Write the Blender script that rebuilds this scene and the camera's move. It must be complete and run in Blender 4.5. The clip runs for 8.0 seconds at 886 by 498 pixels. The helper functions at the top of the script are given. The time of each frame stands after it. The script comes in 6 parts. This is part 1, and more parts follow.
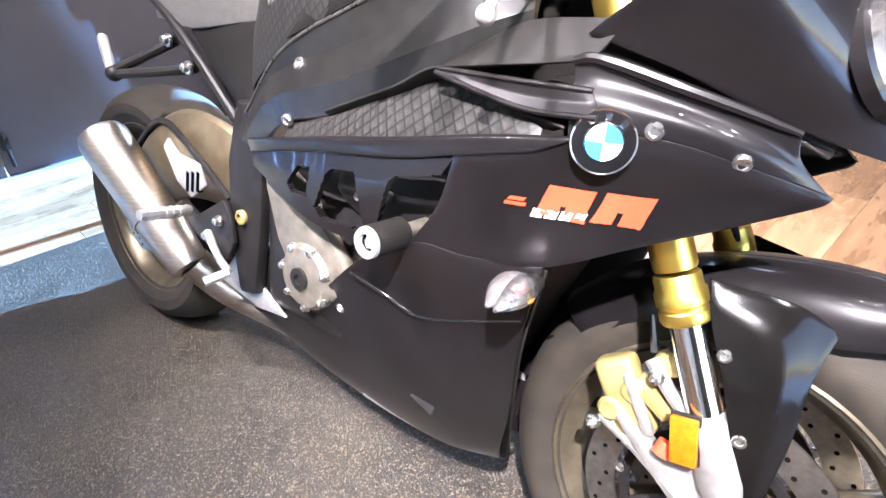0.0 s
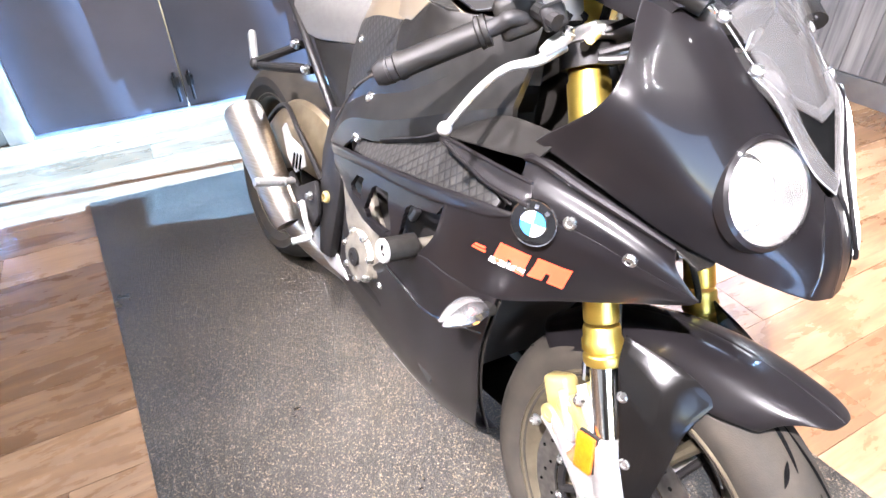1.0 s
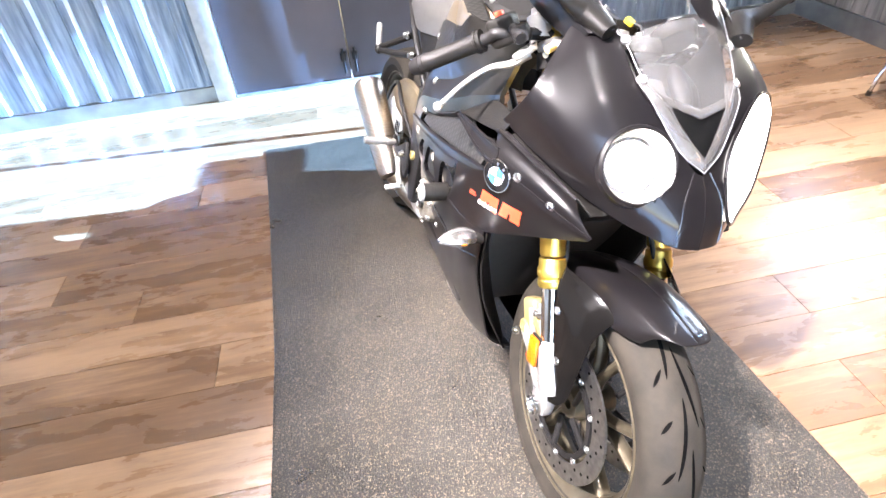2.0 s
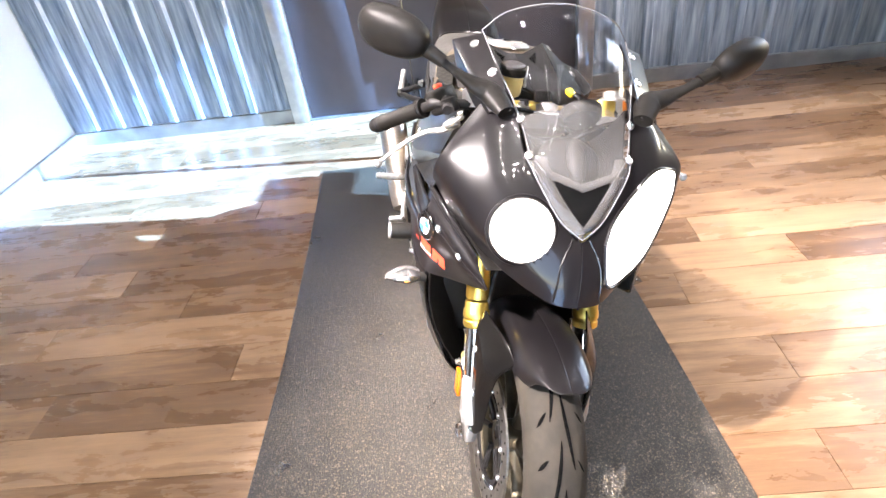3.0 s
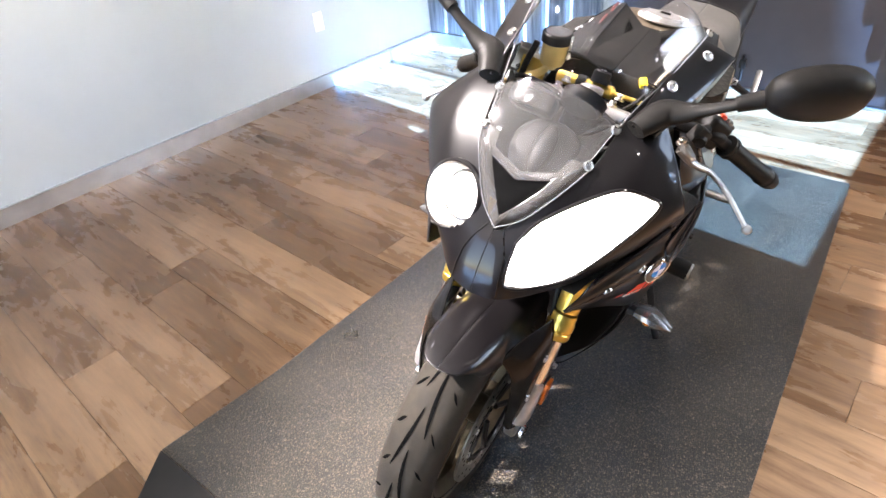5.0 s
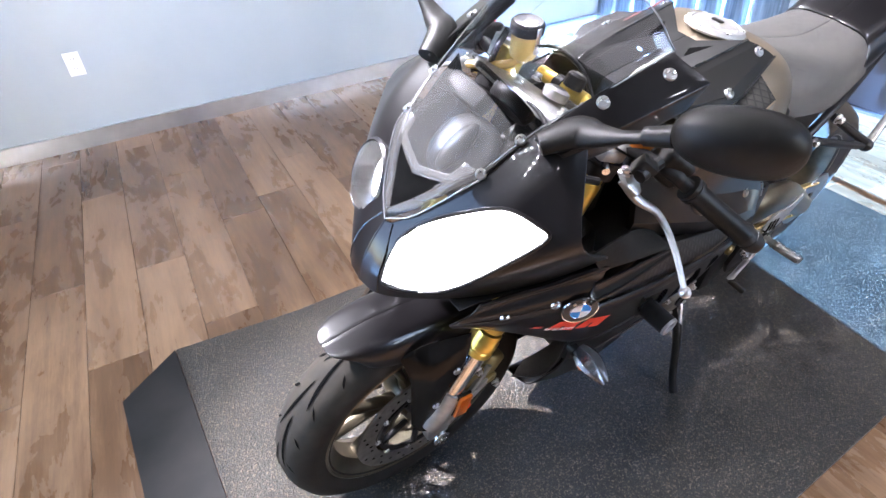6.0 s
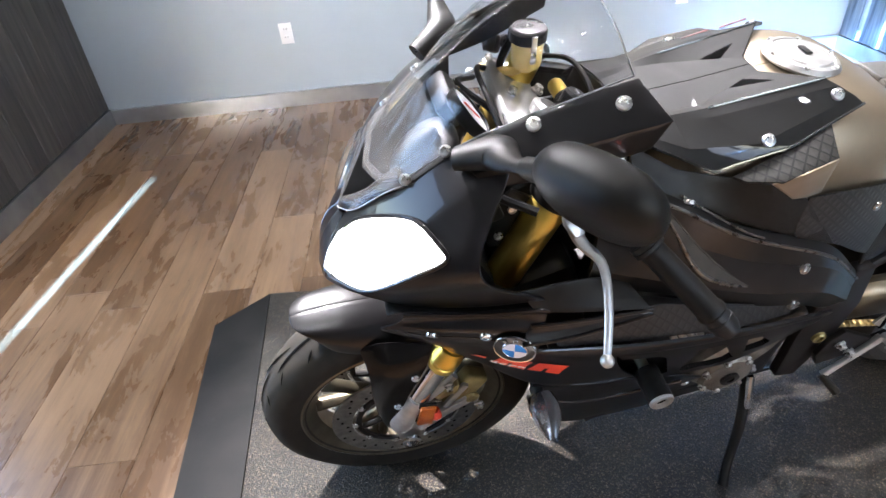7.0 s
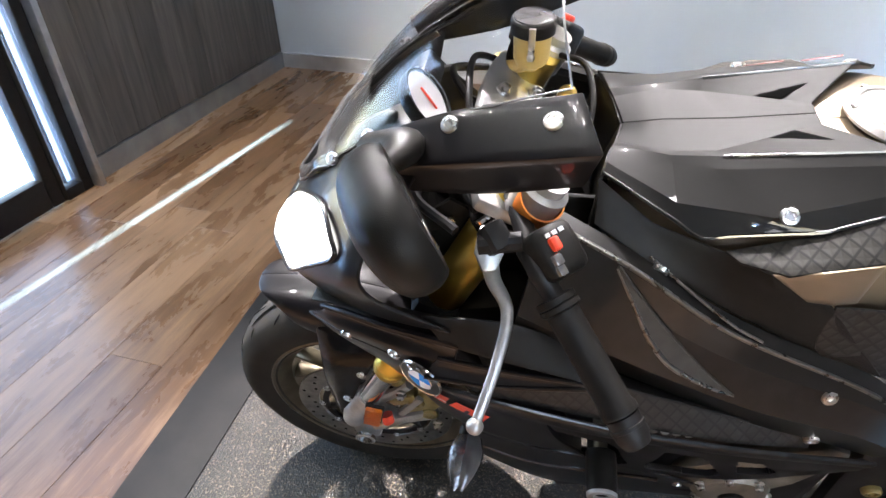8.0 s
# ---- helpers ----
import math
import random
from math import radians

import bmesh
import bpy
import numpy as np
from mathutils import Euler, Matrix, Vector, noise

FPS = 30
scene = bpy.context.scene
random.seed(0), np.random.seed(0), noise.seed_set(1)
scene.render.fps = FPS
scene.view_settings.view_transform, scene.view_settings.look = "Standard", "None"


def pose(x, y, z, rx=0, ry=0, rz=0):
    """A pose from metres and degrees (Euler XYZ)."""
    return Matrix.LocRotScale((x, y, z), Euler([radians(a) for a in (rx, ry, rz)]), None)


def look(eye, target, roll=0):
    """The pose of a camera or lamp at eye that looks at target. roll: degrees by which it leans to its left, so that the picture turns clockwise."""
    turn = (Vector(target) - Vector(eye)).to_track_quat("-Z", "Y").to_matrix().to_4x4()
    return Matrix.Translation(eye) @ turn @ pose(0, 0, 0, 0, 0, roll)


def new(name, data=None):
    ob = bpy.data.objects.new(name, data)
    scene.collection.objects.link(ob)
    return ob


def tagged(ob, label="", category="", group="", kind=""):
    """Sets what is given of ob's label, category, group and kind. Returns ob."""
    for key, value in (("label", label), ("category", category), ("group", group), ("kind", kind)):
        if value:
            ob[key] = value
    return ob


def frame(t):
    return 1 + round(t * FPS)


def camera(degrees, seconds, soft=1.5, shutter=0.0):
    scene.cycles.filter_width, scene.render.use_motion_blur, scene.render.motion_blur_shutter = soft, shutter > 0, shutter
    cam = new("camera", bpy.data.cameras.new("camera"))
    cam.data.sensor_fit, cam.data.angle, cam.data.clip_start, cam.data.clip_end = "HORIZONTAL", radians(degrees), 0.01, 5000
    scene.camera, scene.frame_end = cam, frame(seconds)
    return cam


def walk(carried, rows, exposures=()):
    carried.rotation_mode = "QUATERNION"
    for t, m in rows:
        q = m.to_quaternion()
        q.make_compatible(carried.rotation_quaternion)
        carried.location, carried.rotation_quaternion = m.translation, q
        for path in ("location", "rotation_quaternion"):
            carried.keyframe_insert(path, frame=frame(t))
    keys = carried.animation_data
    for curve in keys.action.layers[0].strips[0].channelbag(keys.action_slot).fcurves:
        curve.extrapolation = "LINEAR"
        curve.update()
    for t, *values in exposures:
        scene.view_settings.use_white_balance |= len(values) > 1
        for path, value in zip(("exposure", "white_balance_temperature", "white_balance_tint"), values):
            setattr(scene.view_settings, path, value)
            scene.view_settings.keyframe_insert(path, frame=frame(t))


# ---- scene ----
from mathutils.bvhtree import BVHTree

cam = camera(74.9, 8.0)
PATH = [
    (0, (0.11, -0.533, 0.997), (-1.134, 0.624, -0.059), -2.7),
    (0.5, (0.182, -0.506, 1.123), (-1.143, 0.42, -0.055), 1.4),
    (1, (0.321, -0.446, 1.19), (-1.116, 0.281, 0.004), -1.4),
    (1.5, (0.542, -0.378, 1.24), (-1.009, 0.183, 0.108), -0.9),
    (1.7, (0.633, -0.354, 1.278), (-0.939, 0.036, 0.105), -2.9),
    (2.8, (0.802, -0.057, 1.406), (-0.818, -0.084, 0.233), -8.4),
    (3, (0.843, 0.021, 1.424), (-0.795, -0.101, 0.284), -8.0),
    (3.5, (0.916, 0.209, 1.44), (-0.636, -0.29, 0.282), -9.6),
    (4, (0.842, 0.353, 1.407), (-0.667, -0.287, 0.261), -8.4),
    (4.5, (0.735, 0.509, 1.394), (-0.639, -0.347, 0.22), -6.6),
    (4.7, (0.694, 0.569, 1.377), (-0.602, -0.412, 0.213), -6.8),
    (5.8, (0.366, 0.894, 1.328), (-0.401, -0.529, 0.151), -5.2),
    (6, (0.267, 0.894, 1.313), (-0.43, -0.564, 0.134), -4.4),
    (6.5, (0.074, 0.896, 1.286), (-0.374, -0.657, 0.109), -5.7),
    (7, (-0.102, 0.966, 1.28), (-0.152, -0.676, 0.139), -5.4),
    (7.5, (-0.243, 0.99, 1.268), (-0.019, -0.649, 0.144), -5.3),
    (8, (-0.376, 0.849, 1.228), (0.087, -0.724, 0.084), -0.6),
]
walk(cam, [(t, look(eye, target, roll)) for t, eye, target, roll in PATH], [(0, 4.98, 6700, 17), (1.5, 5.26, 6800, 16), (3.0, 4.90, 7350, 16), (4.5, 4.70, 7700, 15), (6.0, 4.82, 6300, 15), (6.5, 4.65, 6600, 13), (7.0, 4.6, 6650, 11), (8.0, 4.58, 6950, 12)])

# ---- world, sun and lamps ----
WALL_R, WALL_L, WALL_B, WALL_F, CEIL = -2.655, 2.72, -2.88, 1.78, 3.0
SUN_ELEV, SUN_TRAVEL = 25.0, Vector((-0.1, -0.995, 0))
world = bpy.data.worlds.new("world")
scene.world = world
world.use_nodes = True
wn = world.node_tree
sky = wn.nodes.new("ShaderNodeTexSky")
sky.sky_type, sky.sun_disc = "NISHITA", False
sky.sun_elevation, sky.sun_rotation = radians(SUN_ELEV), radians(6)
wn.nodes["Background"].inputs["Strength"].default_value = 0.11
wn.links.new(sky.outputs[0], wn.nodes["Background"].inputs["Color"])


def lamp(name, kind, energy, m, color=(1, 1, 1), **more):
    data = bpy.data.lights.new(name, kind)
    data.energy, data.color = energy, color
    if kind == "AREA":
        data.shape, data.size, data.size_y = "RECTANGLE", more["size"], more["size_y"]
    if kind == "SPOT":
        data.spot_size, data.spot_blend, data.shadow_soft_size = radians(more["cone"]), more["blend"], more["soft"]
    if kind == "SUN":
        data.angle = radians(0.35)
    ob = new(name, data)
    ob.matrix_world = m
    return ob


sun_dir = SUN_TRAVEL.normalized() * math.cos(radians(SUN_ELEV)) + Vector((0, 0, -math.sin(radians(SUN_ELEV))))
lamp("sun", "SUN", 6.0, look((0, 0, 5), Vector((0, 0, 5)) + sun_dir), (0.19, 0.47, 1.0))
# the first spot follows the bike's shadow; all other lamps are added fill
# the last spot stands in for daylight on the white wall
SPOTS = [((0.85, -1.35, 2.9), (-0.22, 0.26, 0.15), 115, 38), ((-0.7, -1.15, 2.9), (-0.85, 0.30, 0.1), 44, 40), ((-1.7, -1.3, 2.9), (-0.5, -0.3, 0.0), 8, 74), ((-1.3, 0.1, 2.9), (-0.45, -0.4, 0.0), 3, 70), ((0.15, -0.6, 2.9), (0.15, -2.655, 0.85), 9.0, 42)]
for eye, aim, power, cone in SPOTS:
    lamp("key_and_fill_spot", "SPOT", power, look(eye, aim), (0.95, 0.94, 1.0), cone=cone, blend=1.0, soft=0.03)
# unseen downward fill, placed to brighten patches of floor
DOWN = ((-2.0, 1.2, 2.6, 130), (-1.25, 1.9, 40, 58), (0.3, 1.75, 55, 62), (1.35, 0.3, 6.0, 84), (1.25, -1.1, 4.2, 96), (-0.8, -1.25, 4.8, 66))
for lx, ly, power, cone in DOWN:
    lamp("added_fill_downlight", "SPOT", power, look((lx, ly, CEIL - 0.05), (lx, ly, 0)), (0.89, 0.92, 1), cone=cone, blend=1.0, soft=0.05)


# ---- materials ----
def material(name, c1, c2=None, rough=0.5, metal=0.0, scale=40.0, fine=0.0, bump=0.0, coat=0.0, rough2=None, detail=6.0, stretch=None, per_object=0.0, spec=0.5):
    """A noise-varied surface: c1 to c2 over noise of that scale, with fine grain for bump."""
    m = bpy.data.materials.new(name)
    m.use_nodes = True
    t = m.node_tree
    b = t.nodes["Principled BSDF"]
    co = t.nodes.new("ShaderNodeTexCoord")
    src = co.outputs["Object"]
    if stretch:
        mp = t.nodes.new("ShaderNodeMapping")
        mp.inputs["Scale"].default_value = stretch
        t.links.new(src, mp.inputs[0])
        src = mp.outputs[0]
    if per_object:
        info = t.nodes.new("ShaderNodeObjectInfo")
        far, add = t.nodes.new("ShaderNodeMath"), t.nodes.new("ShaderNodeVectorMath")
        far.operation, far.inputs[1].default_value = "MULTIPLY", 37.0
        t.links.new(info.outputs["Random"], far.inputs[0])
        t.links.new(src, add.inputs[0])
        t.links.new(far.outputs[0], add.inputs[1])
        src = add.outputs[0]
    n = t.nodes.new("ShaderNodeTexNoise")
    n.inputs["Scale"].default_value, n.inputs["Detail"].default_value = scale, detail
    t.links.new(src, n.inputs["Vector"])
    ramp = t.nodes.new("ShaderNodeValToRGB")
    ramp.color_ramp.elements[0].position, ramp.color_ramp.elements[1].position = 0.3, 0.7
    ramp.color_ramp.elements[0].color = (*c1, 1)
    ramp.color_ramp.elements[1].color = (*(c2 or c1), 1)
    t.links.new(n.outputs["Fac"], ramp.inputs[0])
    col = ramp.outputs[0]
    if per_object:
        hsv = t.nodes.new("ShaderNodeHueSaturation")
        mr = t.nodes.new("ShaderNodeMapRange")
        mr.inputs["To Min"].default_value, mr.inputs["To Max"].default_value = 1 - per_object, 1 + per_object
        t.links.new(info.outputs["Random"], mr.inputs["Value"])
        t.links.new(mr.outputs[0], hsv.inputs["Value"])
        t.links.new(col, hsv.inputs["Color"])
        col = hsv.outputs[0]
    t.links.new(col, b.inputs["Base Color"])
    rr = t.nodes.new("ShaderNodeMapRange")
    rr.inputs["To Min"].default_value, rr.inputs["To Max"].default_value = rough, rough2 if rough2 is not None else min(1, rough * 1.25 + 0.02)
    t.links.new(n.outputs["Fac"], rr.inputs["Value"])
    t.links.new(rr.outputs[0], b.inputs["Roughness"])
    b.inputs["Metallic"].default_value = metal
    b.inputs["Coat Weight"].default_value = coat
    b.inputs["Specular IOR Level"].default_value = spec
    b.inputs["Coat Roughness"].default_value = 0.03
    if bump:
        f = t.nodes.new("ShaderNodeTexNoise")
        f.inputs["Scale"].default_value, f.inputs["Detail"].default_value = fine or scale * 5, 3
        t.links.new(src, f.inputs["Vector"])
        bp = t.nodes.new("ShaderNodeBump")
        bp.inputs["Strength"].default_value, bp.inputs["Distance"].default_value = bump, 0.002
        t.links.new(f.outputs["Fac"], bp.inputs["Height"])
        t.links.new(bp.outputs[0], b.inputs["Normal"])
    return m


def glow(name, color, strength):
    m = bpy.data.materials.new(name)
    m.use_nodes = True
    b = m.node_tree.nodes["Principled BSDF"]
    b.inputs["Base Color"].default_value = (0.8, 0.8, 0.8, 1)
    b.inputs["Emission Color"].default_value, b.inputs["Emission Strength"].default_value = (*color, 1), strength
    return m


def glassy(name, color=(1, 1, 1), rough=0.0, alpha=0.12):
    """Thin clear plastic: a faint surface with a sharp reflection."""
    m = bpy.data.materials.new(name)
    m.use_nodes = True
    t = m.node_tree
    t.nodes.remove(t.nodes["Principled BSDF"])
    out = t.nodes["Material Output"]
    clear, shine, mix, fres, power = (t.nodes.new("ShaderNode" + k) for k in ("BsdfTransparent", "BsdfGlossy", "MixShader", "LayerWeight", "Math"))
    clear.inputs["Color"].default_value = (*color, 1)
    shine.inputs["Roughness"].default_value = rough
    fres.inputs["Blend"].default_value = 0.5
    power.operation, power.inputs[1].default_value = "POWER", 7.0
    low = t.nodes.new("ShaderNodeMath")
    low.operation, low.inputs[1].default_value = "ADD", 0.05
    t.links.new(fres.outputs["Facing"], power.inputs[0])
    t.links.new(power.outputs[0], low.inputs[0])
    t.links.new(low.outputs[0], mix.inputs[0])
    t.links.new(clear.outputs[0], mix.inputs[1])
    t.links.new(shine.outputs[0], mix.inputs[2])
    t.links.new(mix.outputs[0], out.inputs["Surface"])
    return m


BLACK = material("satin_black_paint", (0.0040, 0.0035, 0.0040), (0.0066, 0.0058, 0.0062), rough=0.28, scale=9, coat=0.42, bump=0.012, fine=900, spec=0.18)
GLOSS = material("gloss_black_paint", (0.0030, 0.0030, 0.0034), (0.006, 0.0056, 0.006), rough=0.24, scale=6, coat=0.9, spec=0.2)
TANKM = material("grey_metallic_paint", (0.21, 0.165, 0.115), (0.27, 0.215, 0.15), rough=0.3, metal=0.7, scale=14, coat=0.4)
PLASTIC = material("black_textured_plastic", (0.0062, 0.0056, 0.0050), (0.0105, 0.0096, 0.0086), rough=0.36, scale=60, bump=0.2, fine=1400, spec=0.16)
RUBBER = material("tyre_rubber", (0.0125, 0.0104, 0.0080), (0.030, 0.0245, 0.0182), rough=0.72, scale=18, bump=0.2, fine=500, spec=0.25)
GOLD = material("gold_anodised", (0.76, 0.52, 0.10), (0.84, 0.60, 0.15), rough=0.30, metal=1.0, scale=25)
CALIPER = material("pale_gold_caliper", (0.20, 0.155, 0.055), (0.33, 0.265, 0.11), rough=0.36, metal=0.4, scale=40, bump=0.1)
CHROME = material("polished_steel", (0.75, 0.75, 0.75), (0.82, 0.82, 0.82), rough=0.08, metal=1.0, scale=30)
ALLOY = material("cast_alloy", (0.34, 0.33, 0.315), (0.47, 0.46, 0.44), rough=0.34, metal=0.75, scale=45, bump=0.15, fine=700)
BRUSHED = material("brushed_steel", (0.32, 0.285, 0.25), (0.44, 0.40, 0.36), rough=0.30, metal=1.0, scale=30, stretch=(1, 1, 12))
BRONZE = material("bronze_grey_magnesium", (0.105, 0.080, 0.048), (0.165, 0.130, 0.082), rough=0.36, metal=0.65, scale=30, bump=0.1)
ENGINE = material("cast_engine_grey", (0.15, 0.135, 0.108), (0.25, 0.225, 0.185), rough=0.42, metal=0.75, scale=50, bump=0.3, fine=600)
DARK = material("dark_frame_metal", (0.0065, 0.006, 0.006), (0.011, 0.010, 0.010), rough=0.42, metal=0.1, scale=40, bump=0.1, spec=0.25)
SEATM = material("seat_vinyl", (0.055, 0.052, 0.049), (0.085, 0.080, 0.074), rough=0.36, scale=80, bump=0.3, fine=1500)
DISC = material("brake_disc_steel", (0.25, 0.24, 0.23), (0.42, 0.40, 0.37), rough=0.3, metal=1.0, scale=60)
DRED = material("dark_red_decal", (0.07, 0.006, 0.005), (0.11, 0.009, 0.007), rough=0.3, scale=30, coat=0.5)
STEELS = material("screw_steel", (0.55, 0.54, 0.52), (0.68, 0.67, 0.65), rough=0.24, metal=1.0, scale=60)
RED = material("red_decal", (0.75, 0.05, 0.02), (0.80, 0.07, 0.03), rough=0.35, scale=30)
WHITE = material("white_decal", (0.78, 0.78, 0.78), (0.82, 0.82, 0.82), rough=0.35, scale=30)
BLUE = material("blue_enamel", (0.02, 0.22, 0.62), (0.03, 0.26, 0.68), rough=0.2, scale=30)
ORANGE = material("orange_reflector", (0.40, 0.075, 0.002), (0.50, 0.11, 0.004), rough=0.25, scale=160, bump=0.4, fine=420)
AMBERCAP = material("orange_plastic", (0.62, 0.16, 0.012), (0.70, 0.20, 0.02), rough=0.4, scale=30)
FLUID = material("yellowed_reservoir_plastic", (0.62, 0.42, 0.12), (0.70, 0.50, 0.18), rough=0.35, scale=30)
RADIATOR = material("radiator_black", (0.01, 0.01, 0.01), (0.02, 0.02, 0.02), rough=0.5, scale=60, bump=0.3)
CHAINM = material("gold_chain", (0.45, 0.32, 0.12), (0.55, 0.40, 0.18), rough=0.4, metal=0.9, scale=80)
SMOKE2 = material("smoky_plastic", (0.085, 0.082, 0.08), (0.12, 0.115, 0.11), rough=0.15, scale=20, coat=0.6)
SMOKE3 = material("silver_grey_plastic", (0.085, 0.082, 0.08), (0.14, 0.135, 0.132), rough=0.18, metal=0.4, scale=40, coat=0.4)
# flat black for letters, and for painted shade in grooves, holes and openings
SHADE_PRINT = material("shade_and_print_black", (0.003, 0.003, 0.003), (0.005, 0.005, 0.005), rough=0.9, spec=0.0)


def hazy(name, color, body):
    """Hazy see-through plastic: part clear, part grey body, with a sharp coat."""
    m = bpy.data.materials.new(name)
    m.use_nodes = True
    t = m.node_tree
    b = t.nodes["Principled BSDF"]
    n = t.nodes.new("ShaderNodeTexNoise")
    n.inputs["Scale"].default_value, n.inputs["Detail"].default_value = 5, 4
    mr = t.nodes.new("ShaderNodeMapRange")
    mr.inputs["To Min"].default_value, mr.inputs["To Max"].default_value = body * 0.7, body * 1.3
    b.inputs["Base Color"].default_value, b.inputs["Roughness"].default_value = (*color, 1), 0.12
    t.links.new(n.outputs["Fac"], mr.inputs["Value"])
    t.links.new(mr.outputs[0], b.inputs["Alpha"])
    return m


HAZE = hazy("smoky_clear_plastic", (0.085, 0.082, 0.080), 0.44)
# its grey stands for dust and for a painted veil of reflections
HAZE2 = hazy("dust_and_veil_plastic", (0.30, 0.295, 0.29), 0.13)
# pale colour stands in for the highlight on the clear screen edges
EDGE = material("pale_edge_highlight", (0.13, 0.13, 0.132), (0.20, 0.20, 0.205), rough=0.12, scale=60, coat=0.5)
GUARD = material("fork_guard_black", (0.0030, 0.0027, 0.0026), (0.0042, 0.0038, 0.0036), rough=0.12, scale=30, bump=0.008, fine=900, spec=0.22)
BOWL = material("bright_reflector_bowl", (0.34, 0.335, 0.33), (0.48, 0.475, 0.47), rough=0.12, metal=0.9, scale=50)
SCREEN = glassy("clear_windscreen", (0.93, 0.93, 0.94))
LENS = glassy("clear_lens", (0.97, 0.97, 0.98))
LIT = glow("lit_headlight", (0.98, 0.99, 1.0), 0.55)
DIM = glow("dim_headlight", (1.0, 0.95, 0.88), 0.25)
# the facets only reflect; their shine is put in as a glow
FACET_GLOW = glow("headlight_facet_glow", (1.0, 0.99, 0.98), 0.12)
WALLW = material("white_wall_paint", (0.36, 0.41, 0.455), (0.39, 0.44, 0.485), rough=0.5, scale=3, bump=0.12, fine=220)
CEILM = material("ceiling_paint", (0.09, 0.09, 0.09), (0.12, 0.12, 0.12), rough=0.8, scale=4)
STEEL = material("galvanised_corrugated_steel", (0.13, 0.175, 0.23), (0.40, 0.47, 0.55), rough=0.46, metal=0.6, scale=9, bump=0.08, fine=60, stretch=(4, 4, 0.35), detail=8)
DOORM = material("dark_door_paint", (0.074, 0.066, 0.074), (0.088, 0.079, 0.086), rough=0.62, spec=0.25, scale=5, bump=0.05, fine=300)
FRAMEM = material("brushed_frame_steel", (0.45, 0.48, 0.52), (0.60, 0.63, 0.66), rough=0.3, metal=0.9, scale=20)
RIMM = material("dark_bronze_wheel", (0.085, 0.070, 0.048), (0.15, 0.125, 0.085), rough=0.30, metal=0.7, scale=30, bump=0.1)
ALUB = material("aluminium_skirting", (0.50, 0.52, 0.55), (0.64, 0.66, 0.69), rough=0.27, metal=0.85, scale=8, bump=0.015)
CLEARG = material("faceted_clear_plastic", (0.10, 0.095, 0.095), (0.30, 0.29, 0.29), rough=0.16, metal=0.85, scale=120, bump=0.6, fine=260, coat=0.6)
DARKWOOD = material("dark_stained_boards", (0.040, 0.036, 0.034), (0.098, 0.086, 0.078), rough=0.5, scale=6, stretch=(6, 6, 0.5), bump=0.3, fine=30, per_object=0.25)
BASEM = material("grey_baseboard", (0.26, 0.28, 0.30), (0.40, 0.42, 0.44), rough=0.30, metal=0.8, scale=8, bump=0.015, per_object=0.1)


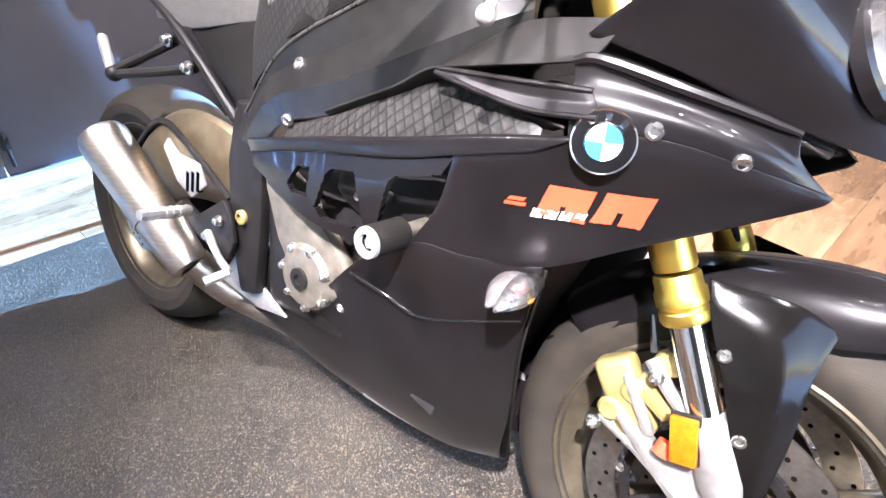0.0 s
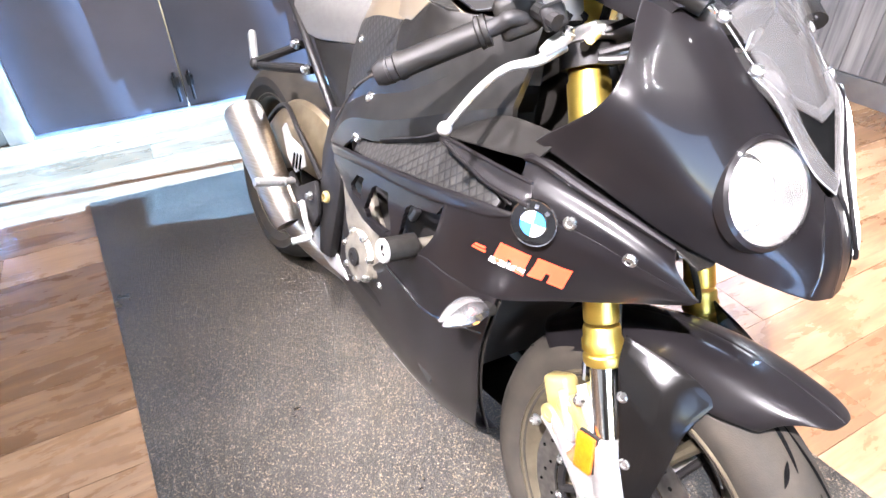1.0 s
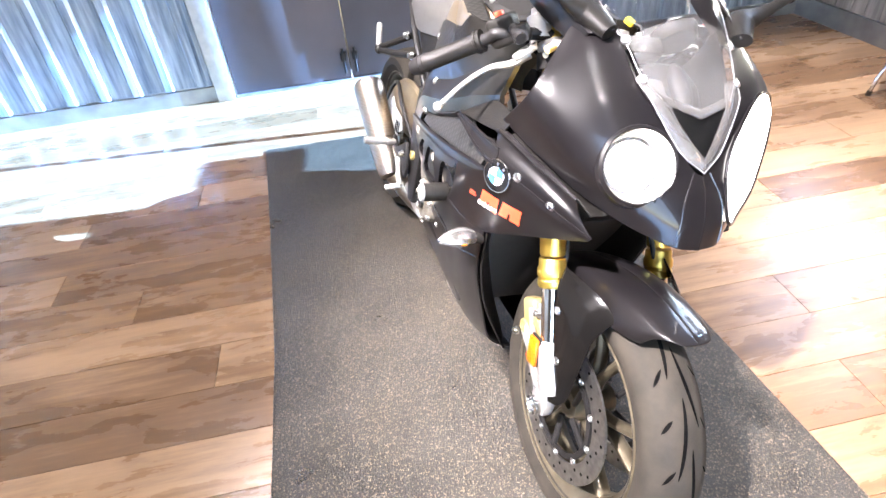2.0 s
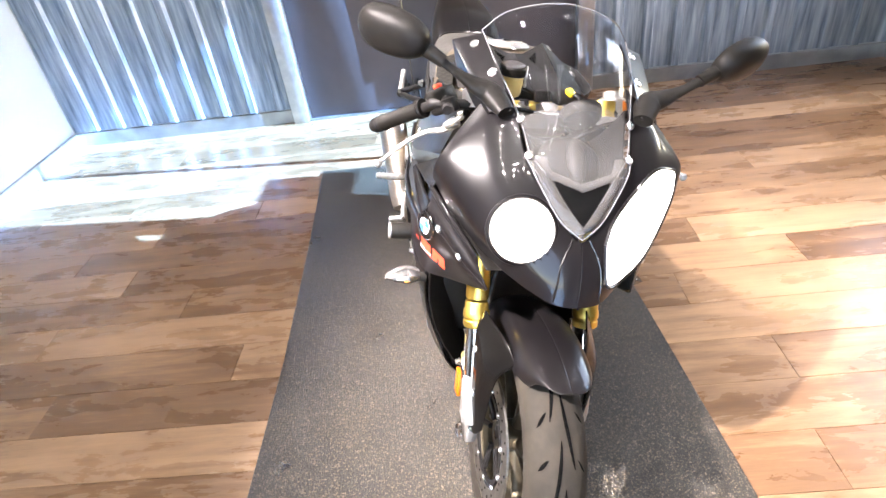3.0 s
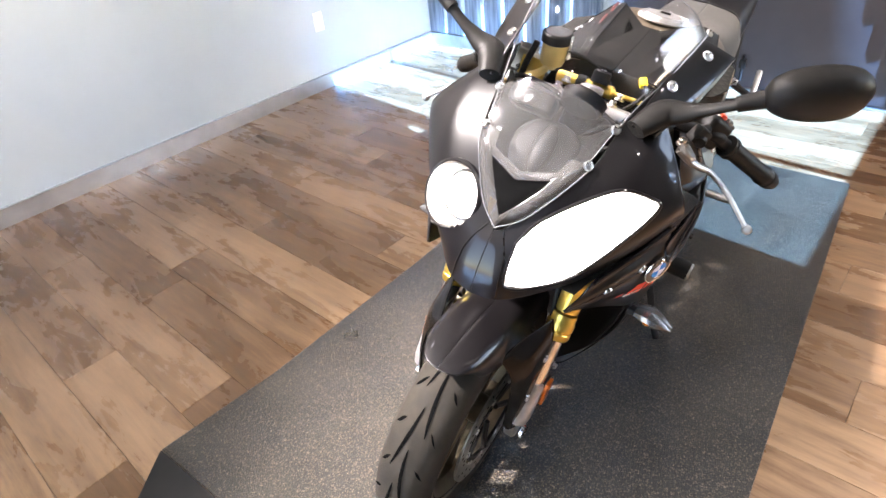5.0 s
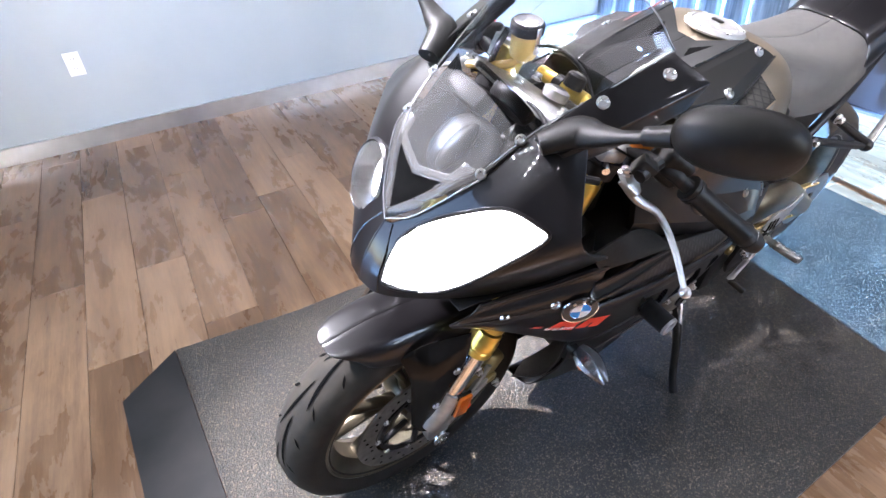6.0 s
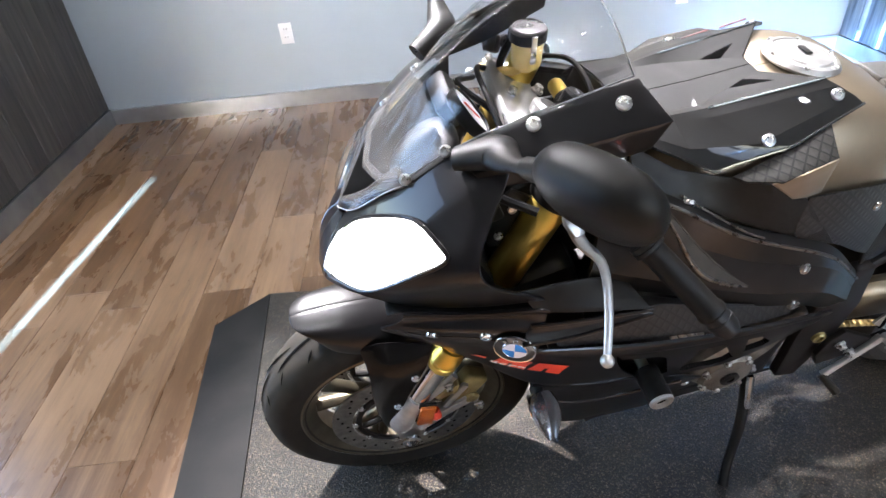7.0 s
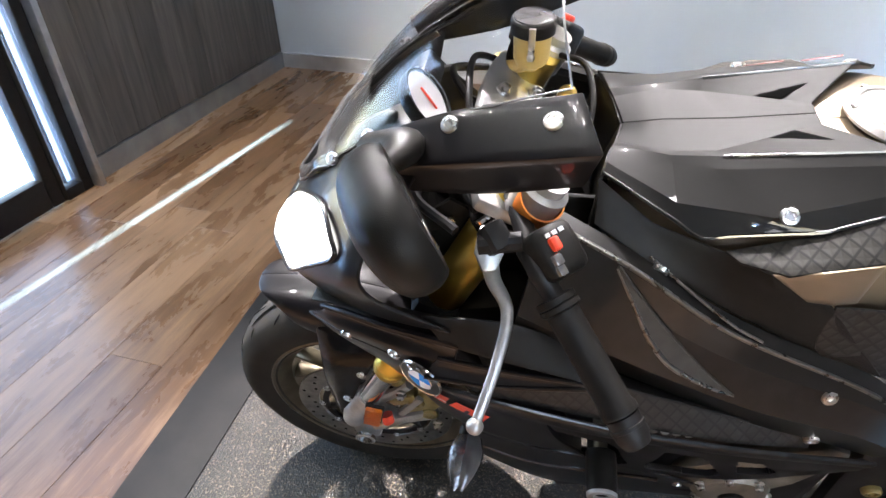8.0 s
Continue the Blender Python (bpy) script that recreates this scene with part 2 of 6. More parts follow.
def wood_planks(name):
    """Rustic plank print: streaks along y, dark blotches and knots, each plank of its own tone."""
    m = bpy.data.materials.new(name)
    m.use_nodes = True
    t = m.node_tree
    b = t.nodes["Principled BSDF"]
    co, info = t.nodes.new("ShaderNodeTexCoord"), t.nodes.new("ShaderNodeObjectInfo")
    far, add = t.nodes.new("ShaderNodeMath"), t.nodes.new("ShaderNodeVectorMath")
    far.operation, far.inputs[1].default_value = "MULTIPLY", 53.0
    t.links.new(info.outputs["Random"], far.inputs[0])
    t.links.new(co.outputs["Object"], add.inputs[0])
    t.links.new(far.outputs[0], add.inputs[1])

    def cloud(stretch, scale, detail, rough=0.55, warp=0.0):
        mp, n = t.nodes.new("ShaderNodeMapping"), t.nodes.new("ShaderNodeTexNoise")
        mp.inputs["Scale"].default_value = stretch
        n.inputs["Scale"].default_value, n.inputs["Detail"].default_value, n.inputs["Roughness"].default_value, n.inputs["Distortion"].default_value = scale, detail, rough, warp
        t.links.new(add.outputs[0], mp.inputs[0])
        t.links.new(mp.outputs[0], n.inputs["Vector"])
        return n.outputs["Fac"]

    def calc(op, a, c):
        n = t.nodes.new("ShaderNodeMath")
        n.operation = op
        for k, v in enumerate((a, c)):
            if isinstance(v, float):
                n.inputs[k].default_value = v
            else:
                t.links.new(v, n.inputs[k])
        return n.outputs[0]

    streak, blotch, grain, crack = cloud((11, 0.7, 11), 2.6, 10, 0.67, 0.3), cloud((4.6, 1.3, 4.6), 2.2, 9, 0.64, 0.3), cloud((40, 3.0, 40), 4.0, 6, 0.7), cloud((22, 2.2, 22), 3.0, 6, 0.6, 0.3)
    mixed = calc("ADD", calc("MULTIPLY", streak, 0.56), calc("MULTIPLY", blotch, 0.52))
    mixed = calc("ADD", mixed, calc("MULTIPLY", grain, 0.20))
    mixed = calc("ADD", mixed, calc("ADD", calc("MULTIPLY", info.outputs["Random"], 0.26), 0.05))
    gap = t.nodes.new("ShaderNodeMapRange")
    gap.inputs["From Min"].default_value, gap.inputs["From Max"].default_value, gap.inputs["To Max"].default_value = 0.62, 0.80, 0.03
    t.links.new(crack, gap.inputs["Value"])
    mixed = calc("SUBTRACT", mixed, gap.outputs[0])
    ramp = t.nodes.new("ShaderNodeValToRGB")
    e = ramp.color_ramp.elements
    e[0].position, e[0].color = 0.44, (0.042, 0.023, 0.013, 1)
    e[1].position, e[1].color = 1.0, (0.275, 0.168, 0.094, 1)
    mid = e.new(0.74)
    mid.color = (0.118, 0.063, 0.031, 1)
    t.links.new(mixed, ramp.inputs[0])
    t.links.new(ramp.outputs[0], b.inputs["Base Color"])
    rr = t.nodes.new("ShaderNodeMapRange")
    rr.inputs["To Min"].default_value, rr.inputs["To Max"].default_value = 0.20, 0.36
    b.inputs["Specular IOR Level"].default_value = 0.52
    t.links.new(blotch, rr.inputs["Value"])
    t.links.new(rr.outputs[0], b.inputs["Roughness"])
    bp = t.nodes.new("ShaderNodeBump")
    bp.inputs["Strength"].default_value, bp.inputs["Distance"].default_value = 0.12, 0.002
    t.links.new(grain, bp.inputs["Height"])
    t.links.new(bp.outputs[0], b.inputs["Normal"])
    return m


OAK = wood_planks("vinyl_wood_plank")


def pebbled(name):
    """Black rubber with a coarse pebbled face, pale dust and scuffs; glints painted as pale specks."""
    m = bpy.data.materials.new(name)
    m.use_nodes = True
    t = m.node_tree
    b = t.nodes["Principled BSDF"]
    co, grain, dust, bp = (t.nodes.new("ShaderNode" + k) for k in ("TexCoord", "TexNoise", "TexNoise", "Bump"))
    grain.inputs["Scale"].default_value, grain.inputs["Detail"].default_value, grain.inputs["Roughness"].default_value = 240, 3, 0.6
    dust.inputs["Scale"].default_value, dust.inputs["Detail"].default_value, dust.inputs["Roughness"].default_value = 3.5, 9, 0.65
    for n in (grain, dust):
        t.links.new(co.outputs["Object"], n.inputs["Vector"])
    # pale specks in the colour stand for glints off the pebbles
    painted_glint = t.nodes.new("ShaderNodeValToRGB")
    e = painted_glint.color_ramp.elements
    e[0].position, e[0].color = 0.54, (0.0085, 0.0070, 0.0054, 1)
    e[1].position, e[1].color = 0.74, (0.22, 0.168, 0.108, 1)
    t.links.new(grain.outputs["Fac"], painted_glint.inputs[0])
    film = t.nodes.new("ShaderNodeValToRGB")
    e = film.color_ramp.elements
    e[0].position, e[0].color = 0.42, (0, 0, 0, 1)
    e[1].position, e[1].color = 0.80, (0.024, 0.0200, 0.0150, 1)
    t.links.new(dust.outputs["Fac"], film.inputs[0])
    add = t.nodes.new("ShaderNodeMix")
    add.data_type, add.blend_type = "RGBA", "ADD"
    add.inputs["Factor"].default_value = 1.0
    t.links.new(painted_glint.outputs[0], add.inputs["A"])
    t.links.new(film.outputs[0], add.inputs["B"])
    t.links.new(add.outputs["Result"], b.inputs["Base Color"])
    rr = t.nodes.new("ShaderNodeMapRange")
    rr.inputs["To Min"].default_value, rr.inputs["To Max"].default_value = 0.24, 0.34
    t.links.new(dust.outputs["Fac"], rr.inputs["Value"])
    t.links.new(rr.outputs[0], b.inputs["Roughness"])
    b.inputs["Specular IOR Level"].default_value = 0.5
    bp.inputs["Strength"].default_value, bp.inputs["Distance"].default_value = 0.9, 0.005
    t.links.new(grain.outputs["Fac"], bp.inputs["Height"])
    t.links.new(bp.outputs[0], b.inputs["Normal"])
    return m


MATM = pebbled("black_rubber_mat")
RAMPM = material("smooth_black_rubber", (0.009, 0.0085, 0.008), (0.022, 0.020, 0.018), rough=0.60, spec=0.2, scale=7, bump=0.15, fine=300, detail=9)
STOOLV = material("dark_stool_vinyl", (0.05, 0.035, 0.045), (0.06, 0.045, 0.055), rough=0.35, scale=20)
OUTLET = material("white_outlet_plastic", (0.78, 0.78, 0.78), (0.82, 0.82, 0.82), rough=0.35, scale=20)


# ---- mesh helpers ----
def part(name, bm, mat, parent, label="", smooth=True, crease=32):
    """Links a bmesh as one mesh object under its thing."""
    me = bpy.data.meshes.new(name)
    bmesh.ops.recalc_face_normals(bm, faces=bm.faces)
    bm.to_mesh(me)
    bm.free()
    me.materials.append(mat)
    if smooth:
        me.shade_smooth()
        me.set_sharp_from_angle(angle=radians(crease))
    ob = new(name, me)
    ob.parent = parent
    return tagged(ob, label) if label else ob


def shared(name, mesh, m, parent):
    ob = new(name, mesh)
    ob.parent = parent
    ob.matrix_basis = m
    return ob


def thing(name, label, category, m=None, group="", kind=""):
    ob = new(name)
    ob.empty_display_size = 0.1
    if m is not None:
        ob.matrix_basis = m
    return tagged(ob, label, category, group, kind)


def spline(points, n):
    """n points along a Catmull-Rom curve through the given ones."""
    pts = [Vector(p) for p in points]
    if len(pts) == 2:
        return [pts[0].lerp(pts[1], i / (n - 1)) for i in range(n)]
    ext = [2 * pts[0] - pts[1], *pts, 2 * pts[-1] - pts[-2]]
    out = []
    for i in range(n):
        f = i / (n - 1) * (len(pts) - 1)
        k = min(int(f), len(pts) - 2)
        t = f - k
        a, b, c, d = ext[k : k + 4]
        out.append(0.5 * (2 * b + (c - a) * t + (2 * a - 5 * b + 4 * c - d) * t * t + (3 * b - a - 3 * c + d) * t ** 3))
    return out


def polyline(points, n):
    """n points along the straight runs through the given ones."""
    pts = [Vector(p) for p in points]
    out = []
    for i in range(n):
        f = i / (n - 1) * (len(pts) - 1)
        k = min(int(f), len(pts) - 2)
        out.append(pts[k].lerp(pts[k + 1], f - k))
    return out


def sheet(rows, side=1, thick=0.004, nu=20, nv=12, straight=False, angular=False):
    """A thin smooth shell through rows of control points; side -1 mirrors it across the middle plane."""
    fine = [(polyline if angular else spline)(r, nu) for r in rows]
    if straight:
        cols = []
        for j in range(nu):
            col = []
            for a, b in zip(fine, fine[1:]):
                k = max(2, nv // (len(rows) - 1))
                col += [a[j].lerp(b[j], i / k) for i in range(k)]
            cols.append(col + [fine[-1][j]])
    else:
        cols = [spline([f[j] for f in fine], nv) for j in range(nu)]
    nv = len(cols[0])
    bm = bmesh.new()
    vs = [[bm.verts.new((p.x, p.y * side, p.z)) for p in col] for col in cols]
    faces = [bm.faces.new((vs[i][j], vs[i + 1][j], vs[i + 1][j + 1], vs[i][j + 1])) for i in range(nu - 1) for j in range(nv - 1)]
    bmesh.ops.remove_doubles(bm, verts=bm.verts, dist=1e-5)
    bmesh.ops.recalc_face_normals(bm, faces=bm.faces)
    bm.normal_update()
    if thick:
        mid = sum((f.normal.y * side for f in bm.faces)) / len(bm.faces)
        if abs(mid) < 0.15:
            mid = sum((f.normal.z for f in bm.faces))
        if mid < 0:
            bmesh.ops.reverse_faces(bm, faces=bm.faces)
            bm.normal_update()
        bmesh.ops.solidify(bm, geom=bm.faces[:], thickness=thick)
        rim = [e for e in bm.edges if e.is_manifold and e.calc_face_angle(0) > 1.1]
        bmesh.ops.bevel(bm, geom=rim, offset=thick * 0.36, segments=2, profile=0.5, affect="EDGES", clamp_overlap=True)
    return bm


def tube(points, radius, seg=14, n=None, closed_ends=True, flat=1.0, up=(0, 0, 1)):
    """A swept tube; radius is a number or a list along the way; flat squeezes it across."""
    n = n or max(2, 6 * (len(points) - 1) + 1)
    path = spline(points, n)
    if isinstance(radius, (int, float)):
        rad = [radius] * n
    else:
        rad = [v.x for v in spline([(r, 0, 0) for r in radius], n)]
    bm = bmesh.new()
    rings, side = [], None
    for i, p in enumerate(path):
        way = (path[min(i + 1, n - 1)] - path[max(i - 1, 0)]).normalized()
        ref = Vector(up) if side is None else side.cross(way)
        if side is None and abs(way.dot(ref)) > 0.95:
            ref = Vector((1, 0, 0))
        s = way.cross(ref).normalized()
        if side is not None and s.dot(side) < 0:
            s = -s
        side = s
        u = s.cross(way).normalized()
        rings.append([bm.verts.new(p + rad[i] * (s * math.cos(a) + u * flat * math.sin(a))) for a in (2 * math.pi * k / seg for k in range(seg))])
    for a, b in zip(rings, rings[1:]):
        for k in range(seg):
            bm.faces.new((a[k], a[(k + 1) % seg], b[(k + 1) % seg], b[k]))
    if closed_ends:
        bm.faces.new(rings[0])
        bm.faces.new(rings[-1])
    return bm


def lathe(profile, origin, axis, seg=32, caps=True):
    """Turns a profile of (radius, height) about an axis through origin."""
    m = Matrix.Translation(origin) @ Vector(axis).to_track_quat("Z", "Y").to_matrix().to_4x4()
    bm = bmesh.new()
    rings = []
    for r, h in profile:
        if r < 1e-6:
            rings.append([bm.verts.new(m @ Vector((0, 0, h)))])
        else:
            rings.append([bm.verts.new(m @ Vector((r * math.cos(2 * math.pi * k / seg), r * math.sin(2 * math.pi * k / seg), h))) for k in range(seg)])
    for a, b in zip(rings, rings[1:]):
        for k in range(seg):
            q = [a[k % len(a)], a[(k + 1) % len(a)], b[(k + 1) % len(b)], b[k % len(b)]]
            q = list(dict.fromkeys(q))
            if len(q) > 2:
                bm.faces.new(q)
    for ring in (rings[0], rings[-1]):
        if len(ring) > 2 and caps and profile[0] != profile[-1]:
            bm.faces.new(ring)
    bmesh.ops.remove_doubles(bm, verts=bm.verts, dist=1e-6)
    return bm


def block(size, m=None, bevel=0.003, seg=2):
    bm = bmesh.new()
    bmesh.ops.create_cube(bm, size=1, matrix=(m or Matrix()) @ Matrix.Diagonal((*size, 1)))
    if bevel:
        bmesh.ops.bevel(bm, geom=bm.edges[:], offset=min(bevel, min(size) * 0.4), segments=seg, affect="EDGES", profile=0.5)
    return bm


def plate(outline, m, thick, bevel=0.002):
    """A flat plate from an outline in its own plane, pulled along the plane's normal to both sides."""
    bm = bmesh.new()
    f = bm.faces.new([bm.verts.new((x, y, -thick / 2)) for x, y in outline])
    r = bmesh.ops.extrude_face_region(bm, geom=[f])
    bmesh.ops.translate(bm, verts=[v for v in r["geom"] if isinstance(v, bmesh.types.BMVert)], vec=(0, 0, thick))
    if bevel:
        bm.normal_update()
        bmesh.ops.recalc_face_normals(bm, faces=bm.faces)
        bmesh.ops.bevel(bm, geom=[e for e in bm.edges if e.calc_face_angle(0) > 0.6], offset=bevel, segments=2, affect="EDGES", profile=0.5)
    bmesh.ops.transform(bm, matrix=m, verts=bm.verts)
    return bm


def egg(centre, radii, m=None, power=2.0, seg=28, rings=18):
    """A squarish or round egg: power 2 is an ellipsoid, higher is boxier."""
    bm = bmesh.new()
    bmesh.ops.create_uvsphere(bm, u_segments=seg, v_segments=rings, radius=1)
    for v in bm.verts:
        k = (abs(v.co.x) ** power + abs(v.co.y) ** power + abs(v.co.z) ** power) ** (-1 / power)
        v.co = Vector((v.co.x * k * radii[0], v.co.y * k * radii[1], v.co.z * k * radii[2]))
    bmesh.ops.transform(bm, matrix=Matrix.Translation(centre) @ (m or Matrix()), verts=bm.verts)
    return bm


def join(*bms):
    out = bmesh.new()
    for b in bms:
        me = bpy.data.meshes.new("joined")
        b.to_mesh(me)
        b.free()
        out.from_mesh(me)
        bpy.data.meshes.remove(me)
    return out


def plane_at(origin, x_axis, y_hint):
    """A frame with x along x_axis, y near y_hint."""
    x = Vector(x_axis).normalized()
    z = x.cross(Vector(y_hint)).normalized()
    y = z.cross(x)
    m = Matrix((x, y, z)).transposed().to_4x4()
    m.translation = origin
    return m


def side_plane(x, y, z, side=1):
    """A plate's frame standing along the bike: its x forward, its y up."""
    return Matrix.Translation((x, y * side, z)) @ Matrix(((1, 0, 0, 0), (0, 0, -1, 0), (0, 1, 0, 0), (0, 0, 0, 1)))



# ---- the room ----
def slab(name, lo, hi, mat, label, category, kind="structure"):
    lo, hi = Vector(lo), Vector(hi)
    bm = block(hi - lo, Matrix.Translation((lo + hi) / 2), bevel=0)
    return tagged(part(name, bm, mat, None, smooth=False), label, category, "", kind)


def wall_with_holes(name, axis, at, thick, u0, u1, holes, mat, label):
    """An upright wall on the plane axis = at, thickening away from the room, cut by holes (u0, u1, z0, z1)."""
    us = sorted({u0, u1, *(h[0] for h in holes), *(h[1] for h in holes)})
    zs = sorted({0.0, CEIL, *(h[2] for h in holes), *(h[3] for h in holes)})
    bms = []
    for a, b in zip(us, us[1:]):
        for c, d in zip(zs, zs[1:]):
            mu, mz = (a + b) / 2, (c + d) / 2
            if any(h[0] < mu < h[1] and h[2] < mz < h[3] for h in holes):
                continue
            size = (thick, b - a, d - c) if axis == "x" else (b - a, thick, d - c)
            mid = (at + thick / 2 * np.sign(at), mu, mz) if axis == "x" else (mu, at + thick / 2 * np.sign(at), mz)
            size = tuple(float(v) for v in size)
            bms.append(block(size, Matrix.Translation(mid), bevel=0))
    return tagged(part(name, join(*bms), mat, None, smooth=False), label, "wall", "", "structure")


subfloor = slab("floor", (WALL_B - 0.2, WALL_R - 0.2, -0.12), (WALL_F + 0.2, WALL_L + 0.2, -0.006), DARKWOOD, "brown wood-look vinyl plank floor of the showroom", "floor")
slab("ceiling", (WALL_B - 0.2, WALL_R - 0.2, CEIL), (WALL_F + 0.2, WALL_L + 0.2, CEIL + 0.15), CEILM, "plain dark grey ceiling over the showroom", "ceiling")
wall_with_holes("wall_outlets", "y", WALL_R, 0.15, WALL_B - 0.2, WALL_F + 0.2, [], WALLW, "smooth pale grey-white painted wall with power outlets")
# unseen openings added behind the stool, stepped and slit to shape the sunlight
wall_with_holes("wall_windows", "y", WALL_L, 0.12, WALL_B - 0.2, WALL_F + 0.2,
                [(-2.64, -1.86, 1.06, 1.20), (-2.61, -1.86, 1.20, 1.40), (-2.57, -1.86, 1.40, 1.60), (-2.53, -1.86, 1.60, 1.80), (-2.49, -1.86, 1.80, 2.64), (-1.83, -1.27, 1.80, 2.64), (-1.83, -1.66, 1.62, 1.80), (-1.83, -1.36, 1.42, 1.62), (-1.83, -1.10, 1.06, 1.42),
                 (-1.13, -1.08, 1.99, 2.14), (-1.10, -1.03, 1.76, 1.95), (1.696, 1.742, 0.02, 2.17)], BASEM, "grey board wall with unseen openings added to shape the sunlight")
wall_with_holes("wall_back", "x", WALL_B, 0.15, WALL_R, WALL_L, [(-1.02, 0.76, 0.0, 2.1)], WALLW, "back wall behind corrugated steel sheets and a dark door")
wall_with_holes("wall_entrance", "x", WALL_F, 0.15, WALL_R, WALL_L, [(-0.905, 0.62, 0.0, 2.15)], DARKWOOD, "dark board entrance wall with a glass door")


def corrugated(name, y0, y1, label):
    """Galvanised sheet with trapezoid ribs, hung on the back wall."""
    bm = bmesh.new()
    prof, pitch, y = [], 0.185, y0
    while y < y1:
        for dy, dx in ((0.0, 0.0), (0.115, 0.0), (0.130, 0.022), (0.170, 0.022)):
            if y + dy < y1:
                prof.append((WALL_B + 0.006 + dx, y + dy))
        y += pitch
    prof.append((WALL_B + 0.006, y1))
    ring = prof + [(WALL_B + 0.002, y1), (WALL_B + 0.002, y0)]
    lo = [bm.verts.new((x, yy, 0.10)) for x, yy in ring]
    hi = [bm.verts.new((x, yy, CEIL - 0.01)) for x, yy in ring]
    for i in range(len(ring)):
        k = (i + 1) % len(ring)
        bm.faces.new((lo[i], lo[k], hi[k], hi[i]))
    bm.faces.new(lo)
    bm.faces.new(hi)
    return tagged(part(name, bm, STEEL, None, smooth=False), label, "wall panel", "", "structure")


corrugated("steel_panel", WALL_R + 0.01, -1.14, "galvanised corrugated steel sheet on the back wall")
corrugated("steel_panel", 0.86, WALL_L - 0.01, "galvanised corrugated steel sheet beside the dark door")
for y0, y1 in ((WALL_R + 0.012, -1.13), (0.86, WALL_L - 0.012)):
    slab("baseboard", (WALL_B + 0.001, y0, 0), (WALL_B + 0.02, y1, 0.09), BASEM, "grey baseboard under the steel sheets", "baseboard")
slab("baseboard", (WALL_B + 0.02, WALL_R + 0.001, 0), (WALL_F - 0.02, WALL_R + 0.018, 0.088), ALUB, "dull grey metal baseboard along the white wall", "baseboard")
slab("trim", (WALL_B + 0.02, WALL_R + 0.001, 0.088), (WALL_F - 0.02, WALL_R + 0.021, 0.094), FRAMEM, "bright metal top edge of the baseboard", "trim")
slab("baseboard", (WALL_B + 0.02, WALL_L - 0.02, 0), (1.66, WALL_L - 0.001, 0.12), BASEM, "grey wooden baseboard behind the stool", "baseboard")
slab("baseboard", (WALL_F - 0.02, WALL_R + 0.02, 0), (WALL_F - 0.001, -0.935, 0.10), BASEM, "brown-grey baseboard along the dark boards", "baseboard")


def dark_door():
    door = thing("door_1", "dark grey double door, closed, with a foot bolt", "door", None, "", "structure")
    for y0, y1 in ((-1.015, -0.305), (-0.298, 0.755)):
        part("leaf", block((0.045, y1 - y0, 2.07), Matrix.Translation((WALL_B - 0.03, (y0 + y1) / 2, 1.045)), 0.004), DOORM, door)
    for y in (-1.075, 0.81):
        part("jamb", block((0.06, 0.10, 2.16), Matrix.Translation((WALL_B + 0.012, y, 1.08)), 0.004), FRAMEM, door, "brushed steel door jamb")
    part("header", block((0.06, 1.79, 0.10), Matrix.Translation((WALL_B + 0.012, -0.13, 2.15)), 0.004), FRAMEM, door)
    part("threshold", block((0.08, 1.78, 0.012), Matrix.Translation((WALL_B - 0.02, -0.13, 0.006)), 0.003), FRAMEM, door)
    for y in (-0.335, -0.265):
        part("foot_bolt", join(tube([(WALL_B + 0.005, y, 0.05), (WALL_B + 0.005, y, 0.2)], 0.008, n=2), block((0.02, 0.035, 0.05), Matrix.Translation((WALL_B + 0.002, y, 0.15)), 0.003)), DARK, door)
    return door


dark_door()


def entrance_door():
    door = thing("door_2", "dark-framed glass entrance door with bright daylight behind", "door", None, "", "structure")
    part("jamb", block((0.10, 0.030, 2.2), Matrix.Translation((WALL_F - 0.02, -0.918, 1.1)), 0.004), FRAMEM, door, "brushed steel jamb")
    part("jamb", block((0.10, 0.030, 2.2), Matrix.Translation((WALL_F - 0.02, 0.637, 1.1)), 0.004), FRAMEM, door, "brushed steel jamb")
    part("side_frame", block((0.06, 0.050, 2.14), Matrix.Translation((WALL_F, -0.876, 1.07)), 0.004), DARK, door)
    part("side_frame_foot", block((0.06, 0.086, 0.05), Matrix.Translation((WALL_F, -0.808, 0.026)), 0.004), DARK, door)
    for y0, y1 in ((-0.850, -0.802), (-0.799, -0.768)):
        part("glass_strip", block((0.01, y1 - y0, 2.04), Matrix.Translation((WALL_F + 0.005, (y0 + y1) / 2, 1.08)), 0.001), LENS, door)
    part("strip_bead", block((0.02, 0.003, 2.04), Matrix.Translation((WALL_F + 0.005, -0.8005, 1.08)), 0), DARK, door)
    part("side_stile", block((0.05, 0.022, 2.1), Matrix.Translation((WALL_F - 0.004, -0.757, 1.06)), 0.004), DARK, door)
    part("stile", block((0.05, 0.054, 2.1), Matrix.Translation((WALL_F - 0.004, -0.717, 1.06)), 0.004), DARK, door)
    part("bottom_rail", block((0.05, 1.155, 0.125), Matrix.Translation((WALL_F, -0.1095, 0.0725)), 0.004), DARK, door)
    part("stile", block((0.05, 0.12, 2.1), Matrix.Translation((WALL_F, 0.53, 1.06)), 0.004), DARK, door)
    part("glass", block((0.01, 1.155, 1.93), Matrix.Translation((WALL_F + 0.005, -0.1095, 1.104)), 0.001), LENS, door)
    part("top_rail", block((0.05, 1.5, 0.1), Matrix.Translation((WALL_F, -0.13, 2.12)), 0.003), DARK, door)
    return door


entrance_door()
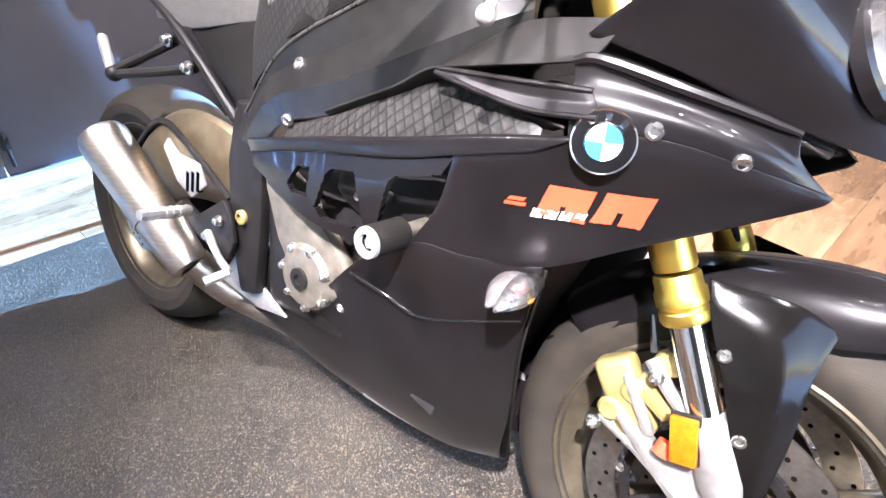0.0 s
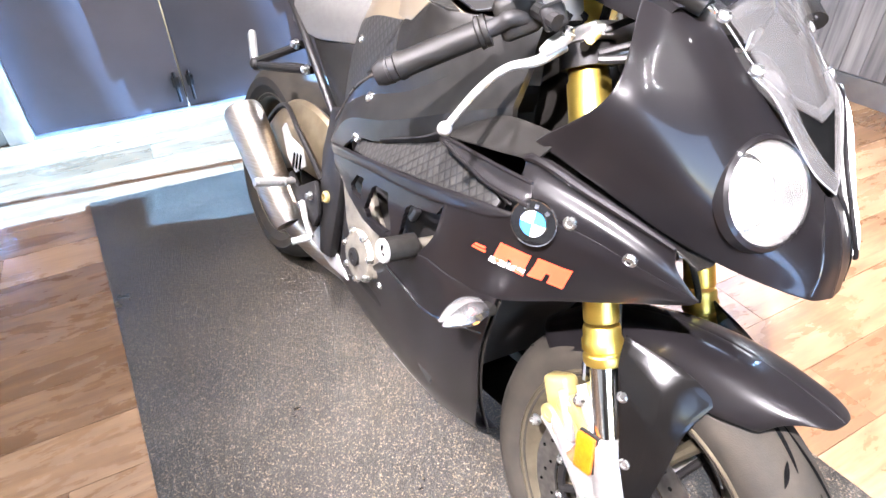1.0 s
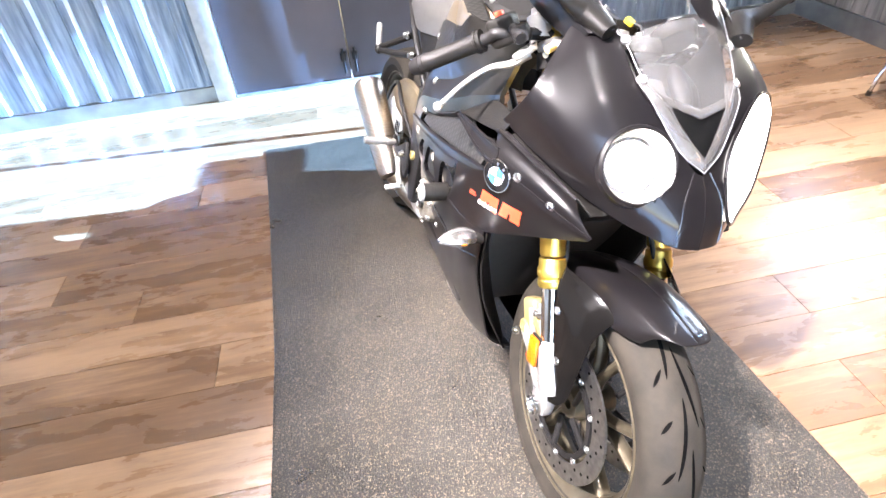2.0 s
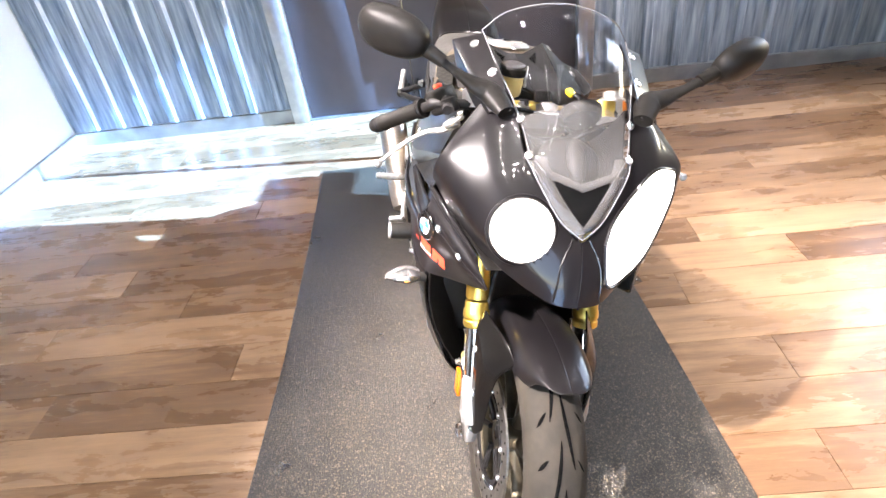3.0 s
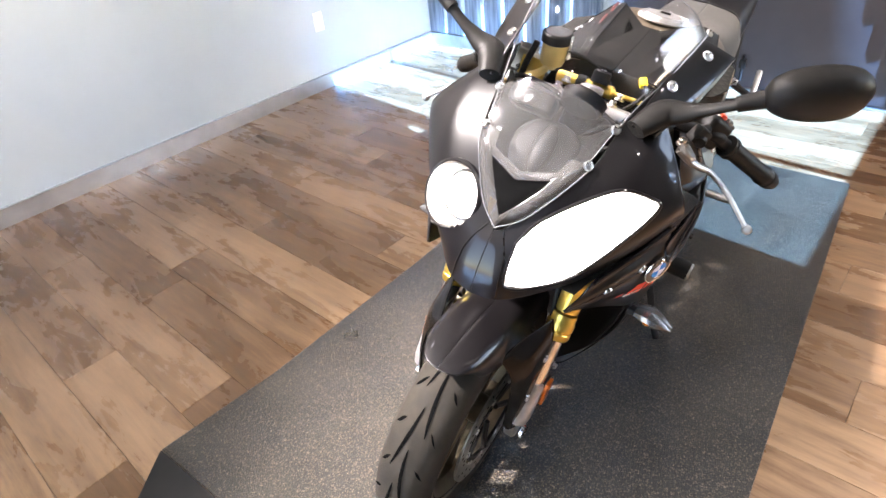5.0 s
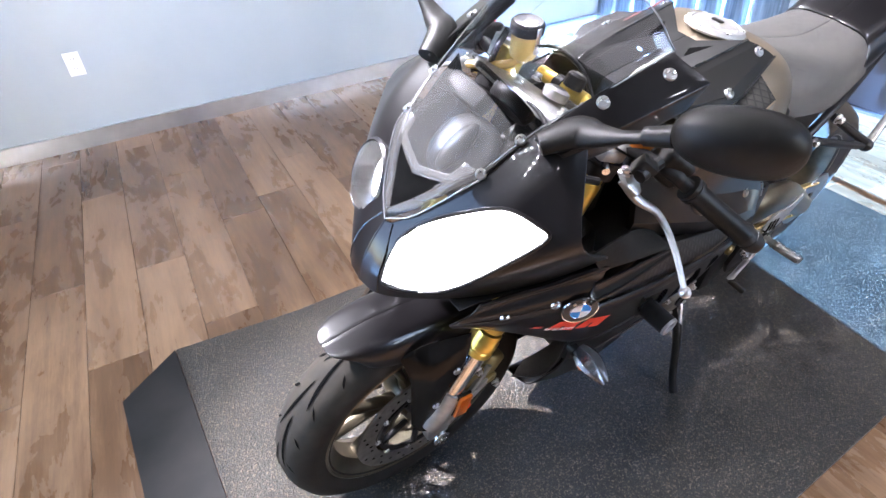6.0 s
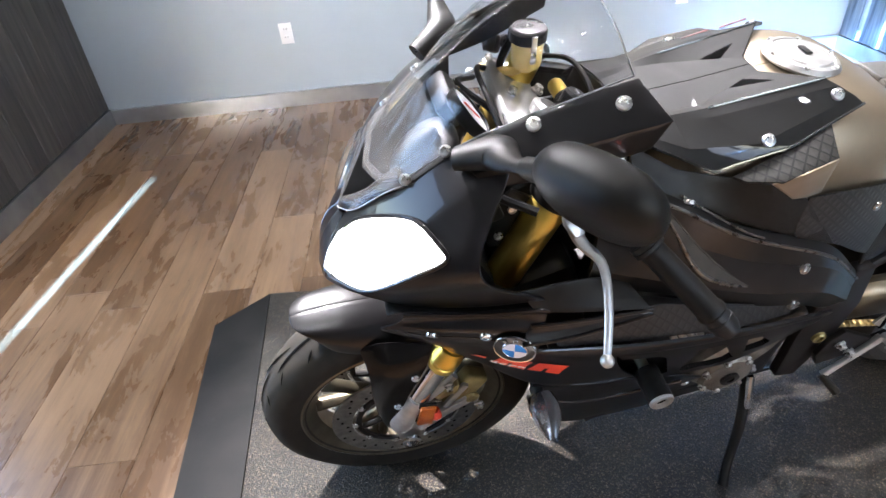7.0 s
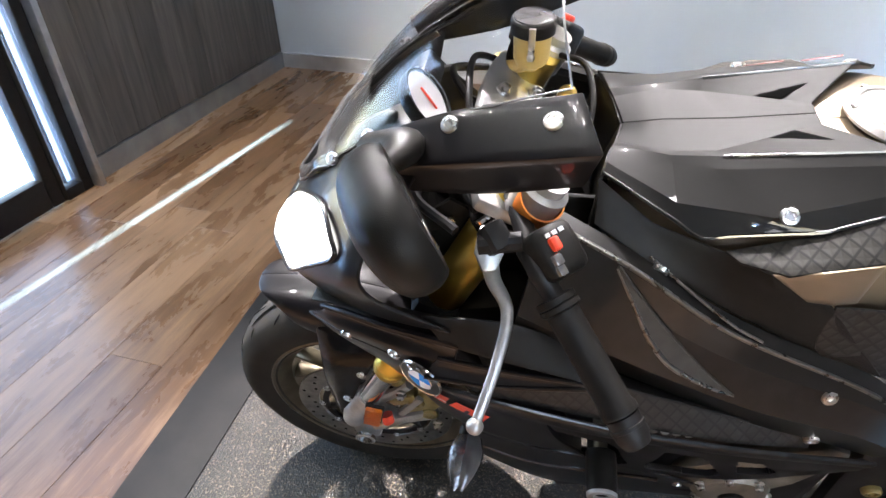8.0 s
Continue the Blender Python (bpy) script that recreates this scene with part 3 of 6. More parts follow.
# bright paving outside the glass door
slab("ground", (WALL_F + 0.2, -8, -0.2), (WALL_F + 14, 8, -0.02), material("concrete_paving", (0.42, 0.41, 0.39), (0.5, 0.49, 0.47), rough=0.8, scale=3, bump=0.1), "pale concrete paving outside the door", "ground")


def dark_boards():
    """Upright boards on the entrance wall, beside the door."""
    y, ys = WALL_R + 0.02, []
    while y < -1.0:
        ys.append(y)
        y += 0.152
    host = tagged(bpy.data.objects["wall_entrance"])
    for y in ys:
        w = min(0.150, -0.936 - y)
        bm = block((0.014, w, CEIL - 0.11), Matrix.Translation((WALL_F - 0.006, y + w / 2, 0.105 + (CEIL - 0.11) / 2)), 0.003, 1)
        part("board", bm, DARKWOOD, host)


dark_boards()


def grey_boards():
    """Upright weathered boards on the wall behind the stool."""
    host = bpy.data.objects["wall_windows"]
    x = -1.0
    while x < 1.5:
        w = 0.098 + 0.03 * random.random()
        bm = block((w, 0.012 + 0.008 * random.random(), CEIL - 0.14), Matrix.Translation((x + w / 2, WALL_L - 0.006, 0.125 + (CEIL - 0.14) / 2)), 0.002, 1)
        part("board", bm, GREYWOOD, host)
        x += w + 0.003
    x = -2.86
    while x < -1.06:
        w = 0.098 + 0.03 * random.random()
        bm = block((w, 0.012 + 0.008 * random.random(), 0.92), Matrix.Translation((x + w / 2, WALL_L - 0.006, 0.125 + 0.46)), 0.002, 1)
        part("board", bm, GREYWOOD, host)
        x += w + 0.003


GREYWOOD = material("weathered_grey_boards", (0.13, 0.125, 0.13), (0.30, 0.285, 0.28), rough=0.6, scale=5, stretch=(7, 7, 0.5), bump=0.3, fine=40, per_object=0.25)
grey_boards()


def outlet(x, z):
    o = thing("power_outlet", "white duplex power outlet plate on the pale wall", "power outlet", Matrix.Translation((x, WALL_R, z)), "outlets on the wall")
    part("cover_plate", block((0.075, 0.006, 0.118), Matrix.Translation((0, 0.003, 0)), 0.002), OUTLET, o)
    for dz in (-0.024, 0.024):
        part("socket", block((0.033, 0.004, 0.028), Matrix.Translation((0, 0.0075, dz)), 0.003), OUTLET, o)
        for dx in (-0.007, 0.007):
            part("slot", block((0.0025, 0.002, 0.009), Matrix.Translation((dx, 0.0095, dz + 0.003)), 0), DARK, o)
    return o


for ox in (-1.802, 0.594):
    outlet(ox, 0.44)


def stool(x, y, turn):
    """A round bar stool with four bent chrome legs and a foot ring."""
    s = thing("bar_stool", "chrome bar stool with a round dark red-edged padded seat", "stool", pose(x, y, 0, 0, 0, turn))
    part("seat", lathe([(0, 0.492), (0.130, 0.492), (0.141, 0.500), (0.142, 0.548), (0.135, 0.562), (0, 0.566)], (0, 0, 0), (0, 0, 1), 40), STOOLV, s, "padded dark vinyl seat")
    part("seat_top", lathe([(0, 0.567), (0.132, 0.5635), (0.128, 0.567), (0, 0.571)], (0, 0, 0), (0, 0, 1), 40), OUTLET, s, "pale seat top")
    part("seat_piping", ring_tube(0.140, 0.559, 0.004), RED, s, "red piping")
    for k in range(4):
        a = radians(45 + 90 * k)
        c, sn = math.cos(a), math.sin(a)
        pts = [(c * r, sn * r, z) for r, z in ((0.05, 0.488), (0.095, 0.485), (0.112, 0.455), (0.125, 0.30), (0.140, 0.19), (0.172, 0.09), (0.188, 0.01))]
        part("leg", tube(pts, 0.0095, 10, 26), CHROME, s)
        part("foot_cap", tube([(c * 0.188, sn * 0.188, 0.0), (c * 0.186, sn * 0.186, 0.025)], 0.012, 10, 2), RUBBER, s)
    part("foot_ring", ring_tube(0.139, 0.20, 0.007), CHROME, s)
    return s


def ring_tube(r, z, thick, seg=48):
    bm = bmesh.new()
    rings = []
    for i in range(seg):
        a = 2 * math.pi * i / seg
        rings.append([bm.verts.new(((r + thick * math.cos(b)) * math.cos(a), (r + thick * math.cos(b)) * math.sin(a), z + thick * math.sin(b))) for b in (2 * math.pi * k / 10 for k in range(10))])
    for i in range(seg):
        p, q = rings[i], rings[(i + 1) % seg]
        for k in range(10):
            bm.faces.new((p[k], p[(k + 1) % 10], q[(k + 1) % 10], q[k]))
    return bm


stool(-1.512, 2.355, 17)


def rubber_mat():
    """A long pebbled mat under the motorcycle, with a smooth bevelled nosing along its clipped front."""
    bm = plate([(-2.06, -0.80), (-1.30, -0.742), (-0.60, -0.697), (0.10, -0.680), (0.48, -0.705), (0.38, 0.685), (-2.015, 0.48)], Matrix.Translation((0, 0, 0.0052)), 0.010, 0.002)
    mat_ob = tagged(part("rubber_mat", bm, MATM, None, smooth=False), "long black textured rubber mat with a sloped front edge", "floor mat")
    bm = bmesh.new()
    base = [(0.482, -0.705), (0.65, -0.57), (0.56, 0.56), (0.382, 0.685)]
    low = [bm.verts.new((x, y, 0.0004)) for x, y in base]
    top = [bm.verts.new((x, y, z)) for (x, y), z in zip(base, (0.0098, 0.0030, 0.0030, 0.0098))]
    bm.faces.new(low)
    bm.faces.new(top)
    for k in range(4):
        bm.faces.new((low[k], low[(k + 1) % 4], top[(k + 1) % 4], top[k]))
    part("front_nosing", bm, RAMPM, mat_ob, "smooth bevelled front edge", False)
    return mat_ob


rubber_mat()


LED = glow("led_white", (0.95, 0.98, 1.0), 75.0)


def led_bar(y):
    """A slim ceiling bar with a row of small bright lamps."""
    bar = thing("led_light_bar", "slim white ceiling bar with small bright lamps", "ceiling light", Matrix.Translation((0.75, y, CEIL)), "lamp bars on the ceiling")
    part("housing", block((1.5, 0.05, 0.03), Matrix.Translation((0, 0, -0.016)), 0.004), OUTLET, bar)
    for k in range(8):
        part("lamp_lens", lathe([(0, -0.004), (0.009, -0.003), (0.011, 0.0), (0, 0.0)], (-0.66 + 0.19 * k, 0, -0.0325), (0, 0, 1), 14), LED, bar)
    return bar


for y in (0.35, 0.62):
    led_bar(y)


# glow for the ceiling fittings that are added at the lamps
FITTING_GLOW = glow("added_fitting_glow", (0.93, 0.95, 1.0), 5.0)


def added_lamp_fitting(x, y):
    """A round ceiling fitting, added and unseen, at each lamp."""
    d = thing("added_lamp_fitting", "round white ceiling fitting, added at an unseen lamp", "ceiling light", Matrix.Translation((x, y, CEIL)), "downlights on the ceiling")
    part("trim_ring", lathe([(0.045, -0.001), (0.070, -0.001), (0.072, -0.006), (0.066, -0.012), (0.048, -0.010), (0.045, -0.001)], (0, 0, 0), (0, 0, 1), 28), OUTLET, d)
    part("lens", lathe([(0, -0.006), (0.044, -0.005), (0.044, -0.001), (0, -0.001)], (0, 0, 0), (0, 0, 1), 24), FITTING_GLOW, d)
    return d


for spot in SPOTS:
    added_lamp_fitting(spot[0][0], spot[0][1])
for spot in DOWN:
    added_lamp_fitting(spot[0], spot[1])


# ---- the motorcycle: x forward from the front axle, y to its left, z up, before it leans on its stand ----
BIKE_YAW, BIKE_LEAN = 6.86, 12.93
bike = thing("motorcycle", "black sport motorcycle leaning on its side stand on a rubber mat", "motorcycle", pose(0, 0, 0, 0, 0, BIKE_YAW) @ pose(0, 0, 0, -BIKE_LEAN, 0, 0))
SIDES = (1, -1)
SURF = {}


def skin(key, bm):
    """Remembers a panel's surface, to seat screws and badges on it."""
    SURF[key] = BVHTree.FromBMesh(bm)
    return bm


def seat_on(key, p):
    """The nearest place on a remembered panel, and the panel's outward direction there."""
    out = Vector((0.15, 1 if p[1] > 0 else -1, 0.30)) if abs(p[1]) > 0.02 else Vector((0.5, 0, 1))
    loc, nor, _, _ = SURF[key].find_nearest(Vector(p) + out.normalized() * 0.015)
    return loc, nor if nor.dot(out) > 0 else -nor


def mesh_of(bm, mat):
    me = bpy.data.meshes.new("shared")
    bmesh.ops.recalc_face_normals(bm, faces=bm.faces)
    bm.to_mesh(me)
    bm.free()
    me.materials.append(mat)
    me.shade_smooth()
    me.set_sharp_from_angle(angle=radians(35))
    return me


SCREW = mesh_of(lathe([(0.0080, -0.003), (0.0080, 0.0006), (0.0072, 0.0018), (0.0044, 0.0022), (0.0036, 0.0004), (0, 0.0004)], (0, 0, 0), (0, 0, 1), 16), STEELS)
BOLT = mesh_of(lathe([(0.0095, 0), (0.0095, 0.004), (0.0065, 0.005), (0.0065, 0.011), (0.0055, 0.012), (0.003, 0.012), (0.003, 0.008), (0, 0.008)], (0, 0, 0), (0, 0, 1), 12), STEELS)


def screw_at(p, normal, parent, size=1.0, mesh=None, name="screw"):
    m = Matrix.Translation(p) @ Vector(normal).to_track_quat("Z", "Y").to_matrix().to_4x4() @ Matrix.Scale(size, 4)
    return shared(name, mesh or SCREW, m, parent)


def screw_on(key, p, parent, size=1.0):
    loc, nor = seat_on(key, p)
    return screw_at(loc + nor * 0.001, nor, parent, size)


# wheels
def wheel(name, x, r, rim, half, mat_label, grooves):
    w = part(name, lathe([(0.030, -0.05), (0.036, -0.03), (0.036, 0.03), (0.030, 0.05), (0.012, 0.05), (0.012, -0.05), (0.030, -0.05)], (x, 0, r), (0, 1, 0), 24), RIMM, bike, mat_label)
    prof = [(rim - 0.004, -half * 0.80), (rim + 0.012, -half * 0.86), (rim + 0.3 * (r - rim), -half * 0.99), (rim + 0.55 * (r - rim), -half), (rim + 0.80 * (r - rim), -half * 0.80), (rim + 0.93 * (r - rim), -half * 0.50), (r - 0.0012, -half * 0.22), (r, 0)]
    prof += [(a, -b) for a, b in reversed(prof[:-1])]
    part("tyre", lathe(prof + [prof[0]], (x, 0, r), (0, 1, 0), 96), RUBBER, w, "worn road tyre with curved grooves")
    h = half * 0.80
    rp = [(rim + 0.004, -h - 0.003), (rim + 0.008, -h), (rim - 0.004, -h * 0.85), (rim - 0.018, -h * 0.45), (rim - 0.020, h * 0.45), (rim - 0.004, h * 0.85), (rim + 0.008, h), (rim + 0.004, h + 0.003), (rim - 0.008, h * 0.93), (rim - 0.026, h * 0.45), (rim - 0.026, -h * 0.45), (rim - 0.008, -h * 0.93), (rim + 0.004, -h - 0.003)]
    part("rim", lathe(rp, (x, 0, r), (0, 1, 0), 72), RIMM, w, "dark bronze cast rim with a bright edge")
    for s in SIDES:
        part("rim_edge", lathe([(rim + 0.0085, s * (h + 0.001)), (rim + 0.0085, s * (h + 0.0025)), (rim + 0.004, s * (h + 0.0045)), (rim + 0.003, s * (h + 0.001)), (rim + 0.0085, s * (h + 0.001))], (x, 0, r), (0, 1, 0), 72), RIMM, w)
    for k in range(5):
        for d in (-7, 7):
            a, b = radians(72 * k + 14), radians(72 * k + 14 + d * 1.9)
            pts = [(x + q * math.cos(c), 0, r + q * math.sin(c)) for q, c in ((0.030, a), (0.09, a * 0.55 + b * 0.45), (rim - 0.018, b))]
            part("spoke", tube(pts, [0.013, 0.010, 0.012], 10, 9, True, 1.5, (0, 1, 0)), RIMM, w)
    if grooves:
        # curved rain grooves: their shade, laid as thin black strips above the tread
        bm = bmesh.new()
        def on_tread(lat, ang):
            q = abs(lat) * half
            rad = r
            for (r0, h0), (r1, h1) in zip(prof, prof[1:]):
                if min(h0, h1) <= -q <= max(h0, h1) and r0 > rim + 0.4 * (r - rim):
                    rad = r0 + (r1 - r0) * (-q - h0) / (h1 - h0 + 1e-9)
            rad += 0.0014
            return Vector((x + rad * math.cos(ang), half * lat, r + rad * math.sin(ang)))
        n_rep = 11
        step = 2 * math.pi / n_rep
        kinds = ((1, 0.0, 0.06, 0.36, 0.46, 0.062), (-1, 0.5, 0.06, 0.36, 0.46, 0.062), (1, 0.30, 0.44, 0.74, 0.09, 0.030), (1, 0.80, 0.46, 0.76, 0.07, 0.030), (-1, 0.30, 0.46, 0.76, 0.07, 0.030), (-1, 0.80, 0.44, 0.74, 0.09, 0.030))
        for k in range(n_rep):
            for sgn, off, lat0, lat1, span, wide in kinds:
                prev = None
                for i in range(13):
                    f = i / 12
                    lat = sgn * (lat0 + (lat1 - lat0) * f ** (1.6 if span > 0.2 else 1.0))
                    ang = step * (k + off) - span * f
                    wd = wide * (0.18 + 0.82 * math.sin(math.pi * f) ** 0.6)
                    tilt = 0.0 if span > 0.2 else 0.016 * math.sin(math.pi * f)
                    a = bm.verts.new(on_tread(lat - (wd if not tilt else 0.01), ang + tilt))
                    b = bm.verts.new(on_tread(lat + (wd if not tilt else 0.01), ang - tilt))
                    if prev:
                        bm.faces.new((prev[0], prev[1], b, a))
                    prev = (a, b)
        tagged(part("groove_shade", bm, SHADE_PRINT, w, "black strips painting the shade in curved tread grooves", False), kind="stuff")
    return w


front = wheel("front_wheel", 0.0, 0.30, 0.216, 0.060, "dark bronze cast wheel with paired spokes", True)
rear = wheel("rear_wheel", -1.412, 0.312, 0.216, 0.092, "cast rear wheel with a wide tyre", False)


# black plug that paints the shade of a disc hole; nothing is cut
HOLE_SHADE = mesh_of(lathe([(0, -0.0032), (0.0033, -0.0032), (0.0033, 0.0032), (0, 0.0032)], (0, 0, 0), (0, 1, 0), 8), SHADE_PRINT)


def brake_disc(wheel_ob, x, z, y, r, inner, name="brake_disc"):
    s = 1 if y > 0 else -1
    d = part(name, lathe([(inner, -0.0025), (r, -0.0025), (r, 0.0025), (inner, 0.0025), (inner, -0.0025)], (x, y, z), (0, 1, 0), 64), DISC, wheel_ob, "steel brake disc with black plugs for its holes")
    for k in range(40):
        a = 2 * math.pi * k / 40
        q = inner + (r - inner) * (0.25, 0.5, 0.75)[k % 3]
        shared("disc_hole_shade", HOLE_SHADE, Matrix.Translation((x + q * math.cos(a), y, z + q * math.sin(a))), d)
    part("disc_carrier", lathe([(inner - 0.020, -0.003), (inner - 0.008, -0.003), (inner - 0.008, 0.003), (inner - 0.020, 0.003), (inner - 0.020, -0.003)], (x, y, z), (0, 1, 0), 40), DARK, d)
    for k in range(5):
        a = radians(72 * k + 50)
        part("carrier_arm", tube([(x + 0.034 * math.cos(a), y * 0.8, z + 0.034 * math.sin(a)), (x + (inner - 0.014) * math.cos(a + 0.25), y, z + (inner - 0.014) * math.sin(a + 0.25))], 0.007, 8, 4), DARK, d)
    for k in range(10):
        a = 2 * math.pi * k / 10
        screw_at((x + (inner - 0.006) * math.cos(a), y + s * 0.003, z + (inner - 0.006) * math.sin(a)), (0, s, 0), d, 0.9, None, "disc_rivet")
    return d


for s in SIDES:
    brake_disc(front, 0.0, 0.30, s * 0.066, 0.160, 0.118)
brake_disc(rear, -1.412, 0.312, -0.085, 0.110, 0.075)


# front fork
RAKE = Vector((-0.425, 0, 0.905)).normalized()


def fork_leg(s):
    y = s * 0.122
    at = lambda z, dy=0.0: Vector((-0.034 + (z - 0.487) * RAKE.x / RAKE.z, y + s * dy, z))
    leg = part("fork_tube", lathe([(0.023, 0), (0.0245, 0.004), (0.0245, 0.12), (0.0285, 0.15), (0.0285, 0.32), (0.026, 0.324), (0.026, 0.42), (0, 0.42)], at(0.622), RAKE, 28), GOLD, bike, "gold anodised fork outer tube")
    part("dust_collar", lathe([(0.0, 0), (0.0255, 0), (0.0278, 0.004), (0.0278, 0.014), (0.0262, 0.016), (0.0262, 0.019), (0.0285, 0.022), (0.0285, 0.036), (0.026, 0.040), (0.026, 0.052), (0.0245, 0.056)], at(0.567), RAKE, 28), GOLD, leg, "gold fork seal collar")
    part("fork_slider", lathe([(0.0198, 0), (0.0198, 0.16), (0, 0.16)], at(0.44), RAKE, 28), CHROME, leg, "polished steel slider")
    outline = [(-0.026, 0.130), (0.016, 0.146), (0.020, 0.085), (0.032, 0.022), (0.028, -0.020), (0.004, -0.034), (-0.022, -0.020), (-0.030, 0.010), (-0.060, 0.034), (-0.115, 0.084), (-0.118, 0.104), (-0.062, 0.068), (-0.042, 0.078)]
    foot = part("fork_foot", plate([(a, b) for a, b in outline], side_plane(-0.004, 0.114, 0.325, s), 0.026, 0.006), ALLOY, leg, "silver cast fork foot")
    part("fork_socket", lathe([(0.0, 0.0), (0.020, 0.0), (0.0245, 0.02), (0.0245, 0.098), (0.0225, 0.102), (0.0225, 0.108), (0.0200, 0.109), (0, 0.109)], at(0.372), RAKE, 28), ALLOY, leg, "silver cast socket round the slider")
    part("caliper_arm", join(tube([(-0.020, s * 0.120, 0.442), (-0.066, s * 0.116, 0.470), (-0.098, s * 0.110, 0.500)], [0.013, 0.009, 0.010], 10, 10), tube([(-0.020, s * 0.118, 0.345), (-0.085, s * 0.112, 0.375), (-0.142, s * 0.108, 0.398)], [0.014, 0.010, 0.010], 10, 10)), ALLOY, leg, "silver caliper mounting arms")
    part("axle_end", lathe([(0.020, 0), (0.020, 0.006), (0.015, 0.008), (0.015, 0.002), (0, 0.002)], (0.0, s * 0.135, 0.318), (0, s, 0), 24), CHROME, leg)
    part("reflector", block((0.030, 0.008, 0.058), Matrix.Translation((-0.034, s * 0.150, 0.440)) @ pose(0, 0, 0, 0, -12, 0), 0.002), ORANGE, leg, "amber side reflector")
    part("reflector_back", block((0.034, 0.006, 0.062), Matrix.Translation((-0.034, s * 0.1430, 0.440)) @ pose(0, 0, 0, 0, -12, 0), 0.002), DARK, leg)
    # caliper behind the leg
    cal = part("brake_caliper", join(block((0.052, 0.034, 0.105), Matrix.Translation((-0.118, s * 0.102, 0.435)) @ pose(0, 0, 0, 0, -32, 0), 0.010, 3),
                                     block((0.040, 0.030, 0.030), Matrix.Translation((-0.075, s * 0.098, 0.500)) @ pose(0, 0, 0, 0, -30, 0), 0.007, 2),
                                     block((0.060, 0.026, 0.022), Matrix.Translation((-0.085, s * 0.108, 0.452)) @ pose(0, 0, 0, 0, 30, 0), 0.006, 2)), CALIPER, bike, "pale gold radial brake caliper")
    for dz, dx in ((0.052, -0.085), (-0.045, -0.145)):
        screw_at((dx, s * 0.122, 0.435 + dz), (0, s, 0), cal, 1.0, BOLT, "caliper_bolt")
    for k in range(2):
        q = Vector((-0.108 - 0.022 * k, s * 0.117, 0.452 - 0.036 * k))
        part("piston_cover", lathe([(0.016, 0), (0.016, 0.004), (0.012, 0.007), (0.006, 0.007), (0.006, 0.005), (0, 0.005)], q, (0, s, 0), 20), CALIPER, cal)
    part("caliper_bridge", block((0.014, 0.010, 0.080), Matrix.Translation((-0.097, s * 0.121, 0.441)) @ pose(0, 0, 0, 0, -32, 0), 0.003), ALLOY, cal)
    part("bleed_nipple", tube([(-0.098, s * 0.108, 0.51), (-0.112, s * 0.108, 0.555)], [0.006, 0.0035], 8, 4), CHROME, cal)
    part("brake_hose", tube([(-0.085, s * 0.106, 0.520), (-0.066, s * 0.108, 0.56), (-0.085, s * 0.10, 0.62), (-0.13, s * 0.08, 0.70), (-0.17, s * 0.05, 0.78)], 0.005, 8, 24), DARK, bike)
    part("speed_sensor", tube([(-0.052, s * 0.13, 0.415), (-0.056, s * 0.137, 0.40)], 0.011, 12, 3), RED, leg)
    return leg


for s in SIDES:
    fork_leg(s)


# front fender with its fork guards
def fender():
    rows = []
    R = 0.322
    for lat, drop in ((0.0, 0.0), (0.42, 0.003), (0.74, 0.012), (0.93, 0.034), (1.0, 0.066)):
        row = []
        for deg, w in ((61.5, 0.056), (66, 0.066), (77, 0.075), (90, 0.076), (105, 0.072), (124, 0.062), (142, 0.058)):
            a = radians(deg + 6 * lat ** 3 * max(0.0, (77 - deg) / 16))
            k = R + 0.047 * max(0.0, (110 - deg) / 46) ** 1.8 - drop
            row.append((k * math.cos(a), w * lat, 0.30 + k * math.sin(a)))
        rows.append(row)
    f = part("front_fender", join(sheet(rows, 1, 0.003, 34, 14), sheet(rows, -1, 0.003, 34, 14)), BLACK, bike, "glossy black front fender")
    for s in SIDES:
        top = [(0.066, 0.070, 0.590), (0.02, 0.085, 0.612), (-0.062, 0.112, 0.620)]
        mid = [(0.058, 0.098, 0.540), (0.02, 0.120, 0.560), (-0.045, 0.128, 0.575)]
        low = [(0.060, 0.106, 0.470), (0.035, 0.124, 0.460), (0.000, 0.130, 0.470)]
        tip = [(0.056, 0.106, 0.385), (0.046, 0.116, 0.362), (0.024, 0.126, 0.352)]
        part("fork_guard", skin(("guard", s), sheet([top, mid, low, tip], s, 0.004, 14, 16)), GUARD, f, "black fork guard")
        for p in ((-0.026, 0.118, 0.543), (0.013, 0.113, 0.452)):
            screw_on(("guard", s), (p[0], s * p[1], p[2]), f)
    return f


fender()


# upper fairing
ROUND_LAMP, ROUND_AXIS = Vector((0.021, -0.100, 0.866)), Vector((0.87, -0.265, 0.43)).normalized()


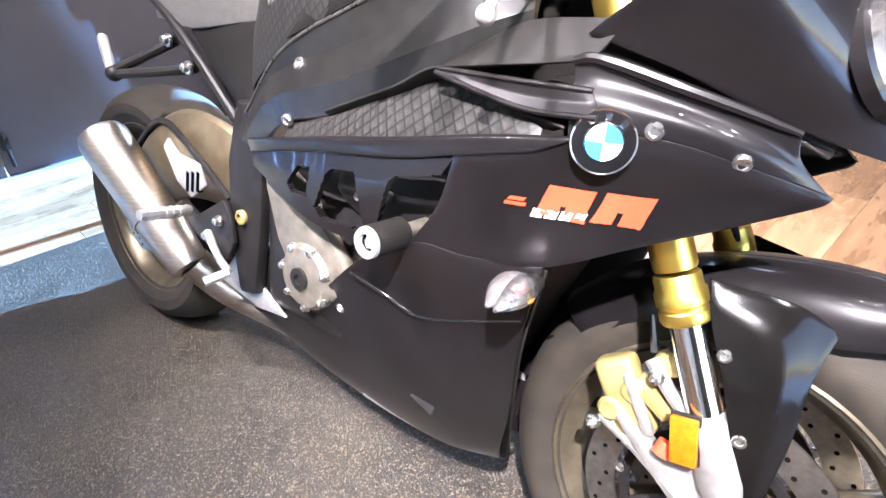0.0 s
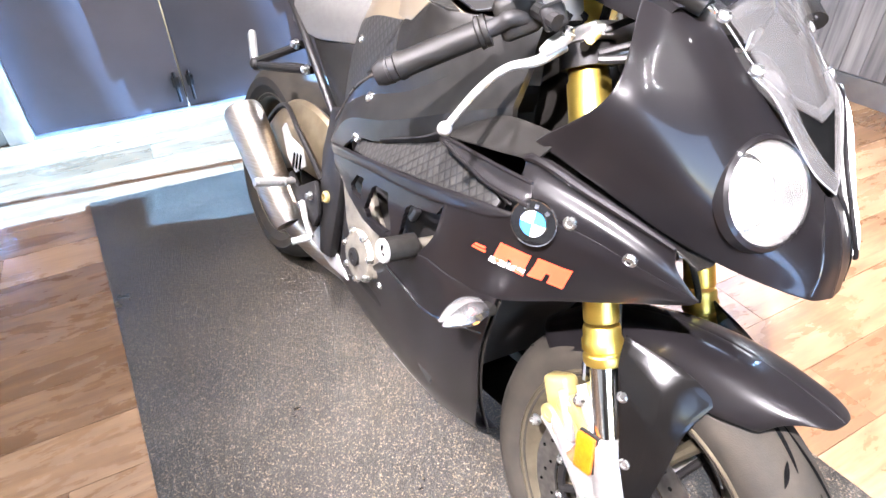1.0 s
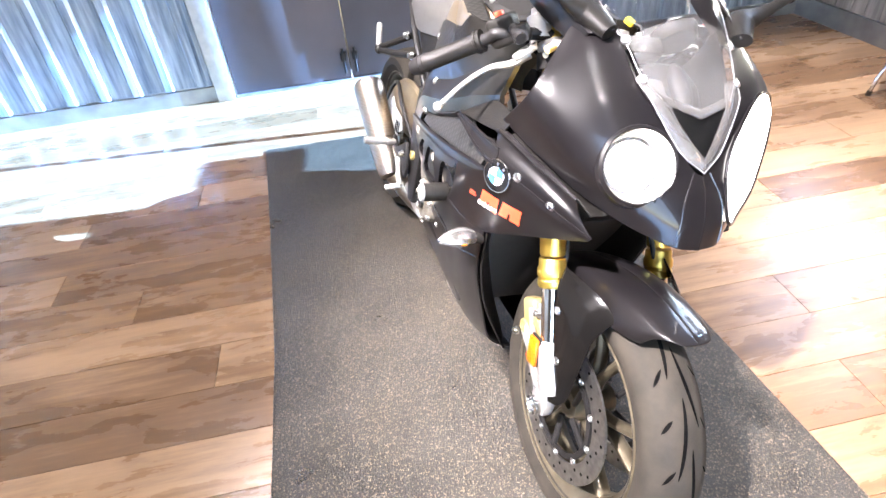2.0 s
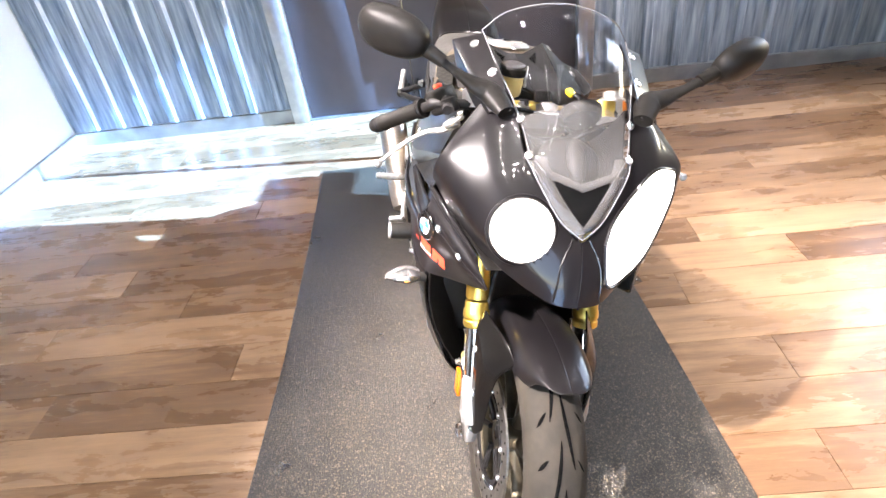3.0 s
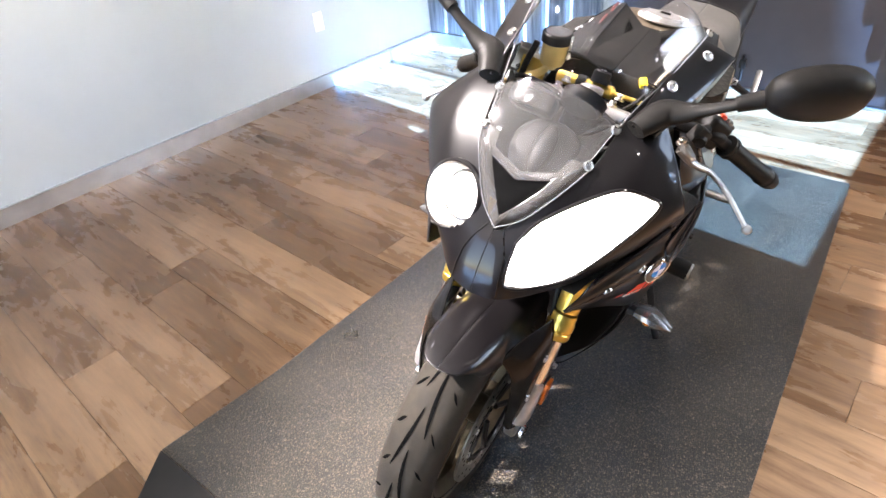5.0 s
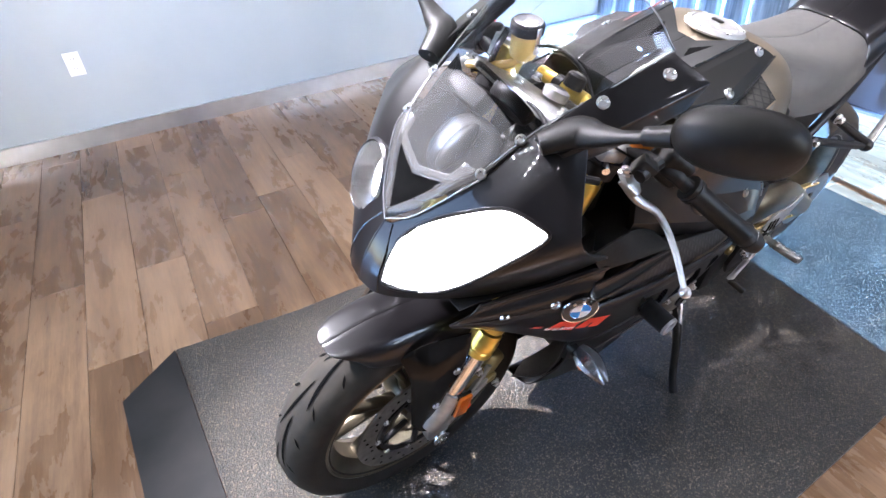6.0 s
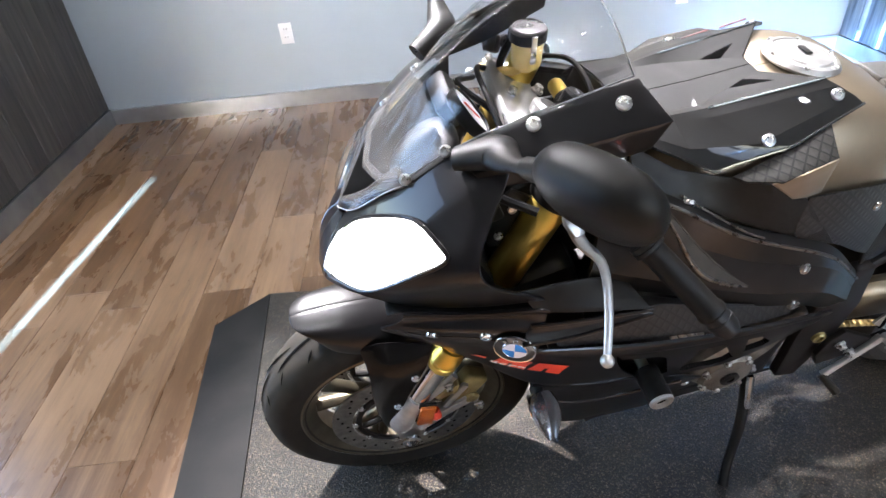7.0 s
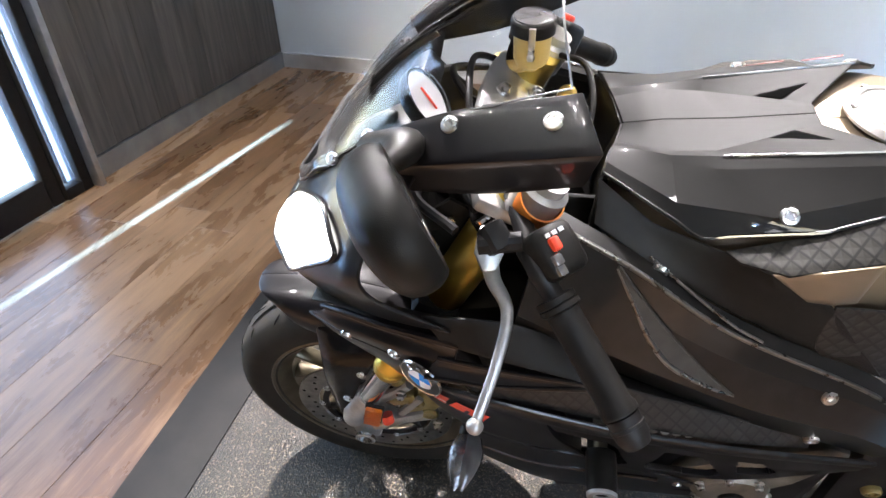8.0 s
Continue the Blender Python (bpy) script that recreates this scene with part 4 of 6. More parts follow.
def nose():
    n = None
    for s in SIDES:
        r0 = [(-0.185, 0.118, 1.062), (-0.110, 0.106, 1.022), (-0.052, 0.096, 0.974), (-0.008, 0.066, 0.930), (0.040, 0.018, 0.872), (0.050, 0.0, 0.862)]
        r1 = [(-0.160, 0.165, 1.022), (-0.105, 0.170, 0.995), (-0.045, 0.158, 0.945), (0.012, 0.112, 0.888), (0.062, 0.035, 0.842), (0.070, 0.0, 0.838)]
        r2 = [(-0.108, 0.238, 0.936), (-0.080, 0.222, 0.918), (-0.025, 0.180, 0.870), (0.030, 0.125, 0.826), (0.082, 0.045, 0.800), (0.090, 0.0, 0.798)]
        r3 = [(-0.200, 0.230, 0.850), (-0.120, 0.205, 0.828), (-0.040, 0.160, 0.796), (0.030, 0.108, 0.774), (0.088, 0.048, 0.760), (0.100, 0.0, 0.756)]
        half = skin(("nose", s), sheet([r0, r1, r2, r3], s, 0.004, 60, 48))
        if s < 0:
            gone = [f for f in half.faces if (f.calc_center_median() - ROUND_LAMP).length < 0.058]
            bmesh.ops.delete(half, geom=gone, context="FACES")
        n = part("upper_fairing", half, BLACK, bike, "black nose fairing half")
        ridge = [seat_on(("nose", s), p)[0] for p in ((0.052, s * 0.016, 0.862), (0.074, s * 0.022, 0.830), (0.090, s * 0.028, 0.795), (0.096, s * 0.032, 0.762))]
        part("nose_crease", tube(ridge, 0.0018, 6, 16), GLOSS, n)
    return n


nose()


def headlights():
    # the lit one, a swept wedge
    top = [(0.053, 0.043, 0.860), (0.026, 0.060, 0.893), (-0.012, 0.103, 0.931), (-0.046, 0.148, 0.958), (-0.067, 0.190, 0.953)]
    mid = [(0.074, 0.047, 0.830), (0.050, 0.080, 0.850), (0.014, 0.128, 0.884), (-0.034, 0.176, 0.932), (-0.072, 0.202, 0.946)]
    low = [(0.087, 0.051, 0.797), (0.060, 0.093, 0.797), (0.024, 0.142, 0.829), (-0.033, 0.190, 0.900), (-0.073, 0.208, 0.939)]
    h = part("headlight", sheet([top, mid, low], 1, 0.003, 24, 12), LIT, bike, "switched-on swept headlight, glaring white")
    out = Vector((0.0015, 0.0015, 0.0015))
    third = [[p + out for p in spline(r, 12)[:2]] for r in (top, mid, low)]
    part("headlight_reflector", sheet(third, 1, 0, 8, 8), FACET_GLOW, h, "faceted front of the lens, glowing in place of its reflection")
    part("headlight_surround", tube([*top, *reversed(low), top[0]], 0.0030, 8, 70), BLACK, h)
    # the round one
    c, ax = ROUND_LAMP, ROUND_AXIS
    h = part("headlight", lathe([(0, -0.034), (0.046, -0.033), (0.050, -0.028), (0.055, 0.0), (0.056, 0.004), (0.058, 0.004), (0.058, -0.006), (0.052, -0.036), (0, -0.040)], c, ax, 40), BOWL, bike, "round headlight with a bright bowl and a clear lens")
    part("projector", lathe([(0, -0.0225), (0.024, -0.0235), (0.039, -0.028), (0.040, -0.033), (0, -0.033)], c, ax, 40), DIM, h, "glowing white projector disc")
    part("headlight_ring", lathe([(0.056, 0.004), (0.058, 0.0055), (0.0625, 0.002), (0.065, -0.010), (0.056, -0.008), (0.056, 0.004)], c, ax, 44), BLACK, h)
    part("headlight_lens", lathe([(0.057, 0.004), (0.047, 0.011), (0.028, 0.016), (0, 0.018)], c, ax, 36, False), LENS, h, "clear domed lens")


headlights()


def windscreen():
    cen = [(0.000, 0, 0.939), (-0.030, 0, 0.975), (-0.080, 0, 1.045), (-0.140, 0, 1.108), (-0.205, 0, 1.152), (-0.285, 0, 1.182)]
    r1 = [(-0.009, 0.034, 0.947), (-0.038, 0.046, 0.978), (-0.084, 0.060, 1.030), (-0.142, 0.076, 1.085), (-0.210, 0.092, 1.128), (-0.290, 0.102, 1.160)]
    r2 = [(-0.019, 0.065, 0.957), (-0.048, 0.088, 0.978), (-0.090, 0.100, 1.012), (-0.140, 0.113, 1.045), (-0.215, 0.134, 1.083), (-0.302, 0.148, 1.119)]
    low = [[spline(r, 26)[k] for k in range(0, 12)] for r in (r2, r1, cen)]
    w = part("windscreen", join(sheet([r2, r1, cen], 1, 0.003, 26, 10), sheet([r2, r1, cen], -1, 0.003, 26, 10)), SCREEN, bike, "clear double-bubble windscreen")
    for s in SIDES:
        part("screen_edge", tube([(p[0], p[1] * s, p[2]) for p in r2], 0.0011, 8, 30), EDGE, w)
    part("screen_edge", tube([(r2[-1][0], r2[-1][1], r2[-1][2]), r1[-1], cen[-1], (r1[-1][0], -r1[-1][1], r1[-1][2]), (r2[-1][0], -r2[-1][1], r2[-1][2])], 0.0011, 8, 30), EDGE, w)
    part("screen_base", join(sheet([[p + Vector((0.003, 0, 0.004)) for p in r] for r in low], 1, 0, 12, 10), sheet([[p + Vector((0.003, 0, 0.004)) for p in r] for r in low], -1, 0, 12, 10)), HAZE2, w, "lower part of the screen, grey with dust and a painted reflection veil")
    # the clear lip that frames the air intake
    outer = [(0.050, 0.0, 0.866), (0.030, 0.036, 0.888), (0.002, 0.066, 0.926), (-0.022, 0.086, 0.956), (-0.052, 0.098, 0.974)]
    inner = [(0.042, 0.0, 0.888), (0.024, 0.020, 0.907), (0.005, 0.039, 0.930), (-0.009, 0.051, 0.950), (-0.040, 0.062, 0.980)]
    for s in SIDES:
        part("intake_lip", sheet([outer, [((a[0] + b[0]) / 2 + 0.003, (a[1] + b[1]) / 2, (a[2] + b[2]) / 2 + 0.003) for a, b in zip(outer, inner)], inner], s, 0.004, 20, 6), HAZE, w, "smoky grey lip round the intake")
        part("lip_edge", tube([(x + 0.001, y * s, z + 0.001) for x, y, z in outer], 0.0011, 6, 24), EDGE, w)
        part("intake_brow", sheet([[(-0.008, 0.051, 0.950), (-0.001, 0.026, 0.943), (0.005, 0.0, 0.935)], [(-0.022, 0.060, 0.963), (-0.013, 0.031, 0.955), (-0.004, 0.0, 0.948)]], s, 0.003, 10, 4), HAZE, w)
        for p in ((-0.047, 0.088, 0.974), (-0.099, 0.099, 1.018)):
            screw_at((p[0] + 0.002, s * (p[1] + 0.004), p[2] + 0.004), (0.45, s * 0.5, 0.7), w)
    # a flat black plate paints the dark inside of the intake
    part("intake_shade", plate([(0.0, 0.0), (0.084, 0.056), (0.068, 0.0), (0.084, -0.056)], plane_at((0.0405, 0, 0.883), (-0.0505, 0, 0.0605), (0, 1, 0)), 0.003, 0), SHADE_PRINT, bike, "black plate for the shade in the ram air intake")
    return w


windscreen()


# cockpit side panels between screen and tank
for s in SIDES:
    top = [(-0.100, 0.122, 1.034), (-0.200, 0.130, 1.080), (-0.312, 0.142, 1.112)]
    mid = [(-0.120, 0.155, 1.022), (-0.215, 0.180, 1.056), (-0.331, 0.200, 1.090)]
    low = [(-0.140, 0.158, 0.996), (-0.230, 0.172, 1.012), (-0.322, 0.188, 1.044)]
    p = part("cockpit_panel", skin(("cockpit", s), sheet([top, mid, low], s, 0.004, 16, 10, True)), BLACK, bike, "matt black panel beside the instruments")
    for q in ((-0.194, 0.130, 1.070), (-0.288, 0.153, 1.100)):
        screw_on(("cockpit", s), (q[0], s * q[1], q[2]), p, 1.15)


# mirrors
def flipped(bm, s):
    """Mirrors a shape of the left side to the right where s is -1."""
    if s < 0:
        bmesh.ops.scale(bm, vec=(1, -1, 1), verts=bm.verts)
    return bm


def mirror(s):
    stalk = tube([(-0.105, 0.128, 1.028), (-0.145, 0.150, 1.046), (-0.150, 0.180, 1.058), (-0.150, 0.215, 1.078), (-0.156, 0.262, 1.106)], [0.018, 0.025, 0.018, 0.0100, 0.0100], 16, 24, True, 0.72)
    base = part("mirror", flipped(stalk, s), PLASTIC, bike, "black folding mirror on a stalk")
    m = pose(0, 0, 0, -17.8, 8.9, -62.7)
    shell = egg((0, 0, 0), (0.067, 0.030, 0.041), None, 2.35, 36, 24)
    for v in shell.verts:
        v.co.y = max(v.co.y, -0.016)
        v.co.z *= 1 - 0.10 * v.co.x / 0.075
    bmesh.ops.transform(shell, matrix=Matrix.Translation((-0.184, 0.325, 1.129)) @ m, verts=shell.verts)
    part("mirror_housing", flipped(shell, s), PLASTIC, base, "rounded black mirror housing")
    part("mirror_glass", flipped(egg(Vector((-0.184, 0.325, 1.129)) + m.to_3x3() @ Vector((0, -0.0105, 0)), (0.057, 0.0075, 0.035), m, 2.4), s), CHROME, base, "mirror glass facing the rider")
    part("mirror_joint", flipped(tube([(-0.152, 0.240, 1.094), (-0.160, 0.270, 1.110)], [0.0115, 0.0135], 14, 4), s), PLASTIC, base)
    return base


for s in SIDES:
    mirror(s)


# side fairings
GILL_OPENINGS = (((-0.326, 0.690), (-0.402, 0.671), (-0.414, 0.660), (-0.440, 0.590), (-0.430, 0.578), (-0.390, 0.582), (-0.345, 0.640)),
                 ((-0.474, 0.660), (-0.520, 0.652), (-0.532, 0.642), (-0.566, 0.584), (-0.552, 0.570), (-0.470, 0.577), (-0.462, 0.588)),
                 ((-0.570, 0.642), (-0.602, 0.636), (-0.634, 0.602), (-0.624, 0.590), (-0.582, 0.594)))


def within(p, outline):
    """Whether a point lies inside an outline, both seen from the side."""
    inside = False
    for (x0, z0), (x1, z1) in zip(outline, outline[1:] + outline[:1]):
        if (z0 > p.z) != (z1 > p.z) and p.x < x0 + (p.z - z0) / (z1 - z0) * (x1 - x0):
            inside = not inside
    return inside


def side_fairing(s):
    a0 = [(-0.016, 0.165, 0.789), (-0.060, 0.182, 0.801), (-0.117, 0.205, 0.815), (-0.184, 0.226, 0.830), (-0.208, 0.230, 0.826)]
    av = [(-0.012, 0.159, 0.768), (-0.050, 0.178, 0.783), (-0.113, 0.203, 0.800), (-0.180, 0.226, 0.812), (-0.205, 0.232, 0.808)]
    ab = [(0.005, 0.150, 0.750), (-0.040, 0.181, 0.768), (-0.109, 0.212, 0.786), (-0.178, 0.236, 0.792), (-0.200, 0.240, 0.780)]
    am = [(0.020, 0.142, 0.737), (-0.045, 0.183, 0.755), (-0.118, 0.215, 0.768), (-0.172, 0.236, 0.765), (-0.194, 0.246, 0.758)]
    part("fairing_brow", skin(("brow", s), sheet([a0, av, ab, am], s, 0.004, 26, 16)), BLACK, bike, "black fairing brow with a raised ridge")
    part("fairing_ridge", tube([(p[0], s * (p[1] + 0.001), p[2]) for p in a0], [0.003, 0.005, 0.006, 0.006, 0.004], 8, 24), BLACK, bike)
    a1 = [(0.021, 0.142, 0.737), (-0.045, 0.184, 0.755), (-0.118, 0.216, 0.768), (-0.191, 0.247, 0.757), (-0.255, 0.254, 0.744), (-0.318, 0.256, 0.731)]
    a1b = [(0.019, 0.143, 0.733), (-0.045, 0.182, 0.740), (-0.118, 0.214, 0.746), (-0.192, 0.241, 0.735), (-0.255, 0.252, 0.718), (-0.320, 0.254, 0.706)]
    a2 = [(0.016, 0.143, 0.729), (-0.050, 0.174, 0.718), (-0.124, 0.204, 0.706), (-0.192, 0.228, 0.690), (-0.262, 0.243, 0.672), (-0.342, 0.245, 0.645)]
    a3 = [(0.010, 0.141, 0.724), (-0.058, 0.158, 0.686), (-0.126, 0.186, 0.652), (-0.206, 0.220, 0.612), (-0.290, 0.233, 0.596), (-0.390, 0.235, 0.582)]
    f = part("side_fairing", skin(("side", s), sheet([a1, a1b, a2, a3], s, 0.004, 34, 22)), BLACK, bike, "black upper side fairing")
    # rail over the gills
    t0 = [(-0.190, 0.246, 0.760), (-0.285, 0.253, 0.744), (-0.402, 0.252, 0.718), (-0.551, 0.243, 0.688), (-0.738, 0.220, 0.647)]
    t1 = [(-0.190, 0.250, 0.756), (-0.285, 0.257, 0.739), (-0.402, 0.257, 0.713), (-0.551, 0.248, 0.683), (-0.738, 0.224, 0.643)]
    t2 = [(-0.225, 0.253, 0.738), (-0.300, 0.258, 0.720), (-0.402, 0.256, 0.694), (-0.551, 0.246, 0.668), (-0.738, 0.219, 0.625)]
    part("gill_rail", sheet([t0, t1, t2], s, 0.004, 24, 8), BLACK, f, "black fairing rail over the cooling gills")
    # one panel under the rail, pierced by three slanted cooling openings
    rim = [[(-0.318, 0.254, 0.712), (-0.402, 0.252, 0.692), (-0.551, 0.243, 0.666), (-0.738, 0.217, 0.626)],
           [(-0.350, 0.250, 0.660), (-0.430, 0.249, 0.642), (-0.570, 0.240, 0.620), (-0.738, 0.216, 0.612)],
           [(-0.385, 0.236, 0.584), (-0.470, 0.234, 0.560), (-0.590, 0.230, 0.560), (-0.738, 0.213, 0.600)]]
    panel = sheet(rim, s, 0, 150, 60)
    bmesh.ops.delete(panel, geom=[f for f in panel.faces if any(within(f.calc_center_median(), o) for o in GILL_OPENINGS)], context="FACES")
    bmesh.ops.recalc_face_normals(panel, faces=panel.faces)
    panel.normal_update()
    if sum(f.normal.y * s for f in panel.faces) < 0:
        bmesh.ops.reverse_faces(panel, faces=panel.faces)
        panel.normal_update()
    bmesh.ops.solidify(panel, geom=panel.faces[:], thickness=0.009)
    part("gill_panel", panel, BLACK, f, "black panel with three slanted cooling openings")
    for p in ((-0.123, 0.212, 0.770), (-0.049, 0.182, 0.7525)):
        screw_on(("brow", s), (p[0], s * p[1], p[2]), f, 1.1)
    part("inner_duct", sheet([[(-0.200, 0.222, 0.850), (-0.120, 0.198, 0.830), (-0.040, 0.152, 0.800), (0.010, 0.118, 0.782)], [(-0.200, 0.205, 0.838), (-0.120, 0.180, 0.818), (-0.040, 0.140, 0.786), (0.008, 0.116, 0.772)], [(-0.200, 0.224, 0.822), (-0.117, 0.199, 0.810), (-0.030, 0.160, 0.788), (0.008, 0.146, 0.772)]], s, 0.003, 20, 8), PLASTIC, f, "dark duct under the nose fairing")
    # lower fairing
    b0 = [(-0.206, 0.222, 0.612), (-0.300, 0.236, 0.598), (-0.372, 0.238, 0.592), (-0.460, 0.226, 0.545), (-0.520, 0.212, 0.496), (-0.600, 0.190, 0.420)]
    b1 = [(-0.226, 0.208, 0.500), (-0.310, 0.212, 0.480), (-0.390, 0.206, 0.468), (-0.470, 0.198, 0.440), (-0.560, 0.182, 0.400), (-0.680, 0.165, 0.345)]
    b2 = [(-0.245, 0.165, 0.370), (-0.330, 0.172, 0.330), (-0.420, 0.168, 0.310), (-0.520, 0.160, 0.300), (-0.640, 0.150, 0.290), (-0.800, 0.140, 0.285)]
    b3 = [(-0.275, 0.110, 0.240), (-0.360, 0.118, 0.215), (-0.460, 0.118, 0.205), (-0.580, 0.116, 0.205), (-0.720, 0.116, 0.220), (-0.880, 0.120, 0.255)]
    b4 = [(-0.290, 0.030, 0.185), (-0.370, 0.030, 0.170), (-0.470, 0.030, 0.165), (-0.590, 0.030, 0.170), (-0.730, 0.030, 0.185), (-0.880, 0.040, 0.215)]
    low = part("lower_fairing", skin(("low", s), sheet([b0, b1, b2, b3, b4], s, 0.004, 30, 26)), BLACK, bike, "black belly fairing")
    part("belly_rail", sheet([[(-0.37, 0.128, 0.232), (-0.45, 0.134, 0.236), (-0.54, 0.138, 0.250)], [(-0.36, 0.122, 0.222), (-0.45, 0.126, 0.212), (-0.55, 0.130, 0.216)]], s, 0.006, 14, 4), ALLOY, low, "silver strip along the belly edge")
    part("panel_edge", tube([(-0.503, s * 0.219, 0.499), (-0.440, s * 0.213, 0.486), (-0.383, s * 0.208, 0.474), (-0.300, s * 0.217, 0.505), (-0.225, s * 0.213, 0.535)], 0.0028, 8, 24), GLOSS, low)
    # duct behind the front wheel
    d0 = [(-0.206, 0.214, 0.606), (-0.226, 0.200, 0.500), (-0.245, 0.158, 0.370), (-0.285, 0.060, 0.190)]
    d1 = [(-0.300, 0.150, 0.606), (-0.320, 0.140, 0.500), (-0.330, 0.110, 0.370), (-0.335, 0.045, 0.200)]
    part("duct_wall", sheet([d0, d1], s, 0.004, 20, 6), PLASTIC, low)
    for p in ((-0.235, 0.185, 0.60), (-0.56, 0.18, 0.40)):
        screw_on(("low", s), (p[0], s * p[1], p[2]), low)
    return f


for s in SIDES:
    side_fairing(s)
part("radiator", block((0.05, 0.34, 0.34), Matrix.Translation((-0.335, 0, 0.46)) @ pose(0, 0, 0, 0, 20, 0), 0.006), RADIATOR, bike, "black radiator core behind the front wheel")
part("inner_shroud", block((0.10, 0.30, 0.20), Matrix.Translation((-0.26, 0, 0.70)) @ pose(0, 0, 0, 0, 15, 0), 0.02), PLASTIC, bike)


# round badges and stripes of colour on the fairings
def badge(s):
    loc, nor = seat_on(("side", s), (-0.1595, s * 0.2325, 0.7535))
    m = Matrix.Translation(loc + nor * 0.002) @ plane_at((0, 0, 0), nor.cross(Vector((0, 0, 1))) * -s, (0, 0, 1)).to_3x3().to_4x4()
    if (m.to_3x3() @ Vector((0, 0, 1))).dot(nor) < 0:
        m = m @ pose(0, 0, 0, 180, 0, 0)
    up = m.to_3x3() @ Vector((0, 0, 1))
    m = m @ Matrix.Scale(0.82, 4)
    b = part("badge", lathe([(0, 0), (0.0295, 0), (0.0295, 0.003), (0, 0.004)], m.translation, up, 48), GLOSS, bike, "round enamel badge with a black rim and quartered blue and white centre")
    part("badge_ring", lathe([(0.0283, 0.0028), (0.0304, 0.0036), (0.0312, 0.001), (0.0283, 0.0028)], m.translation, up, 48), CHROME, b)
    part("badge_ring", lathe([(0.0168, 0.0036), (0.0176, 0.0046), (0.0184, 0.0036), (0.0168, 0.0036)], m.translation, up, 48), CHROME, b)
    lz = m.to_3x3().inverted() @ Vector((0, 0, 1))
    top = math.degrees(math.atan2(lz.y, lz.x))
    for deg in (top - 38, top, top + 38):
        bar = block((0.007, 0.008, 0.0016), m @ Matrix.Translation((0.0285 * math.cos(radians(deg)), 0.0285 * math.sin(radians(deg)), 0.0056)) @ pose(0, 0, 0, 0, 0, deg - 90), 0.0005, 1)
        part("badge_bar", bar, CHROME, b, "small silver bar on the rim")
    for k in range(4):
        bm = bmesh.new()
        mid = bm.verts.new((0, 0, 0.0062))
        ring = [bm.verts.new((0.0205 * math.cos(a), 0.0205 * math.sin(a), 0.0056)) for a in (math.pi / 2 * (k + i / 8) for i in range(9))]
        for i in range(8):
            bm.faces.new((mid, ring[i], ring[i + 1]))
        bmesh.ops.transform(bm, matrix=m, verts=bm.verts)
        part("badge_quarter", bm, (BLUE, WHITE)[k % 2], b)
    return b


for s in SIDES:
    badge(s)


def stripe(s, outline, mat, name, label, lift=0.0035):
    """A flat coloured shape wrapped on the side fairing: outline in metres along (-x for the right side) and up."""
    o, xa, ya = Vector((-0.253, s * 0.241, 0.664)), Vector((0.147, -s * 0.036, 0.012)).normalized(), Vector((0, 0, 1))
    ya = (ya - xa * ya.dot(xa)).normalized()
    bm = bmesh.new()
    n = 10
    (x0, y0), (x1, y1), (x2, y2), (x3, y3) = outline
    grid = []
    for i in range(n + 1):
        row = []
        for j in range(4):
            f, g = i / n, j / 3
            u = (x0 * (1 - f) + x1 * f) * (1 - g) + (x3 * (1 - f) + x2 * f) * g
            v = (y0 * (1 - f) + y1 * f) * (1 - g) + (y3 * (1 - f) + y2 * f) * g
            loc, nor = seat_on(("side", s), o + xa * u + ya * v)
            row.append(bm.verts.new(loc + nor * 0.0016))
        grid.append(row)
    for i in range(n):
        for j in range(3):
            bm.faces.new((grid[i][j], grid[i + 1][j], grid[i + 1][j + 1], grid[i][j + 1]))
    return part(name, bm, mat, bike, label)


def model_marks(s):
    u = lambda f: f if s < 0 else 0.160 - f
    k = 1 if s < 0 else -1
    red = [[(0.041, 0.013), (0.090, 0.009), (0.097, 0.030), (0.050, 0.034)], [(0.035, 0.000), (0.058, -0.002), (0.062, 0.0115), (0.041, 0.013)], [(0.064, -0.003), (0.088, -0.007), (0.090, 0.009), (0.068, 0.011)],
           [(0.100, 0.010), (0.149, 0.004), (0.155, 0.025), (0.107, 0.030)], [(0.093, -0.004), (0.116, -0.007), (0.120, 0.0075), (0.100, 0.010)], [(0.122, -0.008), (0.146, -0.014), (0.149, 0.004), (0.126, 0.007)],
           [(0.000, 0.006), (0.024, 0.006), (0.026, 0.010), (0.002, 0.010)], [(0.004, 0.012), (0.022, 0.012), (0.026, 0.016), (0.008, 0.016)]]
    white = [[(0.030 + d, -0.004), (0.042 + d, -0.0045), (0.046 + d, 0.005), (0.034 + d, 0.0055)] for d in (0, 0.015, 0.030, 0.045)]
    for group, mat, name, lab in ((red, RED, "red_mark", "slanted red mark on the fairing"), (white, WHITE, "white_mark", "small slanted white mark on the fairing")):
        for q in group:
            stripe(s, [(u(x), y) for x, y in q], mat, name, lab)


for s in SIDES:
    model_marks(s)


# indicators


